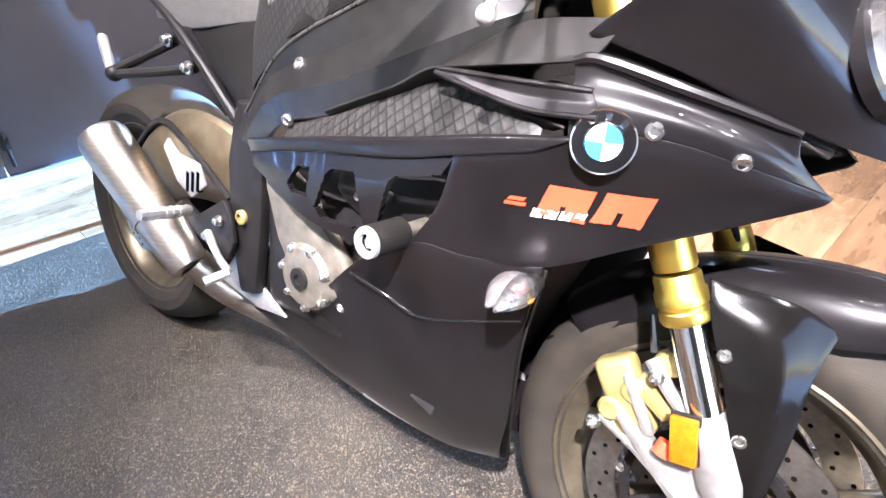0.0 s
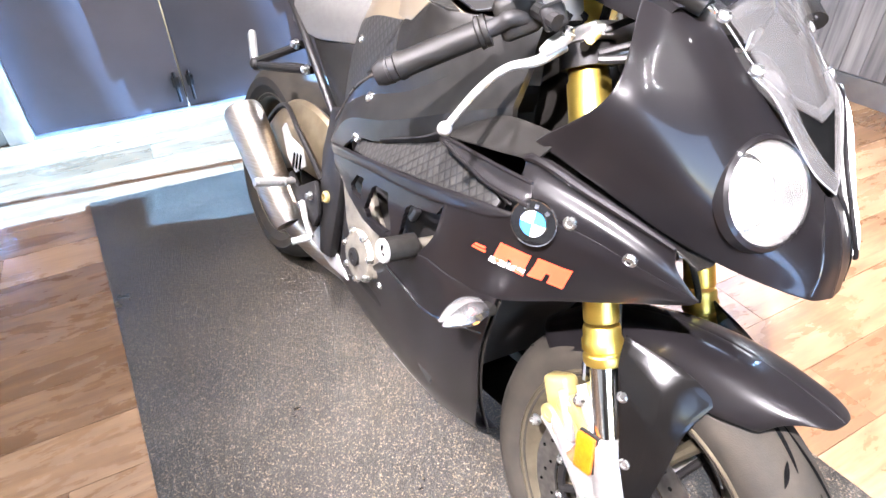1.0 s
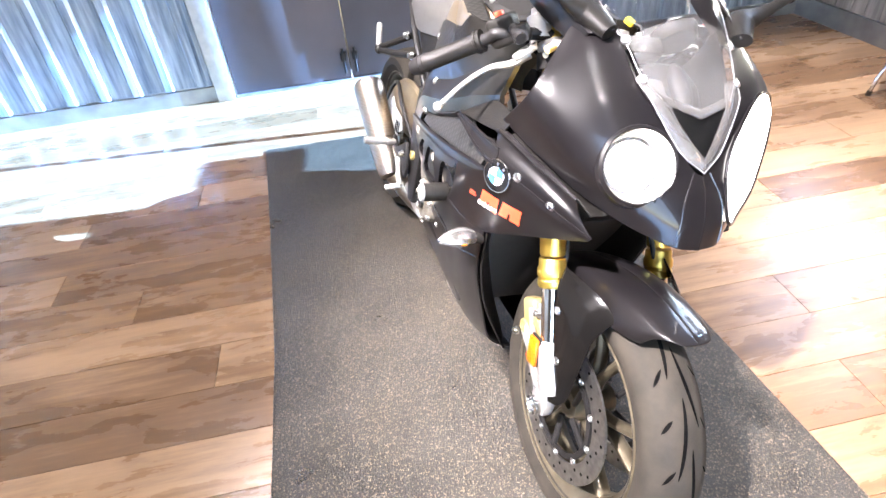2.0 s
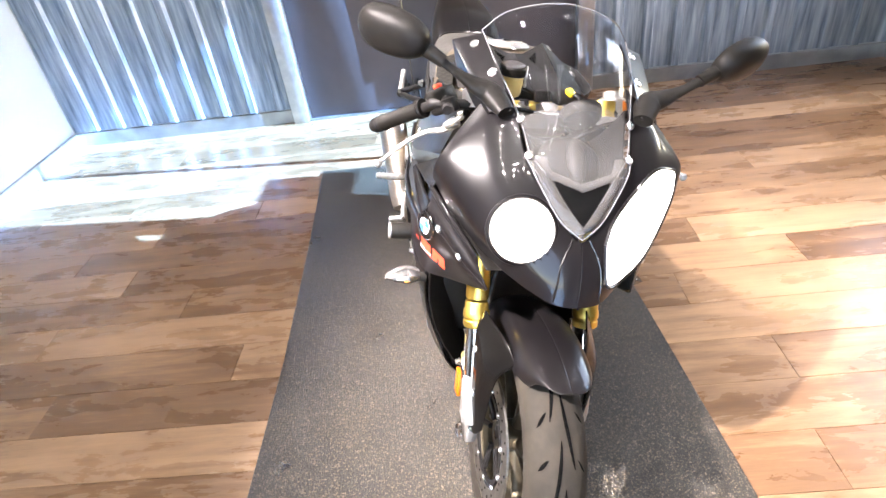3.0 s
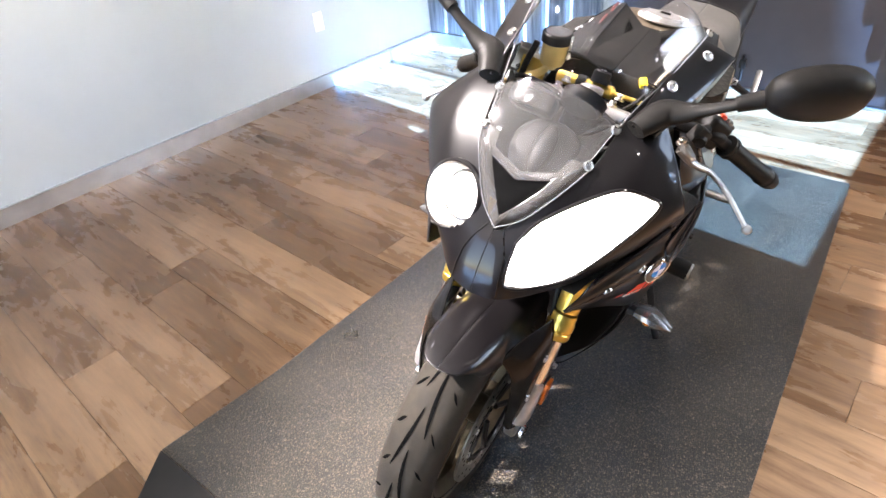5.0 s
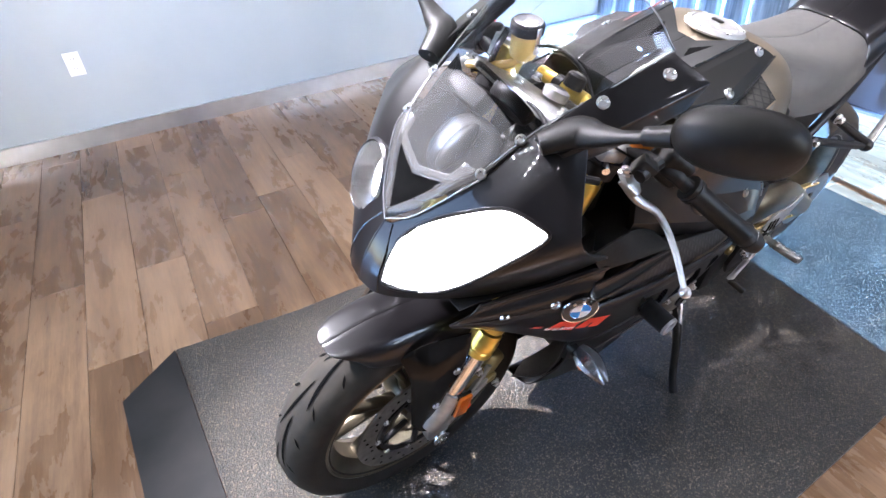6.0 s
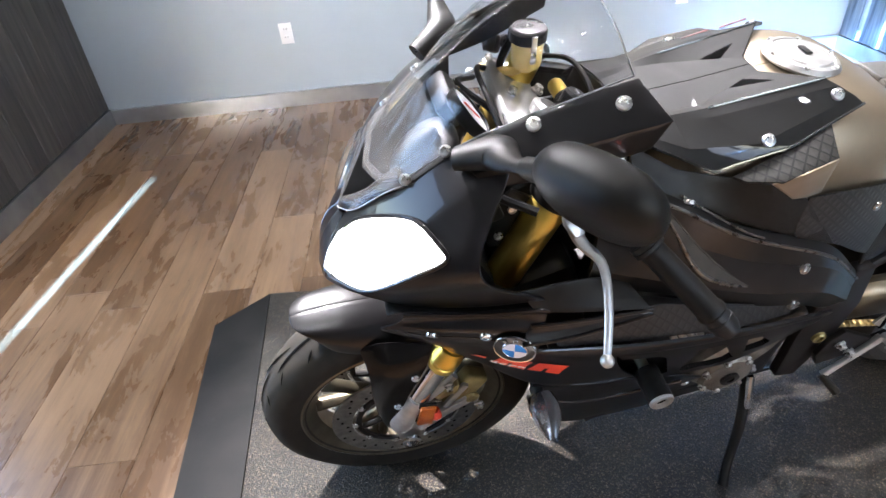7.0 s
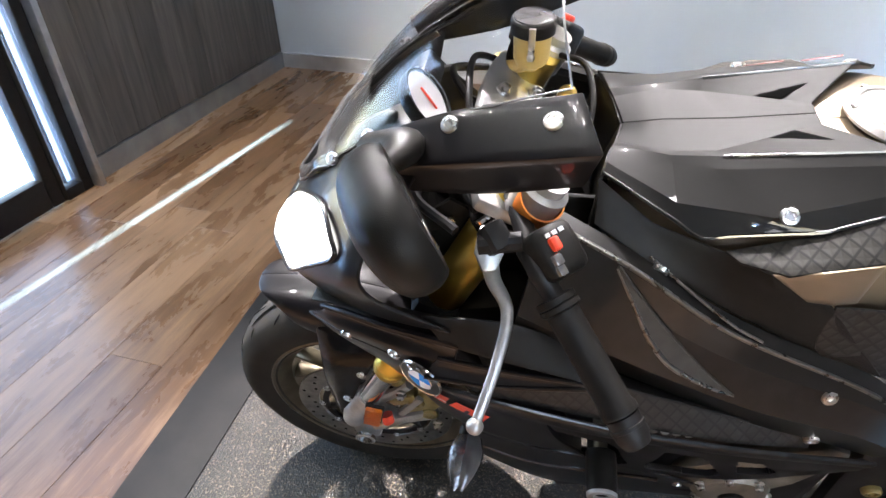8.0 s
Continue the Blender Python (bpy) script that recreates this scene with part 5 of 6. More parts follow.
def indicator(s):
    i = part("indicator", tube([(-0.215, s * 0.218, 0.590), (-0.213, s * 0.242, 0.592)], [0.012, 0.010], 12, 4), PLASTIC, bike, "front indicator on a short stalk")
    m = pose(0, 0, 0, 0, 0, s * -8)
    spine = lambda dx, dz: [(-0.214 + dx, s * 0.234, 0.592 + dz), (-0.212 + dx, s * 0.258, 0.594 + dz), (-0.209 + dx, s * 0.285, 0.593 + dz), (-0.207 + dx, s * 0.310, 0.590 + dz)]
    part("indicator_housing", tube(spine(-0.010, 0.001), [0.014, 0.020, 0.015, 0.002], 14, 16, True, 0.8), SMOKE3, i, "silver-grey indicator housing")
    part("indicator_lens", tube(spine(0.0, 0.0), [0.013, 0.020, 0.0145, 0.002], 10, 14, True, 0.85), CLEARG, i, "clear faceted lens")
    part("bulb", egg((-0.1955, s * 0.262, 0.592), (0.004, 0.008, 0.005)), AMBERCAP, i, "amber bulb")
    return i


for s in SIDES:
    indicator(s)


WEAVE = material("cross_hatched_plastic", (0.013, 0.0122, 0.0115), (0.021, 0.020, 0.0185), rough=0.38, scale=60, spec=0.35)


def hatch(m, axis=1):
    """Adds a woven relief to a material, its grooves' shade painted as dark lines."""
    t = m.node_tree
    co, mp, ck, bp = (t.nodes.new("ShaderNode" + k) for k in ("TexCoord", "Mapping", "TexWave", "Bump"))
    ck.inputs["Scale"].default_value, ck.inputs["Distortion"].default_value = 23, 0.0
    mp.inputs["Rotation"].default_value = (0, radians(35), 0) if axis == 1 else (0, 0, radians(38))
    ck2 = t.nodes.new("ShaderNodeTexWave")
    mp2 = t.nodes.new("ShaderNodeMapping")
    mp2.inputs["Rotation"].default_value = (0, radians(-50), 0) if axis == 1 else (0, 0, radians(-38))
    ck2.inputs["Scale"].default_value = 23
    mx = t.nodes.new("ShaderNodeMath")
    mx.operation = "MAXIMUM"
    for a, b in ((mp, ck), (mp2, ck2)):
        t.links.new(co.outputs["Object"], a.inputs[0])
        t.links.new(a.outputs[0], b.inputs["Vector"])
    t.links.new(ck.outputs["Fac"], mx.inputs[0])
    t.links.new(ck2.outputs["Fac"], mx.inputs[1])
    bp.inputs["Strength"].default_value, bp.inputs["Distance"].default_value = 0.18, 0.002
    t.links.new(mx.outputs[0], bp.inputs["Height"])
    b = t.nodes["Principled BSDF"]
    t.links.new(bp.outputs[0], b.inputs["Normal"])
    # darkens the colour along the lines, as shade in the grooves
    line, shade = t.nodes.new("ShaderNodeMapRange"), t.nodes.new("ShaderNodeMix")
    line.inputs["From Min"].default_value, line.inputs["From Max"].default_value = 0.86, 0.97
    t.links.new(mx.outputs[0], line.inputs["Value"])
    shade.data_type = "RGBA"
    shade.inputs["B"].default_value = (0.004, 0.0038, 0.0036, 1)
    t.links.new(b.inputs["Base Color"].links[0].from_socket, shade.inputs["A"])
    t.links.new(line.outputs[0], shade.inputs["Factor"])
    t.links.new(shade.outputs["Result"], b.inputs["Base Color"])


hatch(WEAVE)
WEAVE2 = material("cross_hatched_pad", (0.012, 0.0112, 0.0095), (0.020, 0.0185, 0.016), rough=0.45, scale=60, spec=0.15)
hatch(WEAVE2, 2)


# frame, recessed panels and engine
SPAR = material("black_frame_paint", (0.012, 0.0115, 0.011), (0.020, 0.019, 0.018), rough=0.26, metal=0.5, scale=40, coat=0.35, spec=0.4)
# paler metal that paints the highlight along the black spar's edges
EDGE_SHINE = material("pale_edge_shine", (0.12, 0.113, 0.105), (0.20, 0.19, 0.178), rough=0.24, metal=0.85, scale=70)
INSET = material("grey_cast_hollow", (0.034, 0.031, 0.027), (0.052, 0.048, 0.042), rough=0.42, metal=0.3, scale=60, bump=0.1, fine=800)
for s in SIDES:
    sp0 = [(-0.300, 0.138, 0.972), (-0.390, 0.160, 0.934), (-0.500, 0.186, 0.876), (-0.670, 0.192, 0.800), (-0.790, 0.180, 0.690)]
    sp1 = [(-0.298, 0.160, 0.970), (-0.390, 0.182, 0.930), (-0.500, 0.205, 0.868), (-0.672, 0.208, 0.786), (-0.794, 0.188, 0.675)]
    sp2 = [(-0.285, 0.180, 0.925), (-0.385, 0.196, 0.888), (-0.520, 0.205, 0.815), (-0.696, 0.206, 0.748), (-0.798, 0.188, 0.650)]
    sp3 = [(-0.272, 0.208, 0.868), (-0.350, 0.218, 0.838), (-0.538, 0.228, 0.760), (-0.680, 0.224, 0.715), (-0.790, 0.200, 0.630)]
    sp4 = [(-0.270, 0.206, 0.850), (-0.330, 0.212, 0.816), (-0.537, 0.221, 0.722), (-0.650, 0.222, 0.688), (-0.750, 0.200, 0.620)]
    fr = part("frame_spar", skin(("spar", s), sheet([sp0, sp1, sp2, sp3, sp4], s, 0.010, 28, 16, True)), SPAR, bike, "dark aluminium frame spar with folded ridges", True, 8)
    part("spar_edge", tube([(p[0], s * p[1], p[2]) for p in sp1], 0.0028, 8, 26), EDGE_SHINE, fr, "frame spar edge in paler metal for its highlight")
    if s > 0:
        # a second painted highlight line, and one round the inset
        part("spar_edge", tube([(-0.405, 0.162, 0.932), (-0.437, 0.176, 0.912), (-0.469, 0.189, 0.893), (-0.502, 0.199, 0.873), (-0.533, 0.204, 0.858)], 0.0016, 8, 26), EDGE_SHINE, fr)
        brow = [(-0.372, 0.183, 0.936), (-0.415, 0.199, 0.884), (-0.449, 0.207, 0.846), (-0.488, 0.217, 0.808), (-0.525, 0.225, 0.777)]
        sill = [(-0.370, 0.184, 0.933), (-0.397, 0.199, 0.886), (-0.419, 0.211, 0.848), (-0.448, 0.2195, 0.815), (-0.492, 0.2245, 0.790), (-0.525, 0.2255, 0.777)]
        inset = part("spar_inset", sheet([brow, sill], 1, 0.003, 24, 6), INSET, fr, "grey pressed hollow in the frame spar")
        part("inset_rim", tube(sill, [0.0010, 0.0022, 0.0032, 0.0034, 0.0026, 0.0010], 8, 26), EDGE_SHINE, inset)
        part("inset_rim", tube(brow, 0.0014, 8, 26), INSET, inset)
    for p in ((-0.638, 0.207, 0.772), (-0.644, 0.220, 0.683)):
        screw_on(("spar", s), (p[0], s * p[1], p[2]), fr, 1.2)
    part("pivot_plate", plate([(0.02, 0.19), (0.055, 0.12), (0.050, 0.0), (0.03, -0.16), (-0.02, -0.17), (-0.045, -0.06), (-0.045, 0.08), (-0.015, 0.19)], side_plane(-0.815, 0.172, 0.500, s), 0.024, 0.006), DARK, fr, "dark frame plate round the swingarm pivot")
    part("pivot_nut", lathe([(0.014, 0), (0.014, 0.006), (0.011, 0.009), (0.007, 0.009), (0.007, 0.002), (0, 0.002)], (-0.817, s * 0.184, 0.485), (0, s, 0), 20), CALIPER, fr, "pale brass pivot nut")
    c0 = [(-0.224, 0.240, 0.760), (-0.300, 0.230, 0.790), (-0.359, 0.222, 0.792), (-0.433, 0.220, 0.764), (-0.547, 0.220, 0.716), (-0.650, 0.212, 0.690)]
    c1 = [(-0.224, 0.245, 0.752), (-0.300, 0.247, 0.737), (-0.359, 0.246, 0.724), (-0.433, 0.245, 0.710), (-0.551, 0.238, 0.685), (-0.650, 0.222, 0.664)]
    part("textured_panel", sheet([c0, c1], s, 0.004, 24, 6), WEAVE, bike, "black panel with a cross-hatched texture")
    # dark ledge over it, ending in the wedge's point
    part("panel_ledge", sheet([[(-0.200, 0.244, 0.765), (-0.282, 0.244, 0.778), (-0.357, 0.243, 0.800), (-0.433, 0.234, 0.768), (-0.560, 0.226, 0.718)], [(-0.215, 0.236, 0.758), (-0.285, 0.226, 0.768), (-0.358, 0.216, 0.785), (-0.433, 0.214, 0.756), (-0.560, 0.212, 0.706)]], s, 0.004, 24, 5), DARK, bike)
    w0 = [(-0.357, 0.246, 0.800), (-0.249, 0.240, 0.801), (-0.183, 0.234, 0.802)]
    wm = [(-0.357, 0.249, 0.798), (-0.250, 0.241, 0.789), (-0.175, 0.239, 0.791)]
    w1 = [(-0.357, 0.250, 0.796), (-0.250, 0.249, 0.777), (-0.168, 0.248, 0.780)]
    part("wedge_panel", sheet([w0, wm, w1], s, 0.004, 16, 10, True), BLACK, bike, "sharp black wedge panel")
    part("wedge_edge", tube([(p[0], s * p[1], p[2]) for p in w0], 0.003, 8, 14), BLACK, bike)
    part("wedge_edge", tube([(p[0], s * p[1], p[2]) for p in w1], 0.003, 8, 14), BLACK, bike)
    # cover from the wedge up to the steering head
    u0 = [(-0.165, 0.222, 0.868), (-0.269, 0.214, 0.858), (-0.330, 0.212, 0.830)]
    u1 = [(-0.190, 0.232, 0.828), (-0.250, 0.238, 0.818), (-0.357, 0.246, 0.802)]
    part("upper_cover", sheet([u0, u1], s, 0.004, 16, 6), PLASTIC, bike, "black cover beside the steering head")

part("engine_block", block((0.36, 0.34, 0.26), Matrix.Translation((-0.60, 0, 0.45)), 0.03, 3), DARK, bike, "dark cast engine block")
part("cylinder_head", block((0.24, 0.36, 0.18), Matrix.Translation((-0.46, 0, 0.62)) @ pose(0, 0, 0, 0, 25, 0), 0.03, 3), DARK, bike, "dark cylinder head")
for s in SIDES:
    e = part("engine_cover", join(lathe([(0.058, -0.03), (0.058, 0.012), (0.050, 0.022), (0.030, 0.026), (0, 0.026)], (-0.628, s * 0.182, 0.440), (0, s, 0), 36), plate([(-0.125, 0.10), (-0.09, 0.115), (-0.02, 0.075), (0.07, -0.005), (0.085, -0.05), (0.05, -0.09), (-0.03, -0.10), (-0.09, -0.02), (-0.12, 0.06)], side_plane(-0.62, 0.178, 0.500, s), 0.034, 0.014)), ENGINE, bike, "grey cast engine side cover")
    for k in range(7):
        a = radians(20 + 51.4 * k)
        screw_at((-0.628 + 0.052 * math.cos(a), s * 0.198, 0.440 + 0.052 * math.sin(a)), (0, s, 0), e, 0.9, BOLT, "cover_bolt")
    part("cover_cap", lathe([(0.019, 0.024), (0.019, 0.031), (0.009, 0.032), (0.009, 0.028), (0, 0.028)], (-0.628, s * 0.182, 0.440), (0, s, 0), 24), DARK, e, "black oil cap")
    for k in range(4):
        part("vent_rib", block((0.012, 0.014, 0.03), Matrix.Translation((-0.520 + 0.016 * k, s * 0.188, 0.610)) @ pose(0, 0, 0, 0, 30, 0), 0.004), ALLOY, e)
    # crash bobbin
    b = part("frame_slider", lathe([(0.013, 0), (0.021, 0.004), (0.021, 0.058), (0.0195, 0.064), (0.013, 0.064), (0.013, 0.052), (0, 0.052)], (-0.404, s * 0.228, 0.594), (0, s, 0), 32), PLASTIC, bike, "black crash bobbin with a bare metal end")
    part("bobbin_end", lathe([(0.0105, 0.060), (0.0115, 0.0652), (0.0192, 0.0654), (0.0204, 0.063), (0.0204, 0.060), (0.0105, 0.060)], (-0.404, s * 0.228, 0.594), (0, s, 0), 32), ALLOY, b)
    part("bobbin_bolt", lathe([(0.009, 0.05), (0.009, 0.058), (0, 0.058)], (-0.404, s * 0.228, 0.594), (0, s, 0), 6), CHROME, b)
    part("bobbin_shank", tube([(-0.404, s * 0.16, 0.594), (-0.404, s * 0.23, 0.594)], 0.010, 14, 2), ENGINE, b)


# tank, seat and tail
COVER = material("dark_metallic_paint", (0.0070, 0.0066, 0.0062), (0.0115, 0.0108, 0.0102), rough=0.46, metal=0.05, scale=8, coat=0.30, spec=0.13)
def tank():
    c = [(-0.365, 0, 0.935), (-0.430, 0, 0.962), (-0.510, 0, 0.980), (-0.600, 0, 1.006), (-0.720, 0, 1.000), (-0.820, 0, 0.945), (-0.885, 0, 0.870)]
    r1 = [(-0.365, 0.050, 0.930), (-0.430, 0.068, 0.956), (-0.510, 0.080, 0.974), (-0.600, 0.085, 1.003), (-0.720, 0.085, 0.994), (-0.820, 0.070, 0.937), (-0.885, 0.060, 0.862)]
    r2 = [(-0.368, 0.090, 0.905), (-0.440, 0.115, 0.935), (-0.510, 0.130, 0.950), (-0.600, 0.138, 0.976), (-0.720, 0.140, 0.962), (-0.820, 0.115, 0.905), (-0.885, 0.090, 0.835)]
    r3 = [(-0.370, 0.115, 0.870), (-0.450, 0.145, 0.895), (-0.520, 0.160, 0.905), (-0.600, 0.172, 0.905), (-0.720, 0.168, 0.880), (-0.820, 0.138, 0.840), (-0.885, 0.100, 0.800)]
    r4 = [(-0.370, 0.115, 0.840), (-0.450, 0.148, 0.835), (-0.520, 0.162, 0.822), (-0.600, 0.170, 0.800), (-0.720, 0.160, 0.770), (-0.820, 0.130, 0.755), (-0.885, 0.095, 0.750)]
    bm = join(sheet([c, r1, r2, r3, r4], 1, 0.004, 34, 22), sheet([c, r1, r2, r3, r4], -1, 0.004, 34, 22))
    t = part("fuel_tank", skin("tank", bm), TANKM, bike, "bronze-grey metallic fuel tank")
    # black covers on its front and shoulders
    for s in SIDES:
        k0 = [(-0.375, 0.0, 0.984), (-0.420, 0.0, 0.992), (-0.490, 0.0, 0.998), (-0.578, 0.0, 1.010)]
        k1 = [(-0.365, 0.045, 0.990), (-0.420, 0.060, 0.994), (-0.468, 0.058, 0.995), (-0.578, 0.020, 1.010)]
        k2 = [(-0.360, 0.056, 0.994), (-0.420, 0.070, 0.995), (-0.470, 0.076, 1.002), (-0.632, 0.082, 1.026)]
        kr = [(-0.358, 0.064, 0.995), (-0.422, 0.082, 0.990), (-0.474, 0.092, 0.998), (-0.645, 0.096, 1.021)]
        k3 = [(-0.352, 0.088, 0.995), (-0.425, 0.124, 0.976), (-0.515, 0.142, 0.981), (-0.666, 0.110, 1.010)]
        k4 = [(-0.349, 0.100, 0.990), (-0.450, 0.152, 0.956), (-0.560, 0.150, 0.974), (-0.676, 0.120, 1.002)]
        cov = part("tank_cover", skin(("cover", s), sheet([k0, k1, k2, kr, k3, k4], s, 0.004, 31, 20, True, True)), COVER, bike, "faceted black metallic tank cover", True, 7)
        # black sheet laid on the facet to paint the recess's shade
        part("recess_shade", sheet([[(-0.470, 0.066, 0.9975), (-0.536, 0.069, 1.0085), (-0.606, 0.073, 1.0200)], [(-0.472, 0.064, 0.9965), (-0.510, 0.045, 1.0005), (-0.548, 0.030, 1.0075)]], s, 0.0008, 10, 5), SHADE_PRINT, cov, "black sheet painting the shade of the cover's recess")
        part("cover_ridge", tube([(p[0], s * p[1], p[2]) for p in k2[2:]], 0.0016, 6, 14), GLOSS, cov)
        part("cover_edge", tube(polyline([(p[0], s * p[1], p[2]) for p in k4], 13), 0.0020, 6, 37), GLOSS, cov)
        if s < 0:
            for j in (1, 2):
                x0 = -0.455 - 0.062 * j
                part("red_mark", sheet([[(x0, 0.094, 1.001 + 0.009 * j), (x0 - 0.045, 0.096, 1.008 + 0.009 * j)], [(x0 - 0.004, 0.101, 0.997 + 0.010 * j), (x0 - 0.047, 0.101, 1.006 + 0.010 * j)]], s, 0.001, 6, 3), DRED, cov, "slanted dark red mark on the cover")
        for p in ((-0.530, 0.130, 0.983), (-0.642, 0.098, 1.018)):
            screw_on(("cover", s), (p[0], s * p[1], p[2]), cov, 1.15)
        # grip pad and the lower tank flank
        g0 = [(-0.474, 0.163, 0.951), (-0.550, 0.150, 0.968), (-0.625, 0.130, 0.990)]
        g1 = [(-0.486, 0.178, 0.951), (-0.525, 0.196, 0.957), (-0.607, 0.184, 0.972)]
        pad = part("grip_pad", sheet([g0, g1], s, 0.004, 15, 5, False, True), WEAVE2, bike, "cross-hatched grip pad on the tank flank")
        h0 = [(-0.512, 0.194, 0.953), (-0.555, 0.194, 0.962), (-0.607, 0.186, 0.971)]
        h1 = [(-0.556, 0.194, 0.918), (-0.580, 0.193, 0.915), (-0.604, 0.189, 0.917)]
        # dark flank given the paler tank paint for its reflection
        part("pad_flank", sheet([h0, h1], s, 0.004, 15, 5, False, True), TANKM, pad, "flank below the pad, in paler metallic for the light on it")
        f0 = [(-0.345, 0.104, 0.986), (-0.405, 0.136, 0.956), (-0.474, 0.164, 0.948), (-0.512, 0.193, 0.952), (-0.582, 0.193, 0.913)]
        f1 = [(-0.345, 0.140, 0.952), (-0.410, 0.166, 0.922), (-0.480, 0.184, 0.888), (-0.560, 0.194, 0.852), (-0.680, 0.196, 0.800)]
        fl = part("tank_flank", skin(("flank", s), sheet([f0, f1], s, 0.004, 17, 6, False, True)), PLASTIC, bike, "black tank flank panel")
        screw_on(("flank", s), (-0.417, s * 0.16, 0.913), fl, 1.15)
    for s in SIDES:
        l0 = [(-0.586, 0.193, 0.913), (-0.680, 0.184, 0.902), (-0.770, 0.160, 0.878), (-0.830, 0.132, 0.856)]
        l1 = [(-0.590, 0.196, 0.850), (-0.680, 0.192, 0.840), (-0.770, 0.172, 0.815), (-0.825, 0.150, 0.790)]
        l2 = [(-0.620, 0.194, 0.815), (-0.690, 0.190, 0.790), (-0.765, 0.178, 0.740), (-0.810, 0.165, 0.710)]
        low = part("lower_tank_cover", skin(("ltc", s), sheet([l0, l1, l2], s, 0.004, 18, 8)), WEAVE, bike, "black cross-hatched cover under the tank")
        screw_on(("ltc", s), (-0.745, s * 0.17, 0.845), low)
    cap = part("fuel_cap", lathe([(0, 0), (0.056, 0), (0.058, 0.004), (0.052, 0.010), (0.046, 0.011), (0.044, 0.009), (0.042, 0.009), (0.040, 0.012), (0, 0.0135)], (-0.660, 0, 1.0045), (-0.14, 0, 0.99), 48), ALLOY, bike, "round silver fuel cap")
    for k in range(6):
        a = radians(60 * k)
        screw_at((-0.660 + 0.050 * math.cos(a), 0.050 * math.sin(a), 1.0155 + 0.007 * math.cos(a)), (-0.14, 0, 0.99), cap, 0.55, None, "cap_screw")
    part("key_flap", block((0.012, 0.022, 0.004), Matrix.Translation((-0.662, 0, 1.0195)) @ pose(0, 0, 0, 0, -12, 0), 0.002), DARK, cap)
    return t


tank()


def seat_and_tail():
    rows = [[(-0.832, 0.0, 0.948), (-0.930, 0.0, 0.925), (-1.060, 0.0, 0.903), (-1.200, 0.0, 0.915)],
            [(-0.826, 0.062, 0.940), (-0.930, 0.082, 0.916), (-1.060, 0.096, 0.893), (-1.200, 0.090, 0.900)],
            [(-0.800, 0.112, 0.878), (-0.930, 0.128, 0.866), (-1.060, 0.134, 0.852), (-1.190, 0.122, 0.842)],
            [(-0.822, 0.122, 0.818), (-0.930, 0.134, 0.800), (-1.044, 0.138, 0.785), (-1.180, 0.130, 0.795)]]
    part("rider_seat", join(sheet(rows, 1, 0.01, 20, 14), sheet(rows, -1, 0.01, 20, 14)), SEATM, bike, "dark grey vinyl rider seat")
    rows = [[(-1.175, 0.0, 0.915), (-1.300, 0.0, 0.965), (-1.450, 0.0, 0.985)], [(-1.175, 0.085, 0.905), (-1.300, 0.090, 0.950), (-1.450, 0.070, 0.975)], [(-1.160, 0.120, 0.860), (-1.300, 0.115, 0.910), (-1.470, 0.080, 0.945)], [(-1.120, 0.125, 0.800), (-1.300, 0.105, 0.860), (-1.460, 0.060, 0.915)]]
    part("tail_fairing", join(sheet(rows, 1, 0.006, 18, 14), sheet(rows, -1, 0.006, 18, 14)), BLACK, bike, "black tail fairing with a passenger pad")
    for s in SIDES:
        # side cover under the seat
        q0 = [(-0.805, 0.132, 0.822), (-0.930, 0.130, 0.800), (-1.050, 0.132, 0.782)]
        q1 = [(-0.800, 0.160, 0.740), (-0.890, 0.148, 0.735), (-0.985, 0.136, 0.735)]
        q2 = [(-0.805, 0.172, 0.690), (-0.840, 0.160, 0.680), (-0.895, 0.140, 0.668)]
        part("side_cover", sheet([q0, q1, q2], s, 0.005, 14, 10), PLASTIC, bike, "textured black side cover under the seat")
        part("subframe_tube", tube([(-0.850, s * 0.142, 0.605), (-0.889, s * 0.140, 0.638), (-1.070, s * 0.140, 0.774), (-1.30, s * 0.10, 0.86)], 0.010, 10, 20), DARK, bike, "black subframe tube")


seat_and_tail()


# hanger with the folded passenger peg on the right
def passenger_hanger(s):
    h = part("peg_hanger", join(tube([(-1.085, s * 0.142, 0.758), (-1.135, s * 0.180, 0.724), (-1.187, s * 0.217, 0.690)], 0.010, 10, 12), tube([(-1.015, s * 0.146, 0.716), (-1.10, s * 0.185, 0.698), (-1.190, s * 0.220, 0.682)], 0.010, 10, 12), egg((-1.188, s * 0.218, 0.684), (0.018, 0.016, 0.016))), DARK, bike, "black passenger peg hanger")
    part("passenger_peg", block((0.022, 0.018, 0.098), Matrix.Translation((-1.219, s * 0.214, 0.714)) @ pose(0, 0, 0, s * 8, -44, 0), 0.008, 3), ALLOY, h, "folded silver passenger peg")
    for x, z in ((-1.085, 0.758), (-1.018, 0.716)):
        screw_at((x, s * 0.156, z), (0, s, 0), h, 1.3, BOLT, "bolt")
    return h


for s in SIDES:
    passenger_hanger(s)


# swingarm, hugger, chain
arm_r = [(-0.830, -0.110, 0.490), (-0.950, -0.138, 0.545), (-1.090, -0.142, 0.530), (-1.270, -0.134, 0.425), (-1.432, -0.120, 0.317)]
part("swingarm", join(tube(arm_r, [0.055, 0.088, 0.088, 0.062, 0.036], 16, 26, True, 0.34, (0, 1, 0)), tube([(p[0], -p[1], p[2] - 0.03) for p in arm_r], [0.045, 0.055, 0.05, 0.04, 0.036], 16, 26, True, 0.6, (0, 1, 0))), BRONZE, bike, "bronze-grey cast swingarm")
hr = []
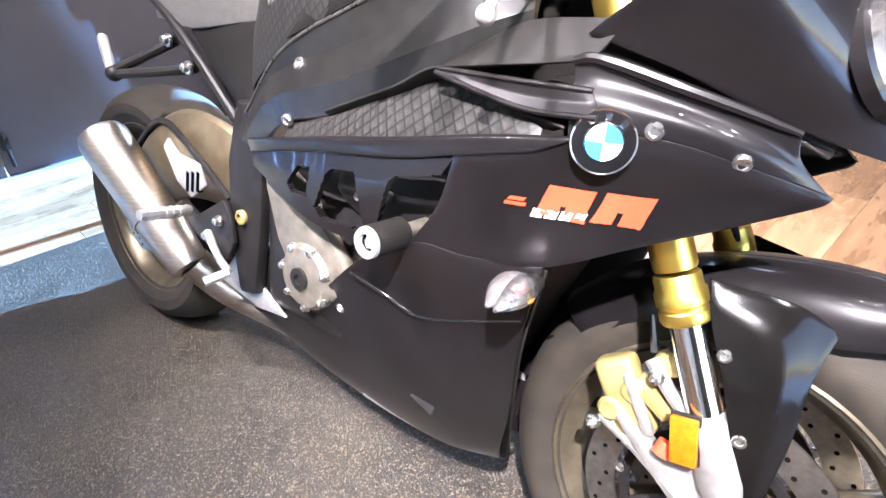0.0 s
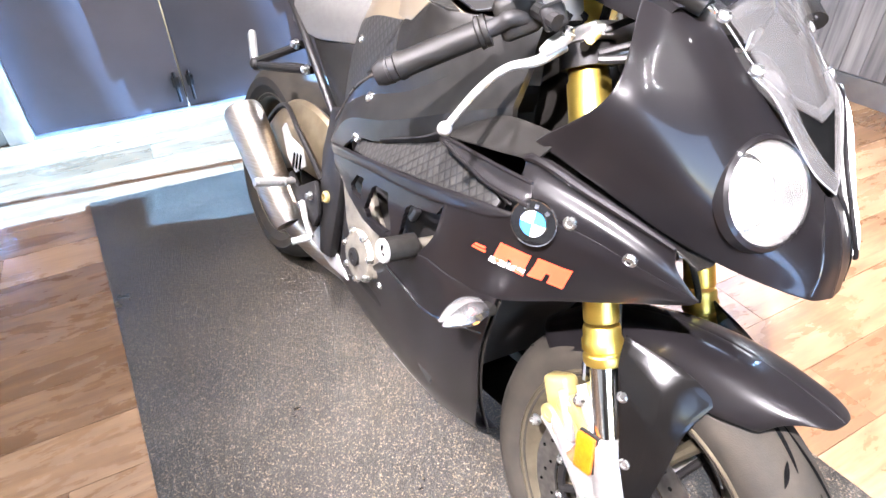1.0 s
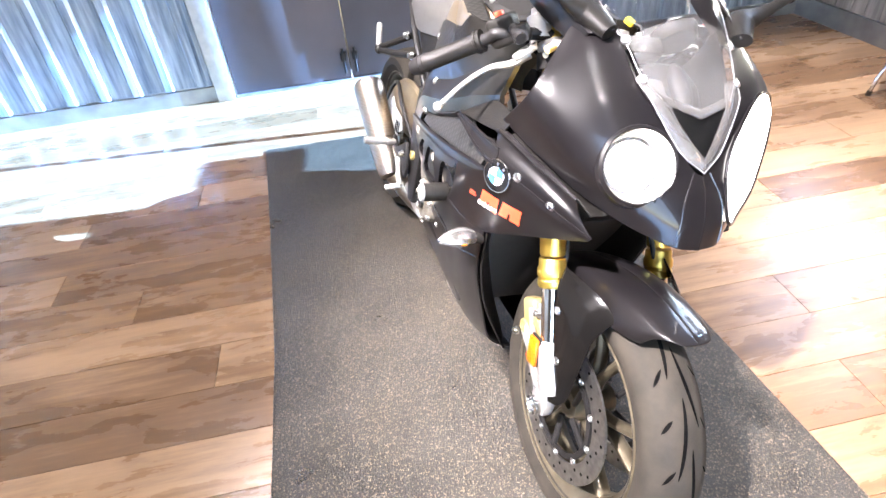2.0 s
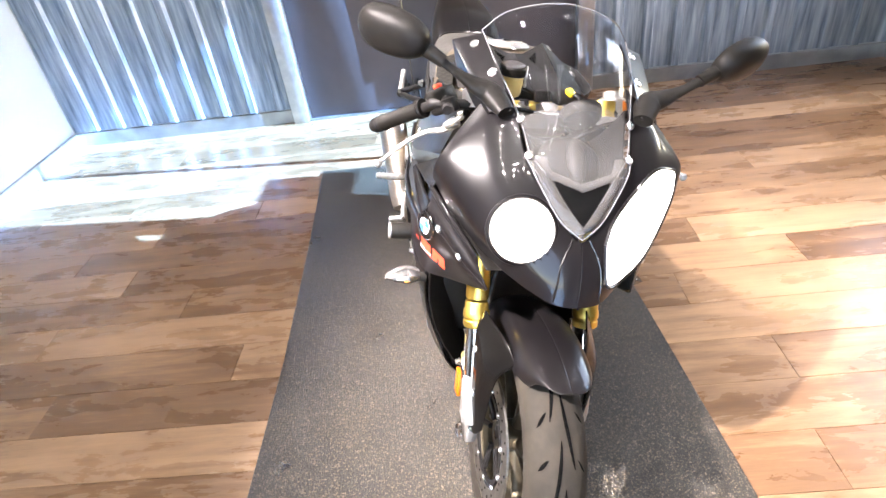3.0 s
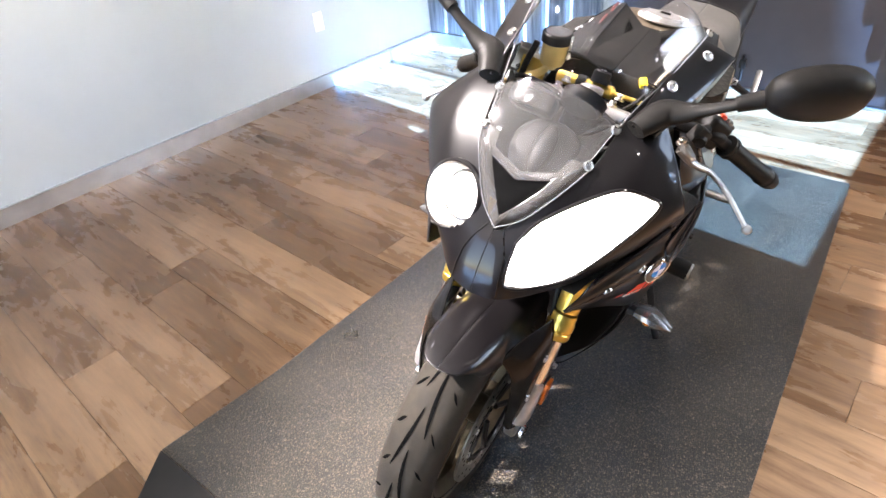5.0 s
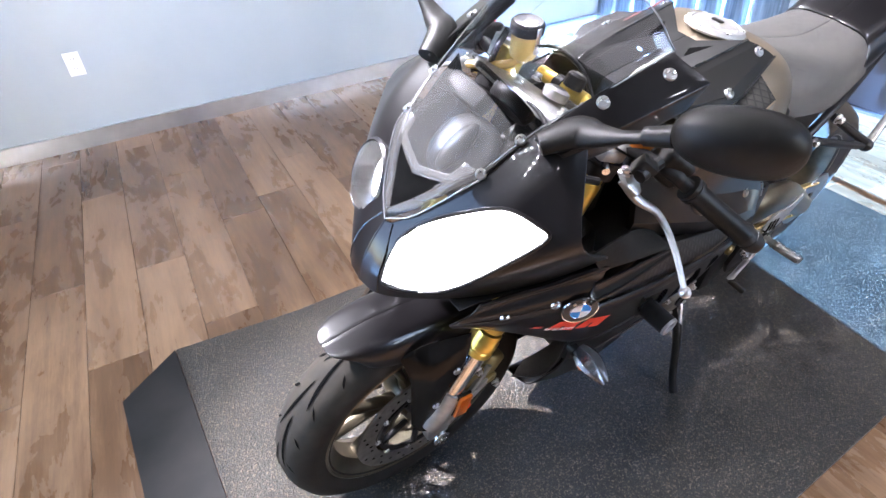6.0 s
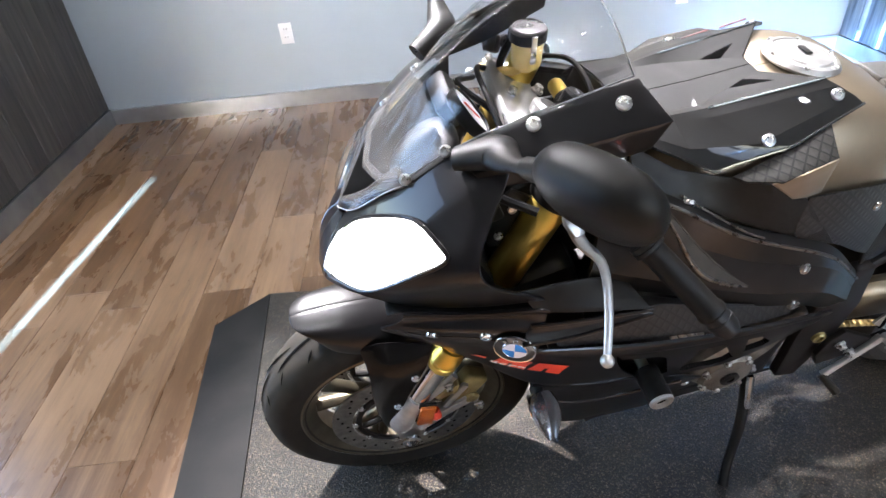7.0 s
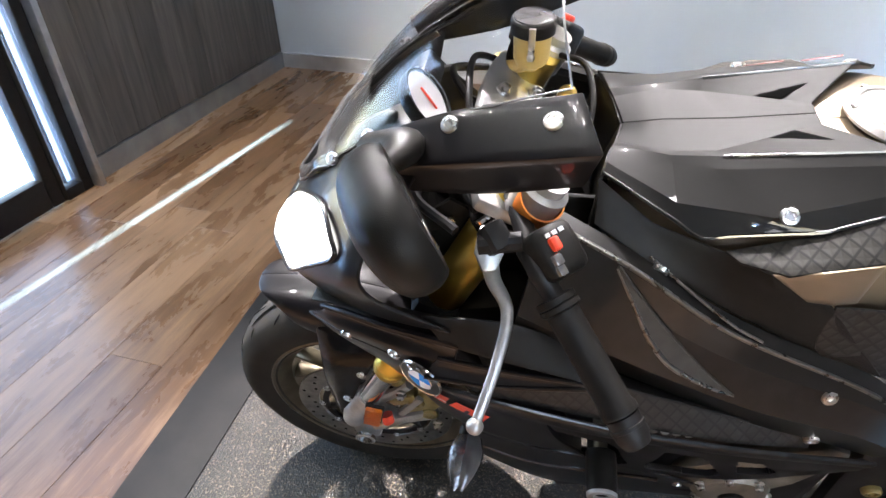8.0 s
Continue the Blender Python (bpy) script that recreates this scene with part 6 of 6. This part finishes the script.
for lat, dr in ((0.0, 0.348), (0.6, 0.343), (1.0, 0.322)):
    hr.append([(-1.432 + dr * math.cos(radians(d)), 0.112 * lat, 0.317 + dr * math.sin(radians(d))) for d in (6, 16, 26, 36, 46)])
part("rear_hugger", join(sheet(hr, 1, 0.003, 20, 8), sheet(hr, -1, 0.003, 20, 8)), PLASTIC, bike, "black rear tyre hugger")
part("rear_brake_hose", tube([(-0.88, -0.17, 0.50), (-0.98, -0.185, 0.575), (-1.12, -0.165, 0.600), (-1.26, -0.150, 0.520), (-1.36, -0.13, 0.430)], 0.0065, 8, 30), DARK, bike)
bms = []
for z0, z1 in ((0.535, 0.385), (0.415, 0.255)):
    for k in range(34):
        f = k / 33
        bms.append(block((0.014, 0.016, 0.011), Matrix.Translation((-0.86 - 0.57 * f, 0.118, z0 + (z1 - z0) * f)) @ pose(0, 0, 0, 0, -14, 0), 0.003, 1))
tagged(part("drive_chain", join(*bms), CHAINM, bike, "gold drive chain"), kind="stuff")
part("rear_sprocket", lathe([(0.03, -0.003), (0.095, -0.003), (0.098, 0.0), (0.095, 0.003), (0.03, 0.003), (0.03, -0.003)], (-1.432, 0.118, 0.317), (0, 1, 0), 44), DISC, bike)


# exhaust on the right
ex = part("exhaust_silencer", lathe([(0.036, 0.0), (0.041, 0.02), (0.044, 0.06), (0.051, 0.30), (0.0505, 0.325), (0.045, 0.338), (0.041, 0.338), (0.036, 0.27), (0, 0.27)], (-0.985, -0.196, 0.330), Vector((-0.262, -0.045, 0.240)), 40), BRUSHED, bike, "brushed steel exhaust silencer")
part("silencer_band", lathe([(0.0455, 0.0), (0.0478, 0.001), (0.0480, 0.008), (0.0462, 0.009), (0.0455, 0.0)], (-1.075, -0.212, 0.412), Vector((-0.262, -0.045, 0.240)), 40), BRUSHED, ex)
part("exhaust_pipe", tube([(-0.50, -0.02, 0.25), (-0.72, -0.04, 0.215), (-0.88, -0.070, 0.225), (-0.960, -0.130, 0.270), (-0.995, -0.185, 0.338)], [0.030, 0.032, 0.033, 0.033, 0.034], 18, 30), BRUSHED, bike, "steel exhaust collector pipe")


# rider pegs, heel guards and foot levers
def rearset(s):
    r = part("footrest_plate", plate([(0.05, 0.03), (0.03, 0.055), (-0.06, 0.0), (-0.11, 0.02), (-0.12, -0.01), (-0.05, -0.045), (0.04, -0.06), (0.06, -0.02)], side_plane(-0.885, 0.195, 0.455, s), 0.012, 0.003), DARK, bike, "black footrest bracket")
    peg = part("footpeg", tube([(-0.968, s * 0.200, 0.460), (-0.960, s * 0.250, 0.466), (-0.955, s * 0.302, 0.472)], [0.009, 0.011, 0.010], 10, 10), ALLOY, r, "ridged silver footpeg")
    for k in range(6):
        part("peg_rib", lathe([(0.0125, 0), (0.0125, 0.004), (0.010, 0.004), (0.010, 0), (0.0125, 0)], (-0.962 + 0.001 * k, s * (0.225 + 0.013 * k), 0.463 + 0.0015 * k), (0.07, s, 0.08), 10), ALLOY, peg)
    g = part("heel_guard", plate([(-0.073, 0.038), (-0.030, -0.020), (0.019, -0.041), (0.069, -0.005), (0.050, 0.031), (-0.020, 0.036), (-0.055, 0.058)], side_plane(-0.97, 0.202, 0.530, s), 0.006, 0.002), ALLOY, r, "silver heel guard with slots put on as black plates")
    # uncut slots: black plates paint their shade
    for k in range(3):
        part("guard_slot_shade", plate([(-0.004, -0.020), (0.004, -0.022), (0.010, 0.016), (0.002, 0.018)], side_plane(-0.963 + 0.018 * k, 0.202, 0.520 + 0.004 * k, s), 0.009, 0), SHADE_PRINT, g)
    for x, z in ((-0.86, 0.47), (-0.90, 0.43), (-0.97, 0.46)):
        screw_at((x, s * 0.203, z), (0, s, 0), r, 1.1, BOLT, "bolt")
    lev = [(-0.90, s * 0.205, 0.435), (-0.86, s * 0.212, 0.405), (-0.820, s * 0.215, 0.385)] if s < 0 else [(-0.955, 0.205, 0.465), (-0.90, 0.210, 0.400), (-0.866, 0.212, 0.365)]
    l = part("foot_lever", tube(lev, [0.009, 0.007, 0.008], 10, 12), ALLOY, r, "silver foot lever")
    end = Vector(lev[-1])
    part("toe_peg", tube([end, end + Vector((-0.012, s * 0.042, -0.012))], 0.0085, 10, 3), RUBBER if s > 0 else ALLOY, l)
    return r


for s in SIDES:
    rearset(s)
stand = part("side_stand", tube([(-0.760, 0.150, 0.300), (-0.735, 0.215, 0.215), (-0.705, 0.268, 0.120), (-0.692, 0.298, 0.080)], [0.014, 0.012, 0.011, 0.012], 12, 16), DARK, bike, "black side stand holding the leaning motorcycle")
part("stand_foot", block((0.045, 0.030, 0.008), Matrix.Translation((-0.697, 0.304, 0.074)) @ pose(0, 0, 0, BIKE_LEAN, 0, 0), 0.003), DARK, stand)
part("stand_spring", tube([(-0.745, 0.165, 0.33), (-0.745, 0.200, 0.25)], 0.007, 8, 4), CHROME, stand)


# handlebars and controls
def handlebar(s):
    end, inn = Vector((-0.381, s * 0.332, 0.884)), Vector((-0.302, s * 0.242, 0.958))
    way = (end - inn).normalized()
    root = Vector((-0.255, s * 0.128, 0.985))
    bar = part("handlebar", tube([root, inn - way * 0.03, inn, end], 0.011, 12, 16), DARK, bike, "black clip-on handlebar")
    part("grip", lathe([(0.0, 0.0), (0.020, 0.0), (0.020, 0.006), (0.0165, 0.010), (0.0165, 0.112), (0.0185, 0.116), (0.0185, 0.122), (0, 0.122)], inn + way * 0.006, way, 24), PLASTIC, bar, "black rubber grip")
    part("grip_flange", lathe([(0.0165, 0), (0.0205, 0.002), (0.0205, 0.007), (0.0165, 0.009), (0.0165, 0)], inn + way * 0.012, way, 24), PLASTIC, bar)
    part("bar_groove", lathe([(0.0160, 0), (0.0178, 0.001), (0.0178, 0.004), (0.0160, 0.005), (0.0160, 0)], inn + way * 0.138, way, 20), DARK, bar)
    part("bar_end", lathe([(0.0, 0.0), (0.0165, 0.0), (0.017, 0.02), (0.013, 0.03), (0, 0.03)], inn + way * 0.130, way, 20), DARK, bar)
    m = plane_at(inn - way * 0.034 + Vector((-0.016, -s * 0.010, 0)), way, (0, 0, 1))
    sw = part("switch_housing", block((0.052, 0.052, 0.046), m, 0.010, 3), PLASTIC, bar, "black switch housing")
    if s > 0:
        part("switch_button", block((0.014, 0.012, 0.010), m @ Matrix.Translation((-0.006, 0.027, 0.006)), 0.003), RED, sw, "red switch")
        for dx, dy in ((0.008, 0.024), (0.018, 0.020)):
            part("switch_button", block((0.012, 0.010, 0.010), m @ Matrix.Translation((dx, dy + 0.004, 0.012)), 0.003), SMOKE2, sw)
        for k in range(3):
            part("switch_mark", block((0.004, 0.002, 0.005), m @ Matrix.Translation((-0.016, 0.0263, -0.008 + 0.008 * k)), 0), WHITE, sw)
    else:
        part("switch_button", block((0.016, 0.012, 0.014), m @ Matrix.Translation((0.0, 0.028, 0.0)), 0.003), RED, sw, "red kill switch")
    part("lever_perch", join(block((0.030, 0.030, 0.024), plane_at(inn - way * 0.060 + Vector((0.024, 0, -0.004)), way, (0, 0, 1)), 0.006), tube([inn - way * 0.055, inn - way * 0.050 + Vector((0.045, 0, -0.004))], 0.010, 10, 4)), DARK, bar)
    ball = Vector((-0.240, s * 0.338, 0.856))
    piv = Vector((-0.236, s * 0.184, 0.955))
    lev = part("brake_lever" if s < 0 else "clutch_lever", join(tube([piv, Vector((-0.244, s * 0.212, 0.934)), Vector((-0.262, s * 0.243, 0.920)), Vector((-0.256, s * 0.288, 0.894)), ball], [0.011, 0.0085, 0.0066, 0.0058, 0.0052], 12, 26, True, 0.75), egg(ball, (0.0088, 0.0088, 0.0088))), ALLOY, bar, "polished silver hand lever with a ball end")
    part("lever_root", plate([(-0.020, -0.012), (0.004, -0.015), (0.022, -0.008), (0.024, 0.006), (0.004, 0.015), (-0.018, 0.012)], plane_at(piv + Vector((-0.002, s * 0.010, 0.002)), (-0.05, s * 0.75, -0.55), (1, 0, 0.2)), 0.010, 0.003), ALLOY, lev)
    screw_at(piv + Vector((0.002, 0, 0.010)), (0.1, 0, 1), lev, 1.0, BOLT, "lever_bolt")
    # clamp round the fork tube
    fx = Vector((-0.034 + (0.940 - 0.487) * RAKE.x / RAKE.z, s * 0.122, 0.940))
    part("bar_clamp", lathe([(0.028, -0.014), (0.036, -0.014), (0.036, 0.014), (0.028, 0.014), (0.028, -0.014)], fx, RAKE, 28), DARK, bar)
    part("fork_cap", lathe([(0.027, -0.02), (0.027, 0.016), (0.020, 0.020), (0.020, 0.030), (0, 0.030)], fx + RAKE * 0.055 + Vector((-0.012, s * 0.025, 0)), RAKE, 28), ALLOY, bike, "silver fork top cap")
    return bar


for s in SIDES:
    handlebar(s)

part("top_yoke", plate([(-0.155, -0.03), (-0.155, 0.03), (-0.11, 0.042), (-0.05, 0.05), (0.05, 0.05), (0.11, 0.042), (0.155, 0.03), (0.155, -0.03), (0.09, -0.035), (-0.09, -0.035)], plane_at((-0.246, 0, 0.968), (0, 1, 0), Vector((0, 1, 0)).cross(RAKE)), 0.020, 0.006), ALLOY, bike, "silver top fork yoke")
part("lower_yoke", plate([(-0.155, -0.03), (-0.155, 0.03), (-0.05, 0.05), (0.05, 0.05), (0.155, 0.03), (0.155, -0.03)], plane_at((-0.165, 0, 0.775), (0, 1, 0), Vector((0, 1, 0)).cross(RAKE)), 0.03, 0.006), DARK, bike)
# the wide block is added to hide bright floor through the gap
part("steering_head", join(lathe([(0.030, 0.0), (0.036, 0.01), (0.036, 0.17), (0.030, 0.18), (0, 0.18)], (-0.176, 0, 0.785), RAKE, 24), block((0.16, 0.12, 0.15), Matrix.Translation((-0.29, 0, 0.85)) @ pose(0, 0, 0, 0, 25, 0), 0.02), block((0.03, 0.29, 0.17), Matrix.Translation((-0.125, 0, 0.835)) @ pose(0, 0, 0, 0, 25, 0), 0.01)), DARK, bike, "black steering head with an added gap-closing block")
# plates added to keep the gap behind the fork dark
for s in SIDES:
    part("head_plate", plate([(-0.075, -0.085), (0.030, -0.085), (0.070, -0.020), (0.020, 0.085), (-0.090, 0.085)], side_plane(-0.262, 0.088, 0.860, s), 0.008, 0.003), PLASTIC, bike, "black plate added to close a gap beside the steering head")
part("steering_nut", lathe([(0.022, 0), (0.022, 0.014), (0.013, 0.018), (0.013, 0.006), (0, 0.006)], (-0.262, 0, 0.978), RAKE, 24), ALLOY, bike)
part("tag_band", lathe([(0.0230, -0.009), (0.0250, -0.009), (0.0250, 0.009), (0.0230, 0.009), (0.0230, -0.009)], (-0.284, 0.156, 0.992), RAKE + Vector((0, 0.35, 0)), 32), AMBERCAP, bike, "orange band round the left fork cap")
def letters_round(word, origin, axis, radius, size, start, step, mat, parent):
    """Raised capital letters set one by one round a band."""
    axis = Vector(axis).normalized()
    u = axis.cross(Vector((1, 0, 0))).normalized()
    w = axis.cross(u)
    for k, ch in enumerate(word):
        cu = bpy.data.curves.new("letter", "FONT")
        cu.body, cu.size, cu.extrude, cu.align_x, cu.align_y = ch, size, 0.0004, "CENTER", "CENTER"
        holder = bpy.data.objects.new("letter", cu)
        scene.collection.objects.link(holder)
        me = bpy.data.meshes.new_from_object(holder.evaluated_get(bpy.context.evaluated_depsgraph_get()))
        bpy.data.objects.remove(holder)
        bpy.data.curves.remove(cu)
        me.materials.clear()
        me.materials.append(mat)
        a = radians(start + step * k)
        out = u * math.cos(a) + w * math.sin(a)
        m = Matrix((axis.cross(out), axis, out)).transposed().to_4x4()
        m.translation = Vector(origin) + out * radius
        ob = new("letter", me)
        ob.parent, ob.matrix_basis = parent, m


letters_round("CENTER", (-0.284, 0.156, 0.990), RAKE + Vector((0, 0.35, 0)), 0.0252, 0.0105, 150, 17, SHADE_PRINT, bpy.data.objects["tag_band"])
res = part("fluid_reservoir", lathe([(0, 0), (0.009, 0.0), (0.013, 0.006), (0.020, 0.010), (0.0225, 0.016), (0.0235, 0.052), (0, 0.052)], (-0.262, -0.085, 1.000), (0, 0, 1), 32), FLUID, bike, "yellowed brake fluid reservoir")
part("reservoir_cap", lathe([(0.0245, 0.0), (0.0275, 0.002), (0.0275, 0.016), (0.0255, 0.019), (0.018, 0.020), (0, 0.020)], (-0.262, -0.085, 1.049), (0, 0, 1), 36), PLASTIC, res, "black screw cap")
part("cap_label", lathe([(0, 0.0202), (0.0235, 0.0192), (0.0235, 0.0205), (0, 0.0215)], (-0.262, -0.085, 1.049), (0, 0, 1), 36), SMOKE3, res, "pale grey worn cap label")
part("cap_strap", join(block((0.003, 0.008, 0.042), Matrix.Translation((-0.262, -0.0565, 1.046)) @ pose(0, 0, 0, 0, 0, 90), 0.001), egg((-0.262, -0.0565, 1.030), (0.005, 0.004, 0.005))), STEELS, res, "small steel strap over the cap")
part("reservoir_bracket", tube([(-0.250, -0.115, 1.045), (-0.235, -0.125, 1.0), (-0.235, -0.13, 0.955)], 0.006, 8, 10), DARK, res)
part("reservoir_hose", tube([(-0.262, -0.085, 1.022), (-0.250, -0.095, 0.995), (-0.230, -0.13, 0.980), (-0.215, -0.165, 0.968)], 0.007, 8, 14), FLUID, res)

DUCT = material("dusty_dark_plastic", (0.016, 0.0155, 0.015), (0.032, 0.031, 0.030), spec=0.3, rough=0.45, scale=25, detail=8)
cowl_e = [(0.000, 0.060, 0.930), (-0.050, 0.085, 0.962), (-0.100, 0.098, 1.002), (-0.150, 0.112, 1.030)]
cowl_m = [(0.010, 0.030, 0.905), (-0.045, 0.045, 0.925), (-0.095, 0.055, 0.950), (-0.140, 0.060, 0.972)]
cowl_c = [(0.012, 0.0, 0.895), (-0.045, 0.0, 0.915), (-0.095, 0.0, 0.938), (-0.135, 0.0, 0.958)]
part("inner_cowl", join(sheet([cowl_e, cowl_m, cowl_c], 1, 0.003, 14, 8), sheet([cowl_e, cowl_m, cowl_c], -1, 0.003, 14, 8)), PLASTIC, bike, "black inner cowl under the screen")
part("dash_hood", join(egg((-0.085, 0.0, 0.940), (0.060, 0.060, 0.020), pose(0, 0, 0, 0, 36, 0), 2.4), egg((-0.070, 0.006, 0.958), (0.045, 0.018, 0.014), pose(0, 0, 0, 0, 38, 0))), DUCT, bike, "dark grey duct under the screen")
DIAL = Vector((-0.146, 0.026, 1.018))
dial_axis = Vector((-0.80, 0, 0.60)).normalized()
inst = part("instrument_pod", join(lathe([(0, -0.012), (0.032, -0.012), (0.036, -0.008), (0.038, 0.0), (0.039, 0.007), (0.036, 0.007), (0.036, 0.0), (0, 0.0)], DIAL, dial_axis, 36), block((0.036, 0.085, 0.036), plane_at((-0.130, -0.052, 0.998), Vector((0, 0, 1)).cross(dial_axis).cross(dial_axis), (0, 1, 0)), 0.01)), PLASTIC, bike, "black instrument pod")
part("dial_face", lathe([(0, 0.002), (0.035, 0.002), (0.035, 0.004), (0, 0.004)], DIAL, dial_axis, 36), OUTLET, inst, "pale dial face")
part("dial_ring", lathe([(0.034, 0.003), (0.039, 0.008), (0.037, 0.003)], DIAL, dial_axis, 36, False), CHROME, inst)
part("dial_needle", block((0.003, 0.030, 0.002), plane_at(DIAL + dial_axis * 0.006, (0, 1, 0.4), dial_axis.cross(Vector((0, 1, 0)))), 0), RED, inst)
for pts, r, mat in (([(-0.20, -0.16, 0.955), (-0.16, -0.10, 0.985), (-0.20, -0.02, 0.975), (-0.23, 0.02, 0.93)], 0.005, DARK), ([(-0.20, 0.17, 0.955), (-0.15, 0.13, 0.965), (-0.17, 0.05, 0.93), (-0.22, 0.02, 0.88)], 0.006, DARK),
                    ([(-0.19, -0.17, 0.95), (-0.13, -0.12, 0.96), (-0.15, -0.06, 0.88), (-0.16, -0.05, 0.79)], 0.0055, DARK), ([(-0.17, 0.10, 0.98), (-0.20, 0.03, 0.99), (-0.21, -0.06, 0.985)], 0.004, DARK)):
    part("control_cable", tube(pts, r, 8, 22), mat, bike)

# added black plate that hides the pipe, and silver wedge, before the silencer
part("pipe_hiding_plate", plate([(-0.10, 0.04), (-0.02, 0.10), (0.10, 0.02), (0.06, -0.03), (-0.06, -0.02)], side_plane(-0.80, 0.150, 0.345, -1), 0.010, 0.003), DARK, bike, "black plate added to hide the pipe under the footrest")
part("exhaust_wedge", plate([(-0.105, -0.005), (-0.045, 0.070), (0.105, -0.010), (0.02, -0.022)], side_plane(-0.822, 0.164, 0.325, -1), 0.008, 0.003), ALLOY, bike, "bare metal wedge in front of the silencer")

# between the steering head and the tank
for s in SIDES:
    part("airbox_front", sheet([[(-0.376, 0.0, 0.982), (-0.366, 0.045, 0.988), (-0.359, 0.064, 0.991), (-0.350, 0.100, 0.986)], [(-0.352, 0.0, 0.900), (-0.350, 0.045, 0.900), (-0.348, 0.080, 0.905), (-0.345, 0.125, 0.930)]], s, 0.003, 14, 6), PLASTIC, bike, "black airbox front below the tank cover")
damper = part("steering_damper", lathe([(0, 0), (0.011, 0.0), (0.0125, 0.004), (0.0125, 0.11), (0.009, 0.114), (0.0045, 0.116), (0.0045, 0.17), (0, 0.17)], (-0.312, -0.085, 0.968), (0, 1, 0.02), 18), GOLD, bike, "gold steering damper across the yoke")
part("damper_ring", lathe([(0.013, 0.04), (0.0155, 0.041), (0.0155, 0.058), (0.013, 0.059), (0.013, 0.04)], (-0.312, -0.085, 0.968), (0, 1, 0.02), 18), DARK, damper)
lock = part("ignition_lock", lathe([(0, 0), (0.017, 0), (0.017, 0.020), (0.013, 0.024), (0, 0.024)], (-0.300, 0.0, 0.985), RAKE, 20), DARK, bike, "black ignition lock")
part("key_slot", block((0.003, 0.010, 0.003), plane_at(Vector((-0.300, 0, 0.985)) + RAKE * 0.024, (1, 0, 0.4), (0, 1, 0)), 0), ALLOY, lock)
for s in SIDES:
    for dx, dz in ((0.020, 0.0), (-0.020, -0.004)):
        screw_at((-0.250 + dx, s * 0.052, 0.985 + dz), RAKE, bike, 1.0, BOLT, "yoke_bolt")
    part("clamp_bolt", tube([(-0.232, s * 0.150, 0.958), (-0.222, s * 0.162, 0.958)], 0.006, 10, 3), CHROME, bike)
YELLOW = material("yellow_plug", (0.75, 0.55, 0.02), (0.8, 0.6, 0.04), rough=0.4, scale=40)
part("wire_plug", block((0.020, 0.014, 0.012), Matrix.Translation((-0.335, 0.070, 0.998)) @ pose(0, 0, 0, 10, 20, 30), 0.003), YELLOW, bike, "yellow connector plug")
for pts, r in (([(-0.335, 0.070, 0.998), (-0.31, 0.085, 0.99), (-0.28, 0.06, 0.96), (-0.24, 0.03, 0.94)], 0.0035), ([(-0.30, -0.12, 1.0), (-0.33, -0.08, 1.01), (-0.34, -0.02, 0.995), (-0.33, 0.03, 0.96)], 0.004),
               ([(-0.225, -0.15, 0.97), (-0.19, -0.10, 1.005), (-0.19, -0.03, 0.995), (-0.20, 0.03, 0.96)], 0.0045), ([(-0.22, 0.15, 0.965), (-0.185, 0.11, 0.99), (-0.18, 0.06, 0.97), (-0.19, 0.02, 0.93)], 0.0045)):
    part("control_cable", tube(pts, r, 8, 22), DARK, bike)
for p in ((-0.185, 0.118, 0.915), (-0.165, 0.125, 0.875), (-0.205, 0.135, 0.868)):
    screw_at(p, (0, 1, 0.2), bike, 0.8, None, "bracket_screw")
part("cockpit_bracket", plate([(-0.05, -0.05), (0.03, -0.045), (0.045, 0.02), (0.0, 0.06), (-0.045, 0.03)], side_plane(-0.185, 0.108, 0.885, 1), 0.006, 0.002), PLASTIC, bike, "black bracket inside the fairing")
part("relay_box", block((0.04, 0.03, 0.05), Matrix.Translation((-0.150, 0.100, 0.915)) @ pose(0, 0, 0, 0, 20, 0), 0.004), PLASTIC, bike, "black relay box inside the fairing")


# ---- floor planks ----
def planks():
    """Wood-look planks laid across the room, each an own piece, with open joints and staggered ends."""
    W, L, GAP = 0.182, 1.22, 0.0012
    rng = random.Random(5)
    meshes = {}
    x = WALL_B - 0.02
    while x < WALL_F:
        y = WALL_R - 0.02 - rng.random() * L
        while y < WALL_L:
            a, b = max(y, WALL_R - 0.02), min(y + L, WALL_L + 0.02)
            if b - a > 0.06:
                key = round(b - a, 2)
                if key not in meshes:
                    bm = block((W - GAP, key - GAP, 0.008), None, 0.0008, 1)
                    me = bpy.data.meshes.new("plank")
                    bm.to_mesh(me)
                    bm.free()
                    me.materials.append(OAK)
                    meshes[key] = me
                shared("plank", meshes[key], pose(x + W / 2, (a + b) / 2, -0.004 + 0.0003 * rng.random()), subfloor)
            y += L
        x += W


planks()
